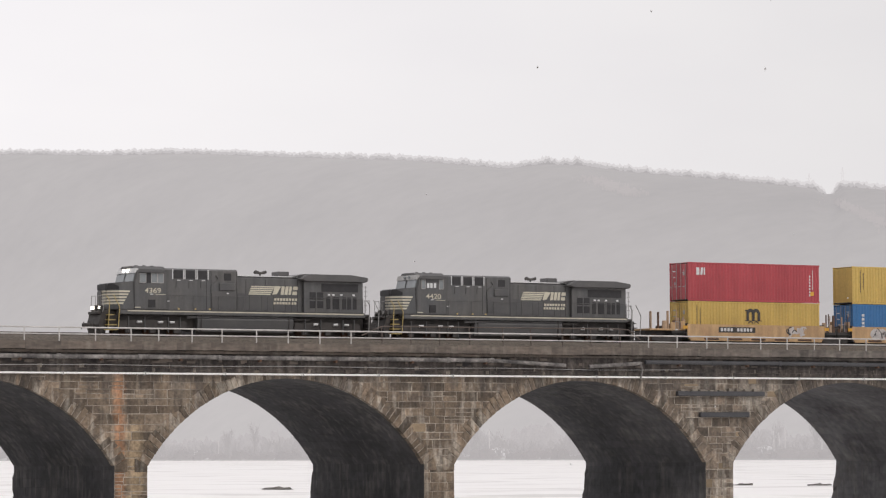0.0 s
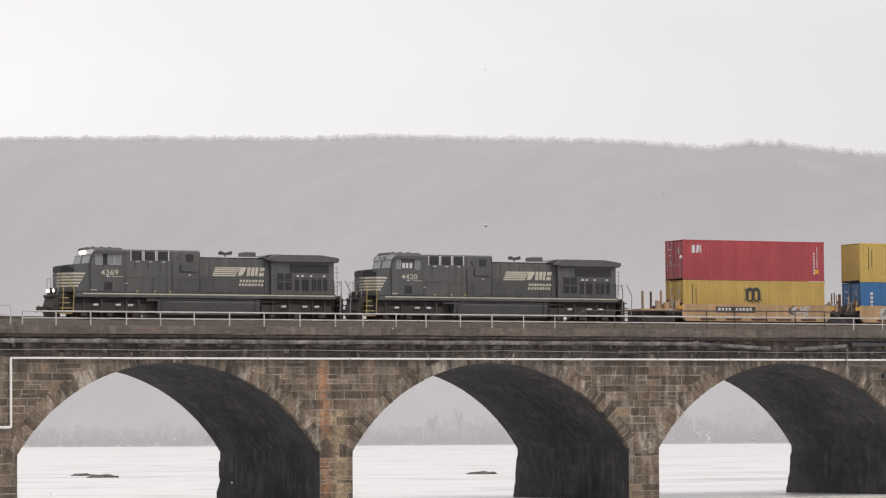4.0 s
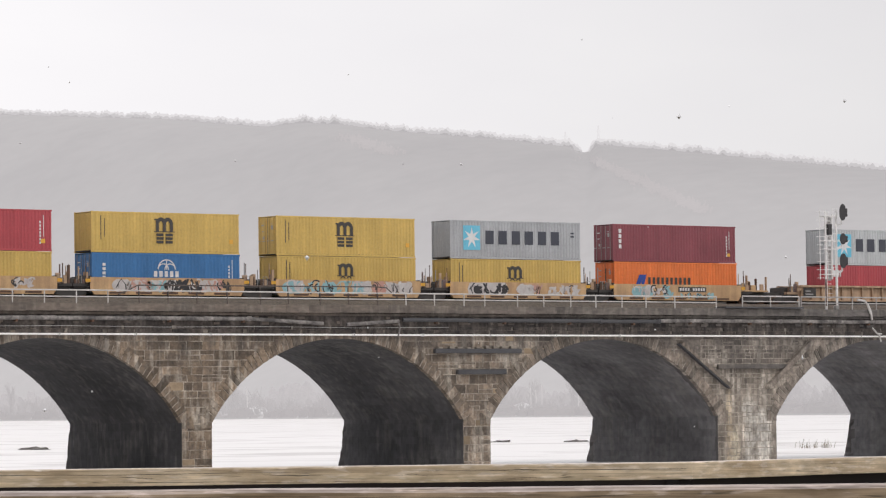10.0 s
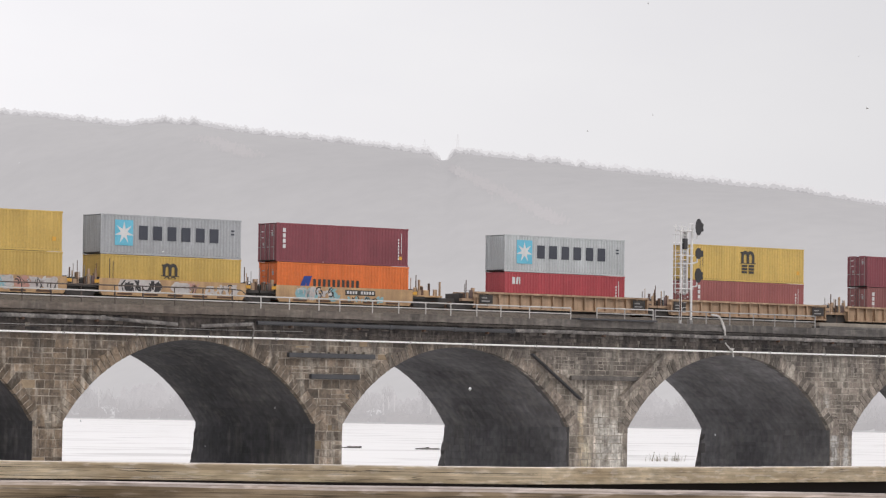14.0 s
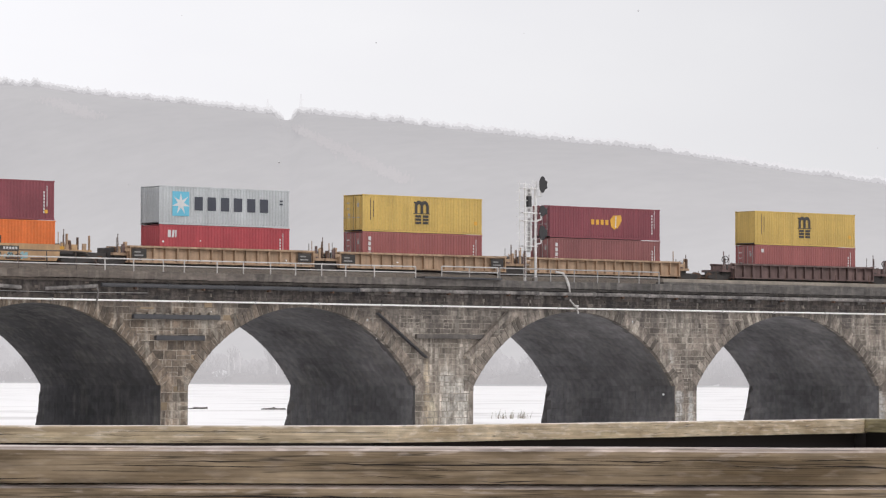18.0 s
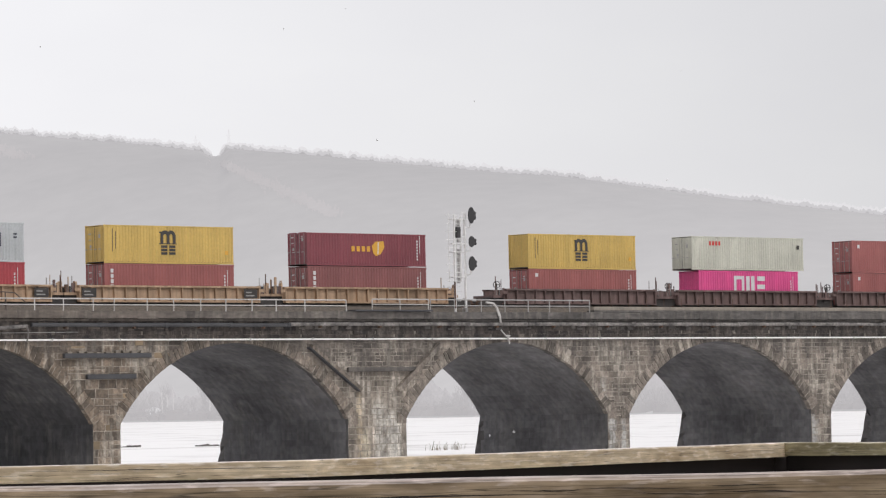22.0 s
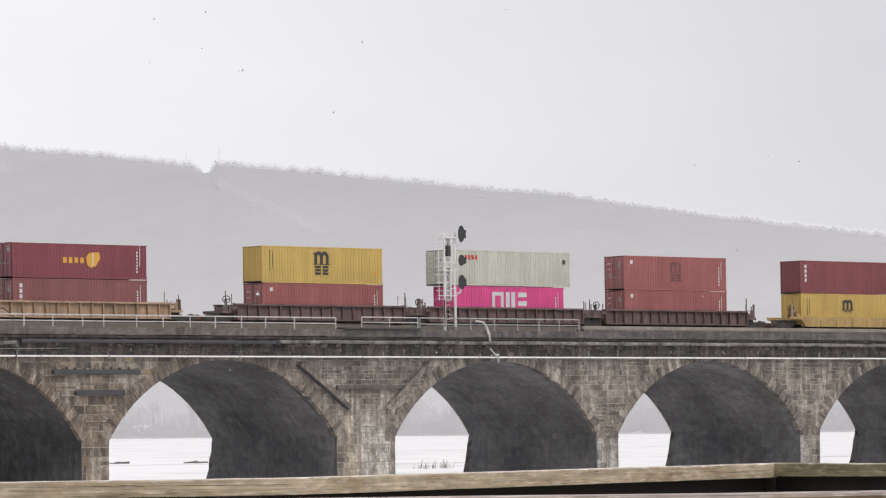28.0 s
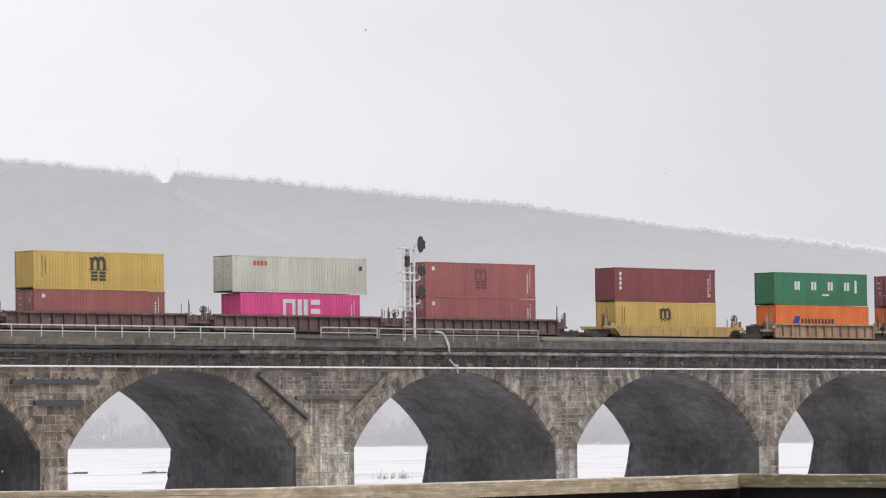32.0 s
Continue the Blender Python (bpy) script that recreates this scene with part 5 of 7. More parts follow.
def bogie(parent, x, w=1.78):
    """Two-axle truck: side frames, springs, bolster, two wheelsets that turn."""
    bg = bar("bogie", x - 0.35, x + 0.35, -0.95, 0.95, 0.4, 0.62, GRIME, parent, "oily black two-axle truck")
    for yy in (-1.02, 0.9):
        bm = bmesh.new()
        prism(bm, [(x - 1.25, 0.38), (x - 0.75, 0.3), (x - 0.3, 0.2), (x + 0.3, 0.2), (x + 0.75, 0.3), (x + 1.25, 0.38), (x + 1.2, 0.6), (x + 0.5, 0.72), (x - 0.5, 0.72), (x - 1.2, 0.6)], yy, yy + 0.12)
        part("side_frame", bm, GRIME, bg)
    # dark bar added to close the bright gap between the wheels
    bar("brake_rigging", x - 1.3, x + 1.3, -0.6, -0.5, 0.14, 0.5, GRIME, bg)
    for xx in (x - w / 2, x + w / 2):
        wheelset(bg, xx)
    return bg


def wheel_mesh():
    if "wheel" not in _mesh_cache:
        bm = bmesh.new()
        for sgn in (-1, 1):
            rod(bm, (0, sgn * 0.68, 0), (0, sgn * 0.81, 0), 0.42, 20)
            rod(bm, (0, sgn * 0.655, 0), (0, sgn * 0.68, 0), 0.45, 20)
            for q in range(3):
                a = q * 2.094
                box(bm, 0.2 * math.cos(a) - 0.05, 0.2 * math.cos(a) + 0.05, sgn * 0.81 - 0.02, sgn * 0.81 + 0.02, 0.2 * math.sin(a) - 0.05, 0.2 * math.sin(a) + 0.05)
        rod(bm, (0, -0.95, 0), (0, 0.95, 0), 0.08, 10)
        bmesh.ops.recalc_face_normals(bm, faces=bm.faces)
        me = bpy.data.meshes.new("wheelset")
        bm.to_mesh(me)
        bm.free()
        me.materials.append(RUST)
        _mesh_cache["wheel"] = me
    return _mesh_cache["wheel"]


def wheelset(parent, x):
    ob = new("wheelset", wheel_mesh())
    ob.parent = parent
    ob.location = (x, 0, 0.42)
    WHEELS.append(ob)
    return ob


def scribble(ob, a, b, z0, z1, y, inks, seed):
    """Sprayed tags nobody can read: a tangle of bent, overlapping strokes with a darker outline."""
    r = random.Random(seed)
    x = a
    while x < b - 0.3:
        w = min(r.uniform(1.0, 1.9), b - x)
        ink = r.choice(inks)
        if w > 0.8 and len(inks) > 1 and r.random() < 0.8:
            zc, hh = (z0 + z1) / 2, (z1 - z0) / 2
            blob = [(x + w * (0.5 + 0.56 * math.cos(q * 0.5236)), zc + hh * (1.0 if q % 3 else 0.85) * r.uniform(0.85, 1.08) * math.sin(q * 0.5236)) for q in range(12)]
            flat("graffiti_ground", [blob], y + 0.003, r.choice(inks[:2]), ob)
        for layer, colour in enumerate((r.choice(inks), r.choice((ink, BLACKG, PALEG, BLACKG)))):
            shapes = []
            for _ in range(7 if layer == 0 else 4):
                cx, cz = x + r.uniform(0.1, 0.9) * w, z0 + r.uniform(0.25, 0.75) * (z1 - z0)
                h = (z1 - z0) * r.uniform(0.35, 0.9)
                t = r.uniform(0.10, 0.22) if layer == 0 else r.uniform(0.04, 0.08)
                if r.random() < 0.55:
                    rad = min(h / 2, cz - z0, z1 - cz) + 0.02
                    q = r.uniform(0, 360)
                    shapes.append(arc_band(cx, cz, max(0.03, rad - t), rad + 0.03, q, q + r.uniform(80, 190), 6))
                else:
                    lean = r.uniform(-0.5, 0.5)
                    shapes.append(rect(cx - lean / 2, max(z0, cz - h / 2), t * 1.2, min(h, z1 - max(z0, cz - h / 2)), lean))
            tagged(flat("graffiti", shapes, y - 0.007 * layer, colour, ob), "sprayed graffiti", kind="stuff")
        x += w * r.uniform(0.8, 1.0)


def well_car(style, u0, u1, c0, bogies, art=None, lead=False):
    """One platform of an articulated car: side walls of the well from u0 to u1, end platforms, fittings, trucks at the given places."""
    names = {"A": ("yellow-brown well car with smooth graffiti-sprayed sides", CAR_YELLOW), "B": ("orange-brown well car with ribbed sides", CAR_BROWN), "C": ("dark brown well car with ribbed sides", CAR_DARK), "D": ("yellow-brown well car with low sides", CAR_GOLD)}
    label, col = names[style]
    ob = thing("well_car", label, "rail car", (u0, TRACK_Y, RAIL_Z), "well cars of the train")
    L = u1 - u0
    top = 1.58 if style == "A" else 1.24 if style == "D" else 1.62
    for yy in (-1.45, 1.33):
        bm = bmesh.new()
        if style == "D":
            prism(bm, [(0.7, 0.42), (L - 0.7, 0.42), (L - 0.1, 1.02), (L + 1.25, 1.08), (L + 1.25, top), (-1.25, top), (-1.25, 1.08), (0.1, 1.02)], yy, yy + 0.12)
        elif style == "A":
            prism(bm, [(0.3, 0.35), (L - 0.3, 0.35), (L, 0.75), (L, top), (0, top), (0, 0.75)], yy, yy + 0.12)
        else:
            box(bm, 0, L, yy + (0.14 if yy < 0 else -0.1), yy + (0.2 if yy < 0 else -0.04), 0.45, top)
        side = part("side_wall", bm, col, ob)
        if style == "A":
            for q in range(5):
                bar("side_pocket", L * (0.12 + q * 0.17), L * (0.12 + q * 0.17) + 1.3, yy - 0.02, yy, 0.42, 0.56, RUST, side)
        elif style == "D":
            bar("bottom_chord", 0.7, L - 0.7, yy - 0.03, yy + 0.15, 0.38, 0.48, col, side)
            for q in range(6):
                bar("side_gusset", L * (0.1 + q * 0.15), L * (0.1 + q * 0.15) + 0.08, yy - 0.03, yy, 0.48, top - 0.06, col, side)
        else:
            n = round(L / 1.06)
            for q in range(n + 1):
                bar("rib", q * (L - 0.1) / n, q * (L - 0.1) / n + 0.1, yy - 0.07, yy + 0.14, 0.5, top - 0.08, col, side)
            bar("top_chord", -0.05, L + 0.05, yy - 0.1, yy + 0.22, top - 0.09, top + 0.05, col, side)
            bar("bottom_chord", 0, L, yy - 0.09, yy + 0.2, 0.4, 0.5, col, side)
    bar("well_floor", 0.4, L - 0.4, -1.3, 1.3, 0.32, 0.42, GRIME, ob)
    for a, b in ((-1.3, 0.15), (L - 0.15, L + 1.3)):
        bar("end_platform", a, b, -1.25, 1.25, 0.92, 1.12, col if style != "A" else GRIME, ob)
        mid = (a + b) / 2
        bm = bmesh.new()
        prism(bm, [(a + 0.1, 0.78), (b - 0.1, 0.78), (b - 0.1, 0.92), (a + 0.1, 0.92)], -0.5, 0.5)
        part("draft_sill", bm, GRIME, ob)
        r = random.Random(int(u0 * 10 + mid))
        for q in range(4):
            xx = a + 0.15 + q * 0.32
            h = r.uniform(0.3, 1.4) if q % 2 else r.uniform(0.3, 0.8)
            w = r.choice((0.05, 0.08, 0.2)) if q % 2 else r.uniform(0.2, 0.4)
            bar("stanchion", xx, xx + w, -1.22, -1.12, 1.1, 1.1 + h, CAR_DARK if style == "C" else (RUST, CAR_BROWN, CAR_DARK, CAR_BROWN)[(q + int(mid)) % 4], ob, bev=0.01)
        rods("brake_pipe", [((a, -1.1, 1.2), (a + 0.5, -1.1, 1.45)), ((a + 0.5, -1.1, 1.45), (b, -1.1, 1.25))], 0.03, GRIME, ob)
        bm = bmesh.new()
        prism(bm, [(mid - 0.62, 0.6), (mid + 0.62, 0.6), (mid + 0.5, 0.98), (mid - 0.5, 0.98)], -1.05, -0.98)
        part("end_bracket", bm, GRIME, ob)
        bar("end_bulkhead", mid - 0.75, mid + 0.75, -0.9, 0.9, 0.5, 1.5 if style in "AB" else 1.0, GRIME, ob, "dark end structure over the truck", bev=0.05)
        if style == "D" or (style == "C" and a < 0):
            hub = Vector((mid - 0.2, -1.1, 2.0))
            ring = [hub + Vector((0.28 * math.cos(q * 0.628), -0.1 * math.cos(q * 0.628), 0.28 * math.sin(q * 0.628))) for q in range(11)]
            rods("handbrake_wheel", list(zip(ring, ring[1:])) + [(hub, ring[q]) for q in (0, 3, 7)], 0.035, GRIME, ob, "dark handbrake wheel on a post", n=6)
            bar("handbrake_post", mid - 0.27, mid - 0.13, -1.08, -0.95, 1.1, 2.05, GRIME, ob)
        if style == "A":
            face = b - 0.16 if a < 0 else a + 0.06
            frame_end = bar("end_frame", face, face + 0.1, -1.42, 1.42, 0.45, 1.66, GRIME, ob, "black steel end frame of the well", bev=0.02)
            for q, (py, pz, pw, ph) in enumerate(((-1.2, 1.2, 0.5, 0.22), (-0.55, 1.22, 0.3, 0.16), (-1.1, 0.75, 0.9, 0.1), (0.2, 1.0, 0.5, 0.3))):
                bar("end_plate", face - 0.03, face, py, py + pw, pz, pz + ph, GALV if q < 2 else CAR_DARK, frame_end)
            rods("end_rung", [((face - 0.06, -1.35, 0.6 + 0.3 * q), (face - 0.06, -0.85, 0.6 + 0.3 * q)) for q in range(4)], 0.02, GALV, frame_end, n=6)
        bar("brake_box", mid - 0.25, mid + 0.3, -1.2, -0.75, 1.12, 1.12 + r.uniform(0.3, 0.6), GRIME, ob)
        bar("guide_bracket", mid + 0.35, mid + 0.6, -1.15, -0.9, 1.12, 1.95 if style in "AB" else 1.5, CAR_BROWN if style != "C" else CAR_DARK, ob, bev=0.03)
        for q in range(3):
            xx, h = r.uniform(a + 0.05, b - 0.05), r.uniform(0.8, 1.75)
            rods("end_post", [((xx, -1.2 + 0.3 * q, 1.1), (xx, -1.2 + 0.3 * q, 1.1 + h))], r.uniform(0.025, 0.05), (RUST, GALV, CAR_BROWN)[q] if style != "C" else CAR_DARK, ob, n=6)
        rods("grab_iron", [((mid - 0.4, -1.27, 1.15), (mid - 0.4, -1.27, 1.75)), ((mid - 0.4, -1.27, 1.75), (mid - 0.05, -1.27, 1.75)), ((mid - 0.05, -1.27, 1.75), (mid - 0.05, -1.27, 1.15))], 0.018, GALV, ob)
        bar("hazard_plate", a + 0.15 if a > 0 else b - 0.55, (a + 0.15 if a > 0 else b - 0.55) + 0.4, -1.475, -1.452, 1.22, 1.46, YELL if style == "A" else col, ob, "yellow plate")
    if art == "end":
        bar("draft_beam", L, L + 4.6, -0.7, 0.7, 0.35, 1.08, GRIME, ob)
        bar("tail_platform", L, L + 3.0, -1.25, 1.25, 1.08, 1.22, CAR_YELLOW, ob, "tan end deck with brake gear", bev=0.02)
        for q, (px, pw, ph, c) in enumerate(((0.3, 0.3, 0.6, CAR_YELLOW), (0.75, 0.12, 1.2, CAR_BROWN), (1.2, 0.5, 0.42, CAR_YELLOW), (1.7, 0.12, 0.95, RUST), (2.2, 0.3, 0.5, CAR_BROWN), (2.75, 0.1, 1.1, CAR_BROWN))):
            bar("brake_gear", L + px, L + px + pw, -1.24, -1.05, 1.2, 1.2 + ph, c, ob, bev=0.02)
    if lead:
        bar("draft_beam", -3.3, 0.0, -0.7, 0.7, 0.35, 1.08, GRIME, ob)
        bar("lead_platform", -3.3, 0.0, -1.25, 1.25, 1.08, 1.22, CAR_YELLOW, ob, "tan end deck with brake gear", bev=0.02)
        for q, (px, pw, ph, c) in enumerate(((-3.2, 0.12, 1.3, CAR_BROWN), (-2.5, 0.1, 1.25, RUST), (-2.05, 0.35, 0.62, CAR_BROWN), (-1.65, 0.12, 1.35, CAR_BROWN), (-1.35, 0.55, 0.5, CAR_YELLOW), (-0.9, 0.3, 0.85, CAR_BROWN), (-0.45, 0.35, 0.6, CAR_YELLOW))):
            bar("brake_gear", px, px + pw, -1.24, -1.05, 1.2, 1.2 + ph, c, ob, bev=0.02)
        bar("white_plate", -1.0, -0.72, -1.27, -1.255, 1.1, 1.2, WHITE, ob)
    for x in bogies:
        bogie(ob, x - u0)
    ys = -1.451
    if art == "number":
        flat("number_panel", [rect(L * 0.36 - 1.75, 0.98, 3.4, 0.42)], ys, CHAR, ob, "dark number panel")
        flat("number_mark", [rect(L * 0.36 - 1.55 + q * 0.3, 1.08, 0.2, 0.24) for q in range(10) if q != 4], ys - 0.007, WHITE, ob)
        scribble(ob, L * 0.72, L * 0.85, 0.75, 1.5, ys, [PALEG], 4)
    elif art == "white":
        scribble(ob, 1.8, L - 1.0, 0.55, 1.52, ys, [PALEG, PALEG, BLACKG, PINKG, TEAL], 9)
    elif art == "teal":
        scribble(ob, 0.6, L * 0.66, 0.5, 1.54, ys, [TEAL, TEAL, BLACKG, PALEG], 2)
        scribble(ob, L * 0.66, L - 0.6, 0.6, 1.5, ys, [PINKG, PALEG], 3)
    elif art == "word":
        scribble(ob, 1.8, 5.2, 0.66, 1.5, ys - 0.006, [BLACKG], 21)
        flat("graffiti_ground", [[(1.7, 0.62), (5.2, 0.58), (5.4, 1.1), (5.1, 1.56), (1.8, 1.52), (1.6, 1.1)]], ys + 0.004, PALEG, ob)
        scribble(ob, 6.2, 8.4, 0.6, 1.5, ys, [PALEG, PINKG], 6)
        scribble(ob, 9.2, 12.0, 0.6, 1.4, ys, [PALEG], 7)
    elif art == "end":
        scribble(ob, 1.8, 5.5, 0.5, 1.5, ys, [TEAL, PALEG], 8)
        flat("number_panel", [rect(L * 0.5, 1.0, 2.8, 0.4)], ys, CHAR, ob)
        flat("number_mark", [rect(L * 0.5 + 0.15 + q * 0.26, 1.1, 0.17, 0.22) for q in range(10) if q != 4], ys - 0.007, WHITE, ob)
        scribble(ob, L * 0.5, L * 0.78, 0.5, 0.95, ys, [TEAL], 5)
    elif art == "plates":
        for xx in (0.2, L - 1.6):
            flat("number_panel", [rect(xx, 0.75, 1.3, 0.7)], ys - 0.08, GRIME, ob)
            for zz in (0.9, 1.15):
                flat("number_mark", [rect(xx + 0.2, zz, 0.8 if zz < 1 else 0.55, 0.09)], ys - 0.088, GALV, ob)
    return rides(ob)


def locomotive(u, number):
    """Six-axle road engine, nose towards -x; x = 0 at the front coupler face, z = 0 at the rail head."""
    ob = thing("diesel_locomotive", f"black six-axle diesel locomotive with cream stripes, number {number}", "locomotive", (u, TRACK_Y, RAIL_Z), "locomotives of the train")
    bar("frame_sill", 2.05, 21.3, -1.52, 1.52, 1.6, 1.9, BLACK, ob, "dirty black frame sill", bev=0.03)
    bar("end_deck", 1.0, 2.05, -0.85, 0.85, 1.62, 1.88, GRIME, ob, bev=0.03)
    bar("end_deck", 21.3, 22.0, -1.0, 1.0, 1.62, 1.88, GRIME, ob, bev=0.03)
    for yy in (-1.53, 1.522):
        bar("sill_stripe", 2.6, 21.2, yy, yy + 0.008, 1.8, 1.88, CREAM, ob, "cream stripe along the sill")
    bar("walkway", 2.05, 21.3, -1.5, 1.5, 1.9, 1.94, GRIME, ob)
    # nose: full width behind two slanting front corners, its top falling towards the front
    plan = [(1.35, -0.72), (2.0, -1.44), (3.3, -1.44), (3.3, 1.44), (2.0, 1.44), (1.35, 0.72)]
    heights = (3.72, 3.78, 3.88, 3.88, 3.78, 3.72)
    bm = bmesh.new()
    low = [bm.verts.new((x, y, 1.92)) for x, y in plan]
    high = [bm.verts.new((x + 0.12 * (x < 1.9), y * 0.93, h)) for (x, y), h in zip(plan, heights)]
    bm.faces.new(low[::-1])
    bm.faces.new(high)
    for k in range(6):
        j = (k + 1) % 6
        bm.faces.new((low[k], low[j], high[j], high[k]))
    bmesh.ops.bevel(bm, geom=bm.edges[:], offset=0.05, segments=2, affect="EDGES")
    nose = part("nose", bm, BLACK, ob)

    def skin(name, outlines, material, off=0.012, label=""):
        """Flat patches on the nose's slanting corner or side, given as (distance along, z)."""
        bm = bmesh.new()
        for where, pts in outlines:
            (x0, y0), (x1, y1) = ((1.35, -0.72), (2.0, -1.44)) if where else ((2.0, -1.44), (3.3, -1.44))
            d = Vector((x1 - x0, y1 - y0, 0)).normalized()
            out = Vector((d.y, -d.x, 0))
            lean = [0.07 * max(0.0, z - 1.92) / 1.9 for _, z in pts]
            rows = [[bm.verts.new(Vector((x0, y0, z)) + d * u + out * (o - q)) for (u, z), q in zip(pts, lean)] for o in (off, -0.05)]
            bm.faces.new(rows[0])
            for k in range(len(pts)):
                j = (k + 1) % len(pts)
                bm.faces.new((rows[0][k], rows[0][j], rows[1][j], rows[1][k]))
        return part(name, bm, material, nose, label)

    # upper corner and front of the nose are darker than the hood
    skin("nose_shade", [(1, [(0.06, 3.28), (0.95, 3.28), (0.95, 3.5), (0.5, 3.7), (0.12, 3.7)])], DARK, 0.012, "darker patch on the upper nose")
    bar("nose_front_panel", 1.36, 1.42, -0.66, 0.66, 3.26, 3.66, DARK, nose)
    bar("nose_door", 1.3, 1.4, -0.1, 0.55, 1.98, 3.2, BLACK_ROOF, nose)
    for q in range(5):
        z = 2.28 + q * 0.205
        skin("nose_stripe", [(1, [(0.02, z), (0.96, z), (0.96, z + 0.12), (0.02, z + 0.12)])], CREAM)
        e = 0.3 + 0.125 * q
        skin("nose_stripe", [(0, [(0.0, z), (e, z), (e + 0.07, z + 0.12), (0.0, z + 0.12)])], CREAM)
        bar("front_stripe", 1.325, 1.35, -0.7, -0.12, z, z + 0.12, CREAM, nose)
    # cab
    bm = bmesh.new()
    prism(bm, [(3.1, 1.92), (5.62, 1.92), (5.62, 4.58), (5.3, 4.72), (3.55, 4.72), (3.3, 4.58), (3.1, 3.75)], -1.5, 1.5)
    bmesh.ops.bevel(bm, geom=bm.edges[:], offset=0.07, segments=2, affect="EDGES")
    cab = part("cab", bm, BLACK, ob)
    bm = bmesh.new()
    prism(bm, [(-1.35, 4.66), (1.35, 4.66), (0.75, 4.95), (-0.75, 4.95)], 3.3, 5.7)
    for v in bm.verts:
        v.co = (v.co.y, v.co.x, v.co.z)
    part("cab_roof", bm, BLACK_ROOF, ob)
    for q in (3.9, 4.5, 5.1):
        bm = bmesh.new()
        rod(bm, (q, -0.2, 4.94), (q, -0.2, 5.02), 0.12, 10)
        part("roof_antenna", bm, BLACK_ROOF, ob)
    lead = number == "4369"
    # no hole is cut: a dark sheet stands for the unlit interior
    bar("window_opening", 3.52, 5.36, -1.508, -1.49, 3.76, 4.46, DARK if lead else BLACK_ROOF, cab, "dark sheet for the unlit cab opening")
    panes = ((3.55, 3.98), (4.42, 4.83), (4.92, 5.32)) if lead else ((3.55, 3.82), (5.02, 5.32))
    for a, b in panes:
        bar("side_window", a, b, -1.526, -1.5, 3.8, 4.4, GLASS, cab, "glossy side window")
        bm = bmesh.new()
        for q in ((a - 0.045, a, 3.76, 4.45), (b, b + 0.045, 3.76, 4.45), (a, b, 3.755, 3.8), (a, b, 4.4, 4.45)):
            box(bm, q[0], q[1], -1.54, -1.49, q[2], q[3])
        part("window_frame", bm, GALV, cab)
    if not lead:
        # white strips stand for daylight coming through the cab's far side
        for a in (3.98, 4.25, 4.55):
            bar("window_blind", a, a + 0.2, -1.518, -1.505, 3.84, 4.2, WHITE, cab, "white strip for daylight through the far window")
    bar("sun_shade", 3.45, 5.4, -1.7, -1.5, 4.47, 4.5, BLACK_ROOF, cab)
    for y0, y1 in ((-1.35, -0.1), (0.1, 1.35)):
        bm = bmesh.new()
        prism(bm, [(3.06, 3.85), (3.22, 4.42), (3.27, 4.4), (3.11, 3.83)], y0, y1)
        part("windscreen", bm, GLASS, cab, "windscreen, pale reflection in its colour")
    bm = bmesh.new()
    prism(bm, [(3.16, 4.44), (3.3, 4.44), (3.5, 4.72), (3.3, 4.78)], -1.42, 1.42)
    part("brow_panel", bm, WHITE if number == "4369" else GALV, cab, "pale panel over the windscreen")
    for yy in (-0.35, 0.25):
        bm = bmesh.new()
        rod(bm, (3.12, yy, 4.63), (3.34, yy, 4.63), 0.1, 12)
        part("headlight", bm, LAMP if number == "4369" else GLASS, cab, "lit headlight" if number == "4369" else "")
    lettering("number", number, 3.9, -1.515, 3.08, 0.5, CREAM, cab, 0.004, "cream road number", width=1.25)
    flat("cab_line", [rect(4.75, 2.96, 0.75, 0.035)], -1.515, CREAM, cab)
    flat("cab_label", [rect(4.3, 2.97, 0.25, 0.06)], -1.515, WHITE, cab)
    flat("sill_label", [rect(3.15, 2.05, 0.45, 0.06)], -1.515, CREAM, cab)
    bar("cab_vent", 4.18, 4.72, -1.54, -1.49, 2.1, 2.62, DARK, cab)
    # auxiliary cabinet behind the cab
    bm = bmesh.new()
    prism(bm, [(-1.3, 1.94), (1.3, 1.94), (1.3, 4.7), (1.1, 4.82), (-1.1, 4.82), (-1.3, 4.7)], 5.56, 11.2)
    for v in bm.verts:
        v.co = (v.co.y, v.co.x, v.co.z)
    body = part("auxiliary_cabinet", bm, BLACK, ob)
    for q in range(3):
        x = 6.2 + q * 0.95
        bar("air_grille", x, x + 0.72, -1.325, -1.28, 4.12, 4.7, DARK, body)
        for xx in (x - 0.08, x + 0.76):
            bar("grille_post", xx, xx + 0.06, -1.345, -1.29, 4.08, 4.74, WHITE, body, "pale upright trim")
        bar("grille_label", x + 0.3, x + 0.55, -1.33, -1.3, 3.98, 4.03, WHITE, body)
        bar("lift_bracket", x + 0.2, x + 0.3, -1.34, -1.3, 3.5, 3.95, BLACK_ROOF, body)
    for xx in (5.62, 8.75, 9.12, 11.12):
        bar("panel_seam", xx, xx + 0.035, -1.312, -1.29, 2.0, 4.68, DARK, body)
    rods("cabinet_pipe", [((9.15, -1.34, 3.2), (9.15, -1.34, 3.75)), ((9.15, -1.34, 3.75), (9.7, -1.34, 4.15)), ((9.7, -1.34, 4.15), (9.5, -1.34, 4.4))], 0.04, BLACK_ROOF, body)
    bar("equipment_box", 9.75, 10.95, -1.42, -1.3, 3.36, 3.86, BLACK_ROOF, body, bev=0.03)
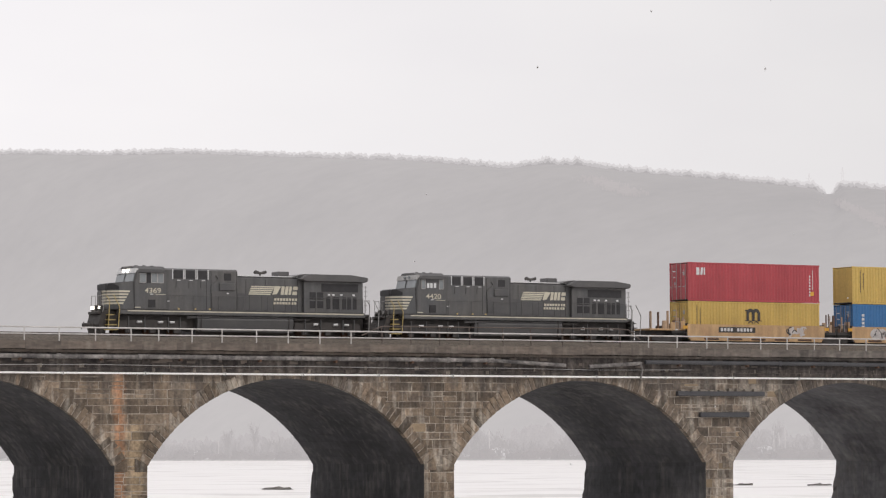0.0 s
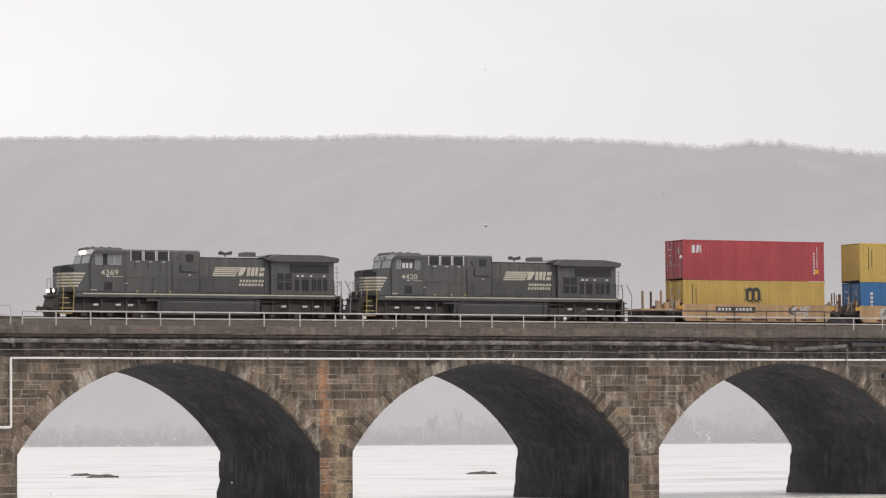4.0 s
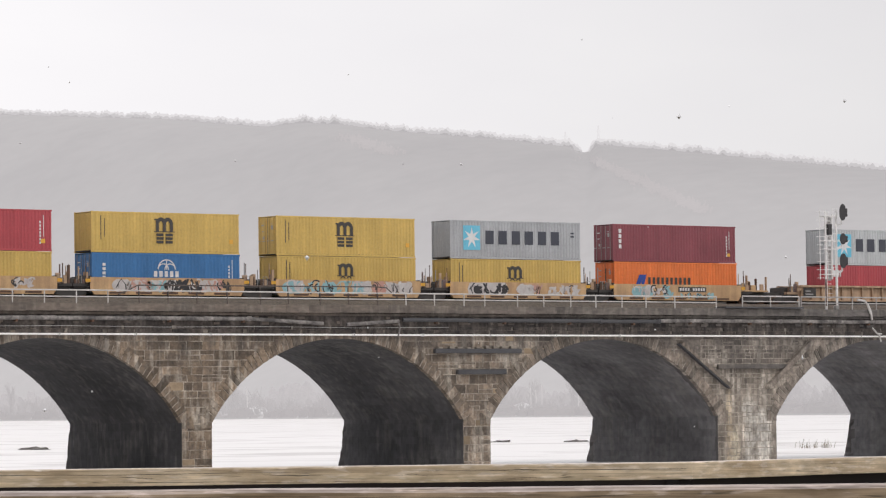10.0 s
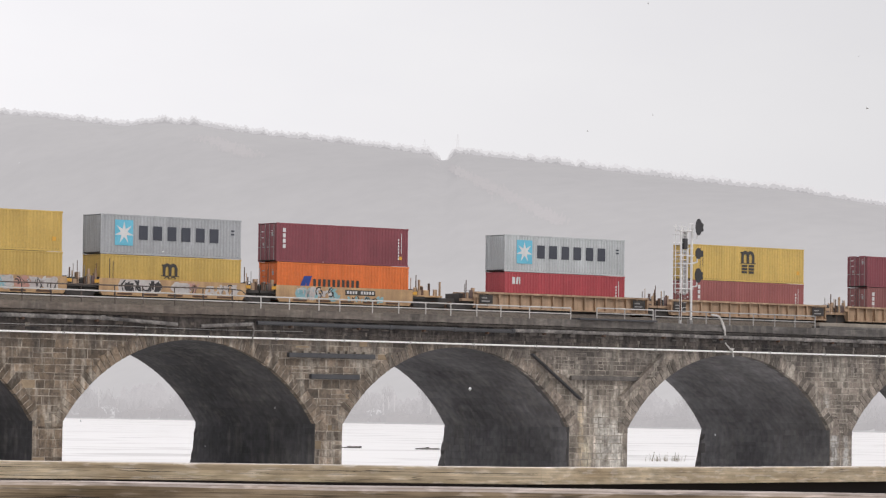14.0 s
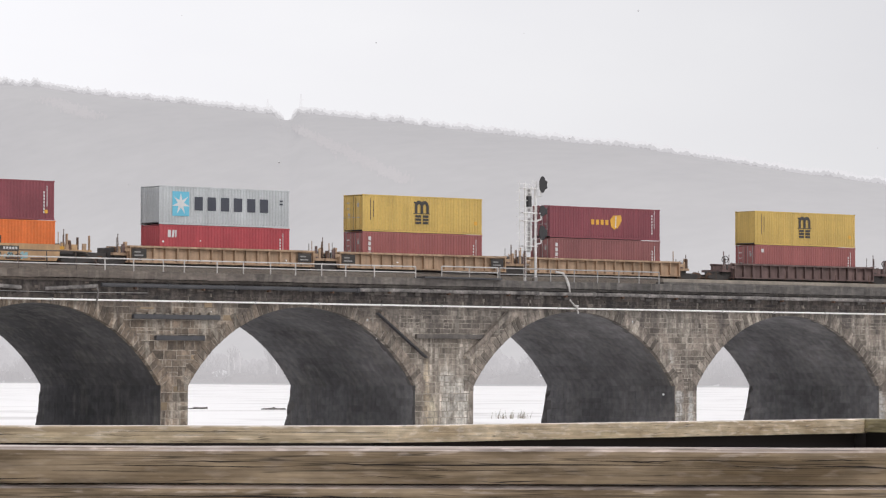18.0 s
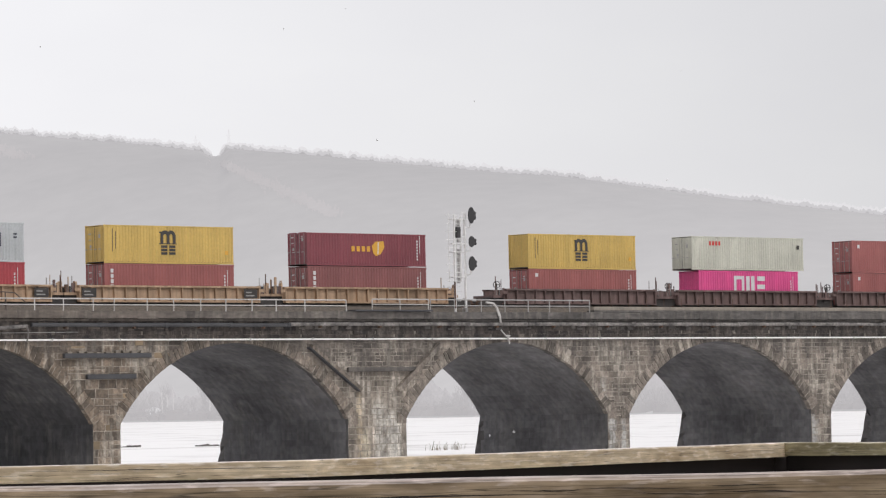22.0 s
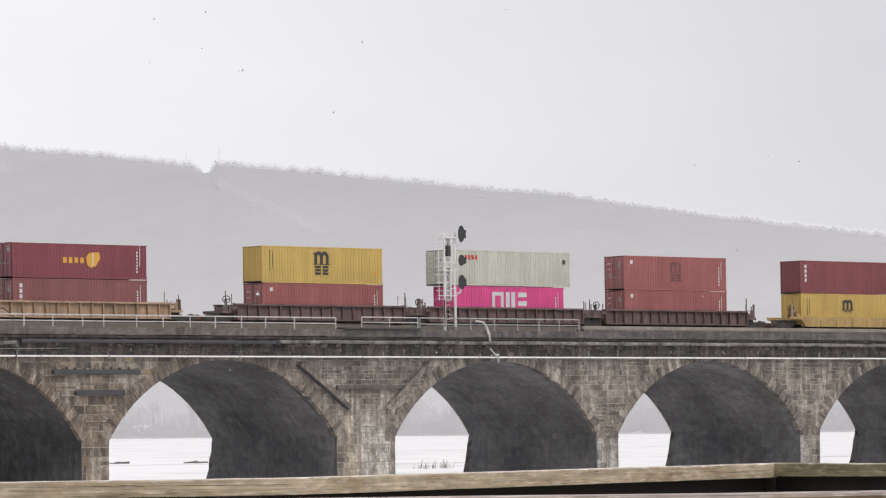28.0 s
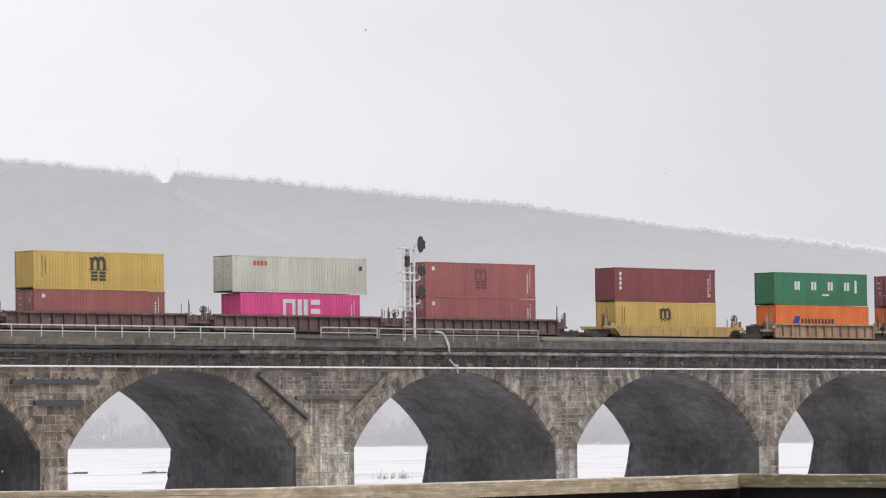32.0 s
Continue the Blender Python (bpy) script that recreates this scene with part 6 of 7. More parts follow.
    bar("warning_plate", 10.35, 10.5, -1.345, -1.33, 3.12, 3.2, WHITE, body)
    bar("warning_plate", 5.75, 5.93, -1.32, -1.3, 2.52, 2.58, WHITE, body)
    for xx in (6.45, 7.75, 8.85):
        bar("sill_lamp", xx, xx + 0.12, -1.545, -1.5, 1.98, 2.08, GOLD, body)
    bar("fan_hatch", 10.15, 10.7, -1.33, -1.28, 4.05, 4.55, DARK, body)
    bar("cabinet_door", 9.2, 11.0, -1.335, -1.29, 2.1, 3.3, BLACK_ROOF, body)
    # engine hood
    bm = bmesh.new()
    prism(bm, [(-1.02, 1.94), (1.02, 1.94), (1.02, 4.26), (0.85, 4.4), (-0.85, 4.4), (-1.02, 4.26)], 11.2, 16.5)
    for v in bm.verts:
        v.co = (v.co.y, v.co.x, v.co.z)
    hood = part("engine_hood", bm, BLACK, ob)
    for q in range(5):
        bar("hood_door", 11.35 + q * 0.95, 12.25 + q * 0.95, -1.045, -1.0, 2.05, 3.2, BLACK_ROOF, hood)
    for xx in (12.0, 13.55, 15.1, 16.1):
        bar("panel_seam", xx, xx + 0.03, -1.035, -1.0, 2.0, 4.2, DARK, hood)
    # white strip stands for the sheen along the hood top
    bar("hood_roof", 11.2, 16.4, -0.98, 0.98, 4.4, 4.46, WHITE, hood)
    bar("exhaust_stack", 14.85, 15.75, -0.5, 0.5, 4.4, 4.82, BLACK_ROOF, hood, bev=0.05)
    bm = bmesh.new()
    rod(bm, (13.5, -0.35, 4.4), (13.5, -0.35, 4.62), 0.06)
    rod(bm, (13.2, -0.35, 4.64), (13.8, -0.35, 4.64), 0.04)
    for q, dx in enumerate((-0.55, -0.38, 0.4, 0.55)):
        rod(bm, (13.5, -0.5 + 0.1 * q, 4.66 + 0.04 * (q % 2)), (13.5 + dx, -0.5 + 0.1 * q, 4.72 + 0.05 * (q % 2)), 0.045, 8, 0.11)
    part("air_horn", bm, GRIME, hood)
    y = -1.05
    for q in range(5):
        flat("side_stripe", [rect(12.2 + 0.05 * q, 3.13 + q * 0.13, 1.85 - 0.1 * (4 - q) * 0.3, 0.09, 0.04)], y, CREAM, hood)
    for q, shape in enumerate([[(14.1, 3.15), (14.45, 3.2), (14.8, 3.74), (14.3, 3.76)], rect(14.75, 3.16, 0.24, 0.59, 0.1), rect(15.06, 3.16, 0.24, 0.59, 0.1), rect(15.37, 3.16, 0.2, 0.59, 0.1), rect(15.68, 3.16, 0.36, 0.24, 0.04), rect(15.74, 3.5, 0.36, 0.25, 0.04)]):
        flat("emblem", [shape], y, CREAM, hood, "cream shape of the railway's mark")
    for q in range(2):
        for k in range(8):
            flat("name_bar", [rect(14.25 + 0.235 * k - 0.06 * q, 2.74 - q * 0.26, 0.17, 0.17)], y, CREAM, hood)
    # radiator section
    bm = bmesh.new()
    prism(bm, [(-1.3, 1.94), (1.3, 1.94), (1.3, 4.1), (-1.3, 4.1)], 16.5, 21.25)
    for v in bm.verts:
        v.co = (v.co.y, v.co.x, v.co.z)
    rad = part("radiator_cabinet", bm, BLACK, ob)
    bm = bmesh.new()
    prism(bm, [(16.0, 4.25), (16.6, 4.1), (21.3, 4.1), (21.55, 4.2), (21.55, 4.45), (20.2, 4.62), (17.0, 4.62), (16.6, 4.58)], -1.6, 1.6)
    bmesh.ops.bevel(bm, geom=bm.edges[:], offset=0.06, segments=1, affect="EDGES")
    part("radiator_wing", bm, BLACK_ROOF, ob, "black overhanging radiator hood")
    bm = bmesh.new()
    prism(bm, [(15.7, 4.42), (16.4, 4.62), (17.2, 4.68), (17.2, 4.44)], -1.1, 1.1)
    part("wing_fairing", bm, BLACK_ROOF, rad)
    # sheen on the radiator roof, put in as a white strip
    bar("roof_edge", 16.7, 17.5, -1.3, 0.6, 4.63, 4.655, WHITE, rad, "white strip for the sheen on the wet roof")
    bar("radiator_screen", 17.9, 20.85, -1.33, -1.28, 3.42, 3.98, DARK, rad)
    for q in range(2):
        for k in range(2):
            bar("louvre", 16.95 + k * 0.6, 17.43 + k * 0.6, -1.33, -1.28, 2.25 + q * 0.62, 2.75 + q * 0.62, DARK, rad)
    for q, w in ((18.3, 0.3), (18.8, 0.5), (19.6, 0.28), (20.0, 0.28), (20.45, 0.28)):
        bar("vent_door", q, q + w, -1.33, -1.28, 2.2, 3.05, DARK, rad)
    for q in (18.4, 18.75, 19.4, 20.4):
        bar("rating_label", q, q + 0.18, -1.335, -1.31, 3.15, 3.27, WHITE, rad)
    # handrails
    for yy in (-1.48, 1.48):
        segs = [((5.8, yy, 2.95), (21.2, yy, 2.95))]
        for q in range(9):
            segs.append(((5.8 + q * 1.92, yy, 1.92), (5.8 + q * 1.92, yy, 2.95)))
        rods("handrail", segs, 0.02, BLACK_ROOF, ob, n=6)
    for xx in (1.02, 22.05):
        for a, b in ((-0.85, -0.2), (0.2, 0.85)):
            rods("end_railing", [((xx, a, 1.75), (xx, a, 2.88)), ((xx, a, 2.88), (xx, b, 2.88)), ((xx, b, 2.88), (xx, b, 1.75))], 0.024, GALV, ob, n=6)
    rods("chain_post", [((1.02, -1.05, 1.8), (1.02, -1.05, 2.6)), ((1.02, -1.05, 2.6), (1.3, -1.2, 2.75))], 0.022, GALV, ob, n=6)
    rods("end_ladder", [((21.45, -1.36, 1.94), (21.45, -1.36, 3.9))] + [((21.32, -1.36, 2.2 + 0.32 * q), (21.58, -1.36, 2.2 + 0.32 * q)) for q in range(6)], 0.022, GALV, ob, n=6)
    for x0, s in ((1.15, 1), (21.6, -1)):
        bm = bmesh.new()
        for q in range(4):
            box(bm, x0 - 0.12 + s * q * 0.05, x0 + 0.75 - 0.1 * q, -1.5, -1.1, 0.5 + q * 0.34, 0.56 + q * 0.34)
        part("step_well", bm, GOLD if s == 1 else GRIME, ob, "yellow-edged step treads")
        rods("step_handrail", [((x0, -1.52, 0.6), (x0 + 0.1, -1.52, 2.5)), ((x0 + 0.75, -1.52, 0.6), (x0 + 0.85, -1.52, 2.1)), ((x0 + 0.1, -1.52, 2.5), (x0 - 0.15, -1.52, 2.85)), ((x0 + 0.85, -1.52, 2.1), (x0 + 0.4, -1.52, 2.9))], 0.03, GOLD if s == 1 else GALV, ob, "gold hand rails by the steps", n=6)
    # pilots, couplers
    bm = bmesh.new()
    prism(bm, [(0.85, 0.25), (1.2, 0.25), (1.3, 1.75), (0.95, 1.75), (0.7, 0.9)], -0.95, 0.95)
    part("plough", bm, GRIME, ob)
    bar("anticlimber", 0.72, 1.05, -0.8, 0.8, 1.6, 1.8, GRIME, ob, bev=0.04)
    for q, (px, py, ph) in enumerate(((0.9, -0.75, 0.35), (1.05, -0.3, 0.28), (0.95, 0.2, 0.4), (1.0, 0.7, 0.3))):
        bar("platform_gear", px, px + 0.25, py - 0.15, py + 0.12, 1.85, 1.85 + ph, GRIME, ob, bev=0.04)
    bar("rear_pilot", 21.6, 21.9, -1.4, 1.4, 0.25, 1.7, GRIME, ob)
    rods("jumper_hose", [((21.9, y, 1.3), (22.25, y, 0.55)) for y in (-0.6, -0.4, 0.4, 0.6)], 0.04, GRIME, ob, n=6)
    bar("coupler", -0.05, 1.0, -0.18, 0.18, 0.72, 1.0, GRIME, ob, bev=0.04)
    bar("coupler", 21.6, 22.3, -0.18, 0.18, 0.72, 1.0, GRIME, ob, bev=0.04)
    for yy in (-0.62, 0.5):
        bm = bmesh.new()
        rod(bm, (0.85, yy, 2.06), (1.06, yy, 2.06), 0.1, 12)
        part("ditch_light", bm, LAMP if number == "4369" else GALV, ob)
    rods("air_hose", [((0.3, -0.5, 1.1), (0.1, -0.55, 0.6)), ((0.3, 0.5, 1.1), (0.1, 0.55, 0.6)), ((0.35, -0.9, 1.2), (0.2, -0.9, 0.7))], 0.03, GRIME, ob)
    # plain dark box added to fill the bright gap above the trucks
    bar("underframe", 1.5, 21.5, -0.9, 0.9, 0.62, 1.62, GRIME, ob, "dark underframe with piping")
    # tank and trucks
    bm = bmesh.new()
    prism(bm, [(-1.3, 1.62), (1.3, 1.62), (1.4, 1.3), (1.3, 0.5), (1.0, 0.35), (-1.0, 0.35), (-1.3, 0.5), (-1.4, 1.3)], 8.05, 15.6)
    for v in bm.verts:
        v.co = (v.co.y, v.co.x, v.co.z)
    part("fuel_tank", bm, BLACK_ROOF, ob, "long grey-black fuel tank")
    for q in range(2):
        bm = bmesh.new()
        rod(bm, (15.7, -1.2 + 0.1 * q, 1.42 - 0.3 * q), (17.0, -1.2 + 0.1 * q, 1.42 - 0.3 * q), 0.13, 10)
        part("air_reservoir", bm, GRIME, ob)
    rods("underframe_pipe", [((7.2, -1.4, 1.5), (15.6, -1.4, 1.5)), ((7.2, -1.42, 1.4), (9.0, -1.42, 1.45))], 0.035, BLACK_ROOF, ob)
    bar("tank_band", 8.3, 8.36, -1.42, -1.3, 0.5, 1.6, GRIME, ob)
    bar("tank_band", 15.2, 15.26, -1.42, -1.3, 0.5, 1.6, GRIME, ob)
    for xc in (4.6, 18.4):
        tr = bar("truck", xc - 2.4, xc + 2.4, -0.9, 0.9, 0.7, 1.0, GRIME, ob, "black three-axle truck")
        for yy in (-1.28, 1.14):
            bm = bmesh.new()
            prism(bm, [(xc - 2.7, 0.75), (xc - 2.4, 0.6), (xc + 2.4, 0.6), (xc + 2.7, 0.75), (xc + 2.6, 1.15), (xc + 1.0, 1.25), (xc - 1.0, 1.25), (xc - 2.6, 1.15)], yy, yy + 0.14)
            part("truck_frame", bm, GRIME, tr)
        # dark bar added so that no background shows below the truck
        bar("brake_rigging", xc - 2.6, xc + 2.6, -0.6, -0.5, 0.14, 0.8, GRIME, tr)
        for q in (-1.85, 0, 1.85):
            wheelset(tr, xc + q).location.z = 0.45
            bar("axle_box", xc + q - 0.22, xc + q + 0.22, -1.36, -1.2, 0.32, 0.75, GRIME, tr, bev=0.03)
        for q in (-2.2, -0.95, 0.85, 1.75):
            bm = bmesh.new()
            for k in range(4):
                rod(bm, (xc + q + 0.07 * math.cos(k * 1.57), -1.2, 0.55), (xc + q + 0.07 * math.cos(k * 1.57), -1.2, 1.1), 0.045, 6)
            part("spring", bm, RUST, tr)
            bar("sand_pipe", xc + q + 0.3, xc + q + 0.36, -1.42, -1.36, 0.4, 1.45, BLACK_ROOF, tr)
        for q in (-1.2, 0.4, 1.3):
            bm = bmesh.new()
            rod(bm, (xc + q, -1.38, 1.08), (xc + q + 0.34, -1.38, 1.1), 0.085, 10)
            part("brake_cylinder", bm, WHITE, tr, "pale metal brake cylinder")
    return rides(ob)


locomotive(-1.15, "4369")
locomotive(21.3, "4420")

JOINT = 15.63
LOWER, UPPER = JOINT - CH + 0.0, JOINT + 0.02
well_car("A", 48.0, 60.75, 48.2, (46.3, 62.1), "number", True)
well_car("A", 63.4, 76.1, 63.6, (77.5,), "white")
well_car("A", 78.8, 91.55, 79.0, (92.9,), "teal")
well_car("A", 94.25, 107.0, 94.45, (108.3,), "word")
well_car("A", 109.7, 122.4, 109.9, (124.0,), "end")
well_car("B", 128.6, 145.9, 131.45, (127.3, 147.3), "plates")
well_car("B", 148.4, 165.4, 150.9, (166.8,), "plates")
well_car("B", 167.9, 184.6, 170.3, (186.2,), None)
well_car("C", 191.0, 207.9, 193.7, (189.6, 209.4), None)
well_car("C", 210.5, 227.5, 213.0, (229.0,), None)
well_car("C", 230.1, 247.0, 232.5, (248.4,), None)
well_car("D", 253.6, 268.2, 254.0, (252.0, 270.9), None)
well_car("B", 273.4, 286.4, 273.8, (287.9,), None)
well_car("B", 289.2, 302.2, 289.6, (303.7,), None)

container("bright red corrugated container with white emblem", 48.25, UPPER, RED, True, "white_blocks")
container("yellow corrugated container low in the well", 48.25, LOWER, YELLOW, True, "uprights_low")
container("yellow container with dark emblem and plain end", 63.62, UPPER, YELLOW, False, "uprights")
container("blue container with white half-round emblem", 63.66, LOWER, BLUE, True, "arch")
container("yellow container with dark emblem and ribbed doors", 79.02, UPPER, YELLOW, True, "uprights")
container("yellow container low in the well", 79.08, LOWER, YELLOW, False, "uprights_low")
container("mid-grey container with star panel and dark name", 94.45, UPPER, GREYC, False, "star")
container("yellow container under a grey one", 94.48, LOWER, YELLOW, False, "uprights_low")
container("dark maroon container with white serial marks", 109.85, UPPER, MAROON, True, "serial")
container("orange container with blue slanted emblem", 109.95, LOWER, ORANGE, True, "slant")
container("pale grey container with star panel, rust-edged", 131.45, UPPER, PALEGREY, False, "star")
container("red container with white emblem in a ribbed well", 131.5, LOWER, RED, False, "white_blocks")
container("yellow container with doors over a brown-red one", 150.88, UPPER, YELLOW, True, "uprights")
container("brown-red container with white serial marks", 150.9, LOWER, BROWNRED, True, "serial")
container("maroon container with gold emblem", 170.35, UPPER + 0.03, MAROON, True, "gold", CH=2.591)
container("faded brown-red container under a maroon one", 170.38, LOWER, MUTED, True, "serial")
container("yellow container with plain end over brown-red", 193.65, UPPER, YELLOW, False, "uprights")
container("brown-red container with doors in a dark well", 193.7, LOWER, BROWNRED, True, "plain")
container("long pale green-grey container with red marks", 212.52, UPPER + 0.09, CREAMC, True, "red_blocks", L=13.72)
container("magenta container with large white block shapes", 213.3, LOWER + 0.06, PINK, False, "big_blocks")
container("faded brown-red container with dark emblem", 232.5, UPPER, BROWNRED, True, "uprights_dark")
container("brown-red container low in a dark well", 232.52, LOWER, BROWNRED, True, "plain")
container("rust-red container over a yellow one", 253.95, UPPER, RUSTRED, False, "serial")
container("yellow container low in a yellow-brown car", 254.0, LOWER, YELLOW, False, "uprights_low")
container("green container with white block shapes", 273.65, UPPER, GREEN, False, "spaced_blocks")
container("orange container under a green one", 273.8, LOWER, ORANGE, False, "slant")
container("maroon container stacked on an orange one", 289.5, UPPER, MAROON, True, "serial")
container("orange container under a maroon one", 289.5, LOWER, ORANGE, True, "plain")


# ---------------------------------------------------------------- signal
def signal():
    ob = thing("signal_mast", "silver railway signal mast with ladder and three dark heads", "signal", (82.25, 1.0, 11.85))
    rods("mast", [((0.1, 0, 0), (0.1, 0, 7.85))], 0.1, SILVER, ob, n=12)
    bar("mast_base", -0.15, 0.18, -0.18, 0.18, 0.0, 0.35, GALV, ob, bev=0.03)
    rods("second_post", [((-1.0, 0, 0.0), (-1.0, 0, 7.75))], 0.095, SILVER, ob)
    rods("lower_post", [((-1.1, -0.1, 0.3), (-1.1, -0.1, 2.4))], 0.06, RUST, ob)
    rods("ladder_rail", [((-0.5, -0.2, 2.4), (-0.5, -0.2, 7.6)), ((-0.15, -0.2, 2.4), (-0.15, -0.2, 5.0))], 0.04, SILVER, ob)
    for q in range(18):
        rods("rung", [((-0.85, -0.1, 0.9 + q * 0.38), (-0.5, -0.1, 0.9 + q * 0.38))], 0.018, SILVER, ob, n=6)
    for z in (2.75, 4.75, 5.4, 7.35):
        bar("landing", -1.45, 0.1, -0.3, 0.3, z, z + 0.06, SILVER, ob)
        rods("landing_rail", [((-0.5, -0.3, z), (-0.5, -0.3, z + 0.6)), ((-0.5, -0.3, z + 0.6), (0.0, -0.3, z + 0.6))], 0.022, SILVER, ob, n=6)
    rods("cage_upright", [((-1.5, 0.1, 2.4), (-1.5, 0.1, 7.85)), ((-1.2, -0.25, 2.4), (-1.2, -0.25, 7.85)), ((-0.7, 0.1, 2.4), (-0.7, 0.1, 7.6)), ((-0.32, 0.1, 2.4), (-0.32, 0.1, 7.6))], 0.035, SILVER, ob, n=6)
    for q in range(9):
        rods("cage_hoop", [((-1.85, 0.1, 2.5 + 0.65 * q), (-1.2, -0.3, 2.5 + 0.65 * q)), ((-1.2, -0.3, 2.5 + 0.65 * q), (-0.6, -0.1, 2.5 + 0.65 * q))], 0.022, SILVER, ob, n=6)
    for z0, z1 in ((2.3, 5.0), (5.55, 5.85), (6.8, 7.3)):
        bar("ladder_screen", -0.7, -0.36, 0.12, 0.15, z0, z1, GALV, ob, "pale screen behind the ladder")
    bar("relay_box", -0.95, -0.62, -0.35, 0.0, 5.9, 6.75, DARK, ob, "small dark equipment box")
    for z, w, h in ((7.7, 0.32, 0.66), (5.6, 0.3, 0.44), (3.86, 0.34, 0.58)):
        bm = bmesh.new()
        n = 20
        prism(bm, [(0.42 + w * math.cos(6.2832 * k / n), z + h * math.sin(6.2832 * k / n)) for k in range(n)], -0.5, -0.42)
        head = part("signal_head", bm, DARK, ob, "black oval signal backing")
        bar("lamp_case", 0.45, 0.98, -0.42, 0.0, z - 0.45 * h, z + 0.5 * h, DARK, head, bev=0.05)
        for q in (-0.35, 0.25):
            bm = bmesh.new()
            rod(bm, (0.5, -0.2, z + q * h), (1.05, -0.2, z + q * h + 0.03), 0.13, 12)
            part("visor", bm, DARK, head)
        rods("head_bracket", [((0, 0, z - h - 0.35), (0.5, -0.2, z - h - 0.25)), ((0.5, -0.2, z - h - 0.25), (0.5, -0.2, z - h * 0.5))], 0.06, SILVER, ob)


signal()


# ---------------------------------------------------------------- timber rails by the camera
def spot(az, d, el):
    return Vector((EYE[0] + d * math.sin(radians(az)), EYE[1] + d * math.cos(radians(az)), EYE[2] + d * math.tan(radians(el))))


def plank(name, line, h, t, material, parent, seed, label=""):
    """A sawn, weathered board along a line (upper edge), with wavering edges and rounded corners."""
    r = random.Random(seed)
    line = [Vector(p) for p in line]
    stations = []
    done = 0.0
    for a, b in zip(line, line[1:]):
        L = (b - a).length
        for k in range(70):
            stations.append((a.lerp(b, k / 70), done + L * k / 70, (b - a).normalized()))
        done += L
    stations.append((line[-1], done, (line[-1] - line[-2]).normalized()))
    bm = bmesh.new()
    uv = bm.loops.layers.uv.new("grain")
    place = {}
    rows = []
    for p, u, d in stations:
        side = Vector((d.y, -d.x, 0)).normalized()
        q = u + seed * 13.7
        w1 = 0.0035 * noise.noise((q * 1.3, 1, 0)) + 0.002 * noise.noise((q * 9, 2, 0))
        w2 = 0.0035 * noise.noise((q * 1.1, 3, 0))
        rr = t * 0.24 + 2 * w2
        sec = [(t / 2, -h + w2), (t / 2, -rr + w1), (t / 2 - rr * 0.13, -rr * 0.5 + w1), (t / 2 - rr * 0.5, -rr * 0.13 + w1), (t / 2 - rr, w1), (-t / 2 + 0.008, w1 * 0.6), (-t / 2, -0.008), (-t / 2, -h)]
        row = []
        v = 0.0
        for k, (s, z) in enumerate(sec):
            if k:
                v += math.hypot(s - sec[k - 1][0], z - sec[k - 1][1])
            vert = bm.verts.new(p + side * s + Vector((0, 0, z)))
            place[vert] = (q, v + seed * 3.1)
            row.append(vert)
        rows.append(row)
    for p, q in zip(rows, rows[1:]):
        for j in range(8):
            f = bm.faces.new((p[j], p[(j + 1) % 8], q[(j + 1) % 8], q[j]))
            for lp in f.loops:
                lp[uv].uv = place[lp.vert]
    bm.faces.new(rows[0][::-1])
    bm.faces.new(rows[-1])
    a, b = line[0], line[1]
    d = (b - a).normalized()
    side = Vector((d.y, -d.x, 0)).normalized()
    L = (b - a).length
    ob = part(name, bm, material, parent, label)
    # drying cracks along the near face
    bm = bmesh.new()
    for _ in range(int(L * 3.6)):
        s0 = r.uniform(0.02, 0.9) * L
        ln = r.uniform(0.12, 0.5) if r.random() < 0.7 else r.uniform(0.6, 1.8)
        z = -(r.uniform(0.3, 0.5) if r.random() < 0.6 else r.uniform(0.5, 0.95)) * h
        wid = r.uniform(0.0006, 0.0026) * (1.0 if t > 0.1 else 0.6)
        o = side * (t / 2 + 0.0006)
        up, low, dz = [], [], 0.0
        for k in range(9):
            p = a + d * min(s0 + ln * k / 8, L - 0.01) + o + Vector((0, 0, z + dz))
            half = wid * math.sin(math.pi * k / 8) ** 0.6 * r.uniform(0.5, 1.2) + 0.0001
            up.append(bm.verts.new(p + Vector((0, 0, half))))
            low.append(bm.verts.new(p - Vector((0, 0, half))))
            dz += r.uniform(-0.0035, 0.0025)
        for k in range(8):
            bm.faces.new((low[k], low[k + 1], up[k + 1], up[k]))
    tagged(part("drying_crack", bm, TIMBER_BLACK, ob), "dark drying cracks", kind="stuff")
    return ob


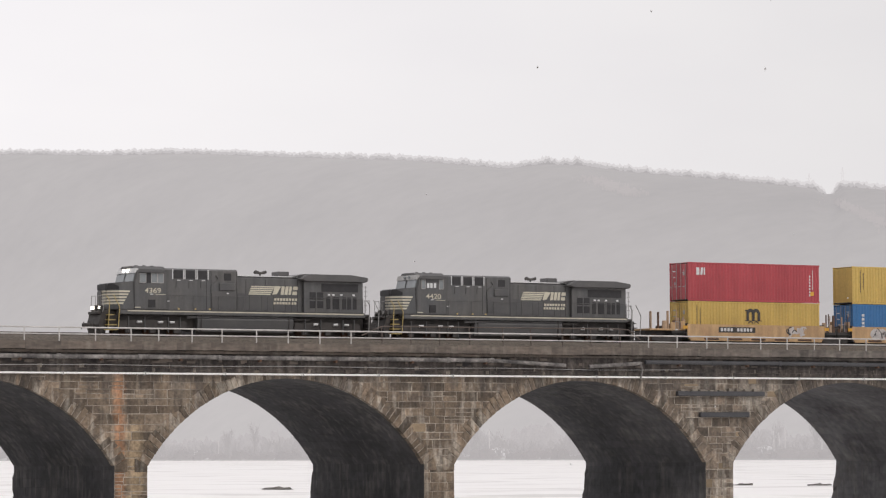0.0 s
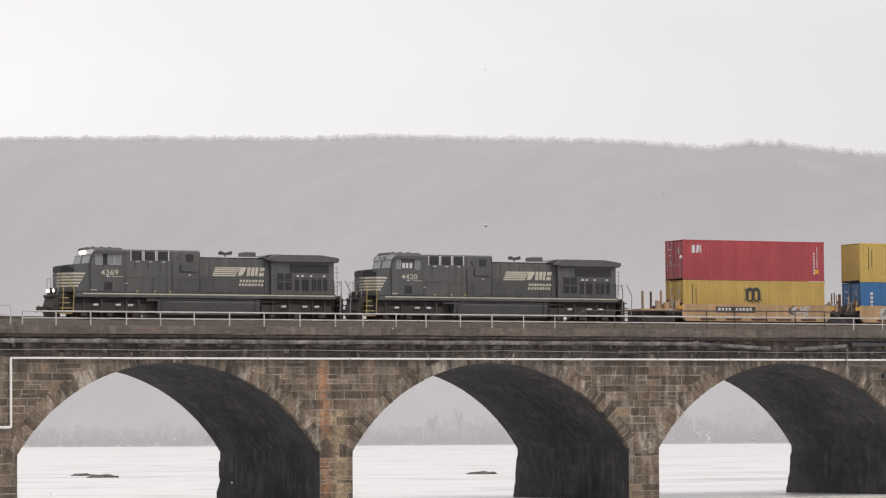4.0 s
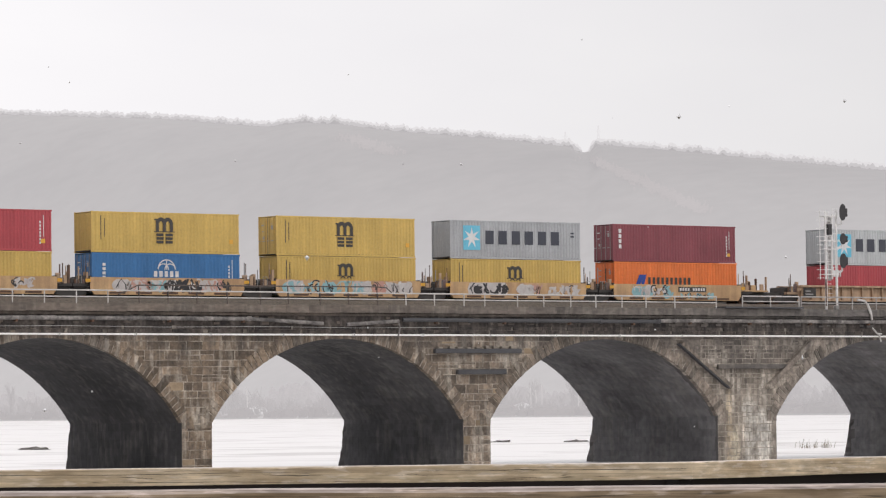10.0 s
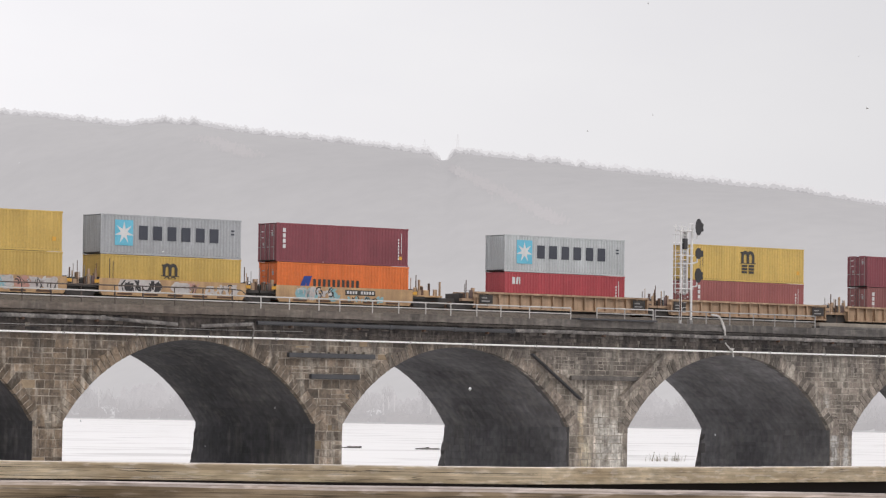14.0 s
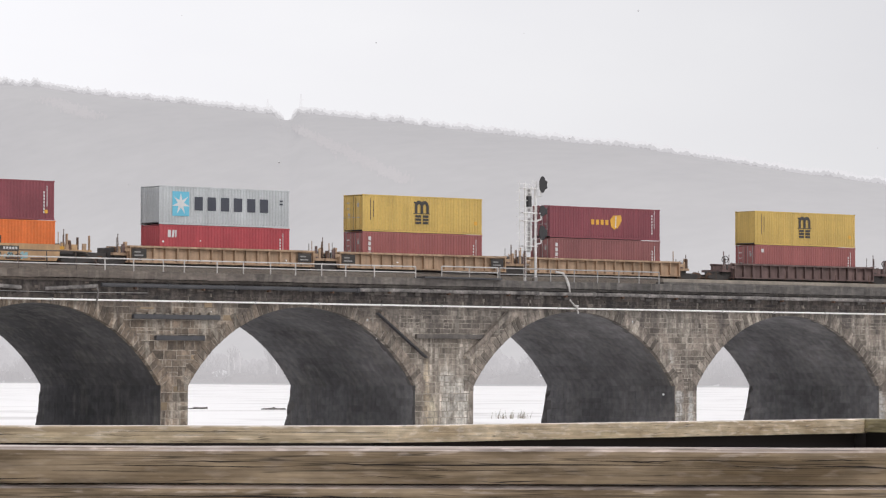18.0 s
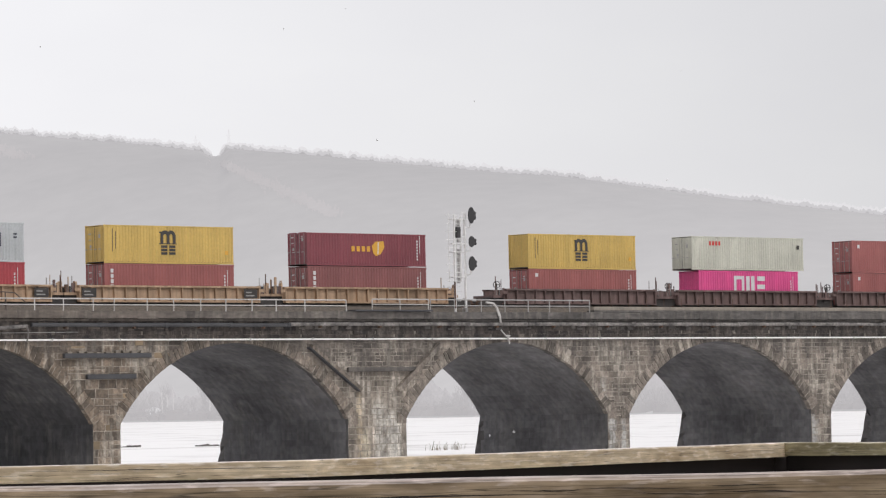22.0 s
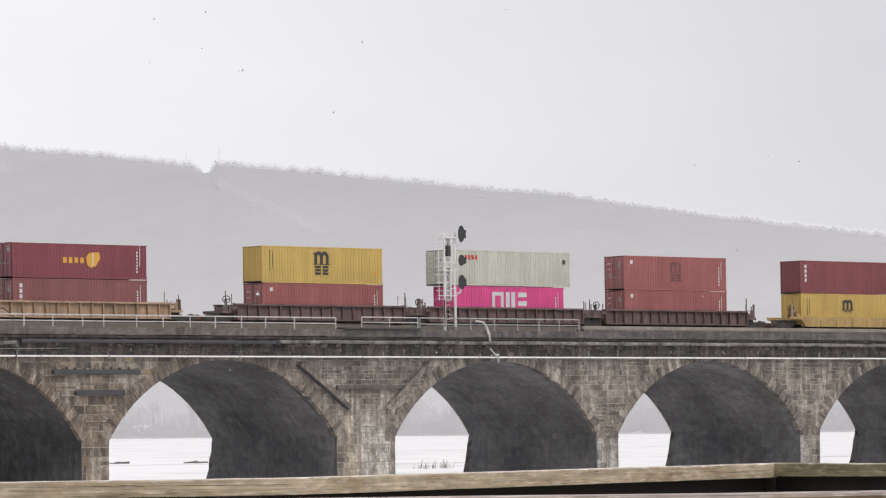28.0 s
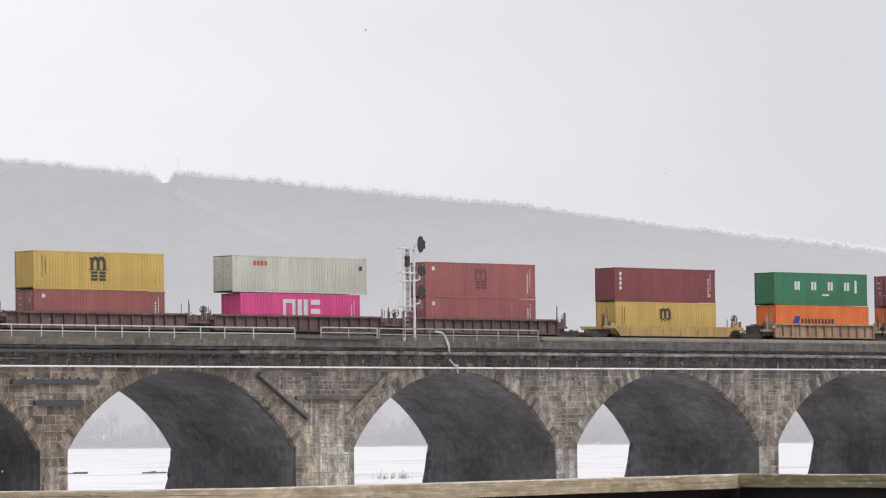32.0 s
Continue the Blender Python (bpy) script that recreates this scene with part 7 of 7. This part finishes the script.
def timber_rails():
    z = 2.95
    far = thing("timber_fence", "weathered timber rail fence along the river bank", "fence", kind="")
    z_far = EYE[2] + 20 * math.tan(radians(-0.775))
    def at(az, d):
        p = spot(az, d, 0)
        p.z = z_far
        return p
    p0, p1, p2 = at(14, 20.9), at(38.6, 20.3), at(45.93, 24.55)
    p3 = at(60, 19.5)
    plank("board", (p0, p1, p2), 0.094, 0.045, TIMBER, far, 1)
    plank("board", (p2, p3), 0.085, 0.045, TIMBER_DARK, far, 3, "darker board")
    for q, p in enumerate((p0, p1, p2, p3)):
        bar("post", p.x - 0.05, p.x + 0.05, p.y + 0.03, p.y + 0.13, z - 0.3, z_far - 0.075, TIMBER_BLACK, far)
    # boards added below the rail, black to stand for the shadowed gap
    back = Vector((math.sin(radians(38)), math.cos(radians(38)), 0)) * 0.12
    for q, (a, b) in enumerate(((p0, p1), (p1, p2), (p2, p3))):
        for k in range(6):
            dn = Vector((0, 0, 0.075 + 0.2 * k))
            plank("lower_board", (a - dn + back, b - dn + back), 0.195, 0.035, TIMBER_BLACK, far, 6 + q * 6 + k, "black boarding added for the shaded gap")
    near = thing("timber_barrier", "heavy weathered timber barrier of squared beams", "barrier")
    zn = EYE[2] + 14 * math.tan(radians(-1.085))
    a, b = spot(16, 15.3, 0), spot(62, 15.1, 0)
    a.z = b.z = zn
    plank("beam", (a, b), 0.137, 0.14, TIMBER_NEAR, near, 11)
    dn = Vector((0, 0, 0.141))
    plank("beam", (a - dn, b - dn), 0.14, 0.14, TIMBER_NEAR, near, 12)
    for q in range(5):
        p = a.lerp(b, 0.02 + q * 0.24)
        bar("post", p.x - 0.07, p.x + 0.07, p.y + 0.09, p.y + 0.23, z - 0.3, zn - 0.03, TIMBER_DARK, near)


timber_rails()


# ---------------------------------------------------------------- masonry, stone by stone
def solid(pts, y0, y1):
    """Vertices and faces of an outline in x, z with chamfered front edges."""
    n = len(pts)
    cx, cz = sum(p[0] for p in pts) / n, sum(p[1] for p in pts) / n
    c = 0.012
    inner = [(x + (cx - x) * min(0.4, c / max(0.05, abs(cx - x))), z + (cz - z) * min(0.4, c / max(0.05, abs(cz - z)))) for x, z in pts]
    vs = [(x, y1, z) for x, z in pts] + [(x, y0 + c, z) for x, z in pts] + [(x, y0, z) for x, z in inner]
    fs = [tuple(range(2 * n, 3 * n))]
    for k in range(n):
        j = (k + 1) % n
        fs += [(k, j, n + j, n + k), (n + k, n + j, 2 * n + j, 2 * n + k)]
    return vs, fs


def stone_object(name, vs, fs, material, label=""):
    me = bpy.data.meshes.new(name)
    me.from_pydata(vs, [], fs)
    me.materials.append(material)
    ob = new(name, me)
    ob.parent = bridge
    return ob


def rugged(pts, r, amp):
    """The outline with a wavering point between each two corners."""
    out = []
    for (x0, z0), (x1, z1) in zip(pts, pts[1:] + pts[:1]):
        out.append((x0 + r.uniform(-amp, amp), z0 + r.uniform(-amp, amp)))
        q = r.uniform(0.35, 0.65)
        out.append((x0 + (x1 - x0) * q + r.uniform(-amp, amp), z0 + (z1 - z0) * q + r.uniform(-amp, amp)))
    return out


def courses(k):
    """Outlines of the stones round pier k, between the rings of its two arches."""
    r = random.Random(100 + k)
    out = []
    z = -0.6
    while z < 9.75:
        if k < 4:
            h, wide = r.choice((0.46, 0.5, 0.56, 0.62, 0.7)), (0.7, 1.8)
        elif z < ZK:
            h, wide = r.choice((0.5, 0.6, 0.75)), (0.4, 0.95)
        else:
            h, wide = r.choice((0.28, 0.36, 0.44, 0.52)), (0.35, 1.25)
        z1 = min(z + h, 9.8)
        if z < ZK < z1:
            z1 = ZK
        if z1 - z < 0.12:
            z = z1
            continue
        if z1 <= ZK + 0.001:
            la = lb = pier_left(k)
            ra = rb = pier_right(k)
        else:
            la, lb = edge(z, k, 1, VOUS - 0.4), edge(z1, k, 1, VOUS - 0.4)
            ra, rb = edge(z, k + 1, -1, VOUS - 0.4), edge(z1, k + 1, -1, VOUS - 0.4)
        x = max(la, lb) + r.uniform(0.4, 1.3)
        end = min(ra, rb)
        xs = []
        while x < end - 0.35:
            xs.append(x)
            x += r.uniform(*wide)
        bounds = [(la, lb)] + [(q + r.uniform(-0.03, 0.03), q + r.uniform(-0.03, 0.03)) for q in xs] + [(ra, rb)]
        for (a0, a1), (b0, b1) in zip(bounds, bounds[1:]):
            if min(b0 - a0, b1 - a1) < 0.05 and max(b0 - a0, b1 - a1) < 0.3:
                continue
            g = r.uniform(0.018, 0.034) if k < 4 else r.uniform(0.014, 0.036)
            pts = [(a0 + g, z + g), (max(b0 - g, a0 + 2 * g), z + g), (max(b1 - g, a1 + 2 * g), z1 - g), (a1 + g, z1 - g)]
            if r.random() < 0.14 and z1 - z > 0.42 and b0 - a0 > 0.4:
                zm = z + (z1 - z) * r.uniform(0.4, 0.6)
                out.append((rugged([pts[0], pts[1], (pts[1][0], zm - g), (pts[0][0], zm - g)], r, 0.012), -r.uniform(0.004, 0.024)))
                out.append((rugged([(pts[3][0], zm + g), (pts[2][0], zm + g), pts[2], pts[3]], r, 0.012), -r.uniform(0.004, 0.024)))
            else:
                out.append((rugged(pts, r, 0.016), -r.uniform(0.004, 0.028)))
        z = z1
    return out


SINGLE = (2, 3)
for k in range(-2, 10):
    stones = courses(k)
    if k in SINGLE:
        for pts, y in stones:
            stone_object("stone", *solid(pts, y, 0.05), STONE_CREAM if (int(pts[0][0] * 37 + pts[0][1] * 91) % 23 == 0) else STONE)
    else:
        V, F = [], []
        for pts, y in stones if k != 4 else [q for q in stones if q[0][0][1] < 7.6]:
            vs, fs = solid(pts, y, 0.05)
            F += [tuple(i + len(V) for i in f) for f in fs]
            V += vs
        ob = stone_object("spandrel_stones", V, F, STONE_PALE if k == 4 else STONE_LEFT if k < 4 else STONE_JOIN)
        tagged(ob, "pale streaked ashlar of the wide pier" if k == 4 else "coursed weathered stones", kind="stuff")
        if k == 4:
            V, F = [], []
            for pts, y in [q for q in stones if q[0][0][1] >= 7.6]:
                vs, fs = solid(pts, y, 0.05)
                F += [tuple(i + len(V) for i in f) for f in fs]
                V += vs
            tagged(stone_object("spandrel_stones", V, F, STONE_JOIN), "coursed weathered stones", kind="stuff")

NV = 55
TH = math.asin(SPAN / 2 / RAD)
rings = []
for style in range(3):
    shared = []
    r = random.Random(300 + style)
    cuts = [-TH + 2 * TH * (j + (0 if j in (0, NV) else r.uniform(-0.22, 0.22))) / NV for j in range(NV + 1)]
    for a0, a1 in zip(cuts, cuts[1:]):
        g = r.uniform(0.022, 0.042) / RAD
        deep = VOUS + r.uniform(-0.3, 0.14)
        pts = [(rr * math.sin(a), ZC + rr * math.cos(a)) for rr, a in ((RAD - 0.015, a0 + g), (RAD - 0.015, a1 - g), (RAD + deep, a1 - g), (RAD + deep + r.uniform(-0.1, 0.1), a0 + g))]
        vs, fs = solid(rugged(pts, r, 0.012), -r.uniform(0.02, 0.06), 0.4)
        me = bpy.data.meshes.new("voussoir")
        me.from_pydata(vs, [], fs)
        me.materials.append(STONE)
        shared.append(me)
    rings.append(shared)
for k in range(-2, 10):
    mid = (pier_right(k - 1) + pier_left(k)) / 2
    shared = rings[k % 3]
    if 0 <= k <= 7:
        for me in shared:
            ob = new("voussoir", me)
            ob.parent, ob.location = bridge, (mid, 0, 0)
        # skewbacks that carry the ring on its piers
        for x, s in ((pier_left(k), 1), (pier_right(k - 1), -1)):
            pts = [(x + 0.01 * s, ZK - 0.38), (x + 0.95 * s, ZK - 0.38), (x + 0.95 * s, ZK + 0.5), (x + 0.8 * s, ZK + 0.48), (x + 0.01 * s, ZK)]
            stone_object("skewback", *solid(pts[::s], -0.05, 0.3), STONE)
    else:
        V, F = [], []
        for me in shared:
            F += [tuple(i + len(V) for i in p.vertices) for p in me.polygons]
            V += [(v.co.x + mid, v.co.y, v.co.z) for v in me.vertices]
        tagged(stone_object("arch_ring", V, F, STONE_JOIN), "ring of arch stones", kind="stuff")


def vault_stones(k):
    """Stones of the vault and of the pier's side below it, course by course, with open joints."""
    r = random.Random(700 + k)
    mid = (pier_right(k - 1) + pier_left(k)) / 2
    V, F = [], []

    def block(corners, push):
        """A quad of stone, its face pushed out of the joints."""
        c = sum(corners, Vector()) / 4
        n = len(V)
        V.extend([q.copy() for q in corners])
        V.extend([q + push + (c - q).normalized() * 0.012 for q in corners])
        F.append((n + 4, n + 5, n + 6, n + 7))
        for a in range(4):
            b = (a + 1) % 4
            F.append((n + a, n + b, n + 4 + b, n + 4 + a))

    for j in range(37):
        a0, a1 = -TH + 2 * TH * j / 37, -TH + 2 * TH * (j + 1) / 37
        y = 0.42 + r.uniform(0, 0.6)
        while y < DEPTH - 0.1:
            y1 = min(y + r.uniform(0.6, 1.7), DEPTH - 0.02)
            g = 0.002 / RAD
            am = (a0 + a1) / 2
            push = Vector((-math.sin(am), 0, -math.cos(am))) * r.uniform(0.003, 0.011)
            block([Vector((mid + RAD * math.sin(a), yy, ZC + RAD * math.cos(a))) for a, yy in ((a0 + g, y + 0.002), (a1 - g, y + 0.002), (a1 - g, y1 - 0.002), (a0 + g, y1 - 0.002))], push)
            y = y1
    x = pier_left(k)
    z = -0.5
    while z < ZK - 0.1:
        z1 = min(z + r.choice((0.4, 0.5, 0.6)), ZK + 0.02)
        y = 0.06 + r.uniform(0, 0.3)
        while y < DEPTH - 0.1:
            y1 = min(y + r.uniform(0.5, 1.5), DEPTH - 0.02)
            block([Vector((x, yy, zz)) for yy, zz in ((y + 0.002, z + 0.002), (y1 - 0.002, z + 0.002), (y1 - 0.002, z1 - 0.002), (y + 0.002, z1 - 0.002))], Vector((-r.uniform(0.006, 0.022), 0, 0)))
            y = y1
        z = z1
    tagged(stone_object("vault_stones", V, F, VAULT), "coursed stones of the vault, shade in their colour", kind="stuff")


for k in range(-1, 10):
    vault_stones(k)


# ---------------------------------------------------------------- falling snow
DRIFT = Vector((-2.6, 1.9, -1.35))


def snowfall():
    """Sparse flakes on the wind between the camera and the bridge: one drifting cloud of small ragged clumps."""
    r = random.Random(41)
    V, F = [], []
    for _ in range(520):
        t = r.uniform(0, 32)
        az, d, el = radians(r.uniform(22, 50)), r.uniform(14, 46), radians(r.uniform(-0.6, 7.5))
        seen = Vector((EYE[0] + d * math.sin(az), EYE[1] + d * math.cos(az), EYE[2] + d * math.tan(el)))
        c = seen - DRIFT * t
        size = r.uniform(0.006, 0.013)
        n = len(V)
        for k in range(6):
            axis = ((1, 0, 0), (-1, 0, 0), (0, 1, 0), (0, -1, 0), (0, 0, 1), (0, 0, -1))[k]
            V.append(tuple(c + Vector(axis) * size * r.uniform(0.5, 1.4)))
        F += [(n + a, n + b, n + q) for a in (0, 1) for b in (2, 3) for q in (4, 5)]
    me = bpy.data.meshes.new("snowflakes")
    me.from_pydata(V, [], F)
    me.materials.append(SNOW)
    return tagged(new("snowflakes", me), "sparse wet snowflakes drifting past on the wind", "snow", kind="stuff")


snow = snowfall()


# ---------------------------------------------------------------- what moves
def motions():
    times = [float(t) for t in range(33)]
    for ob, m in MOVING:
        walk(ob, [(t, Matrix.Translation((-along(t), 0, 0)) @ m) for t in times])
    walk(snow, [(t, Matrix.Translation(DRIFT * t)) for t in times])
    steps = [0.12 * q for q in range(267)]
    for ob in WHEELS:
        at = Matrix.Translation(ob.location)
        walk(ob, [(t, at @ Matrix.Rotation(-along(t) / 0.44, 4, "Y")) for t in steps])


motions()
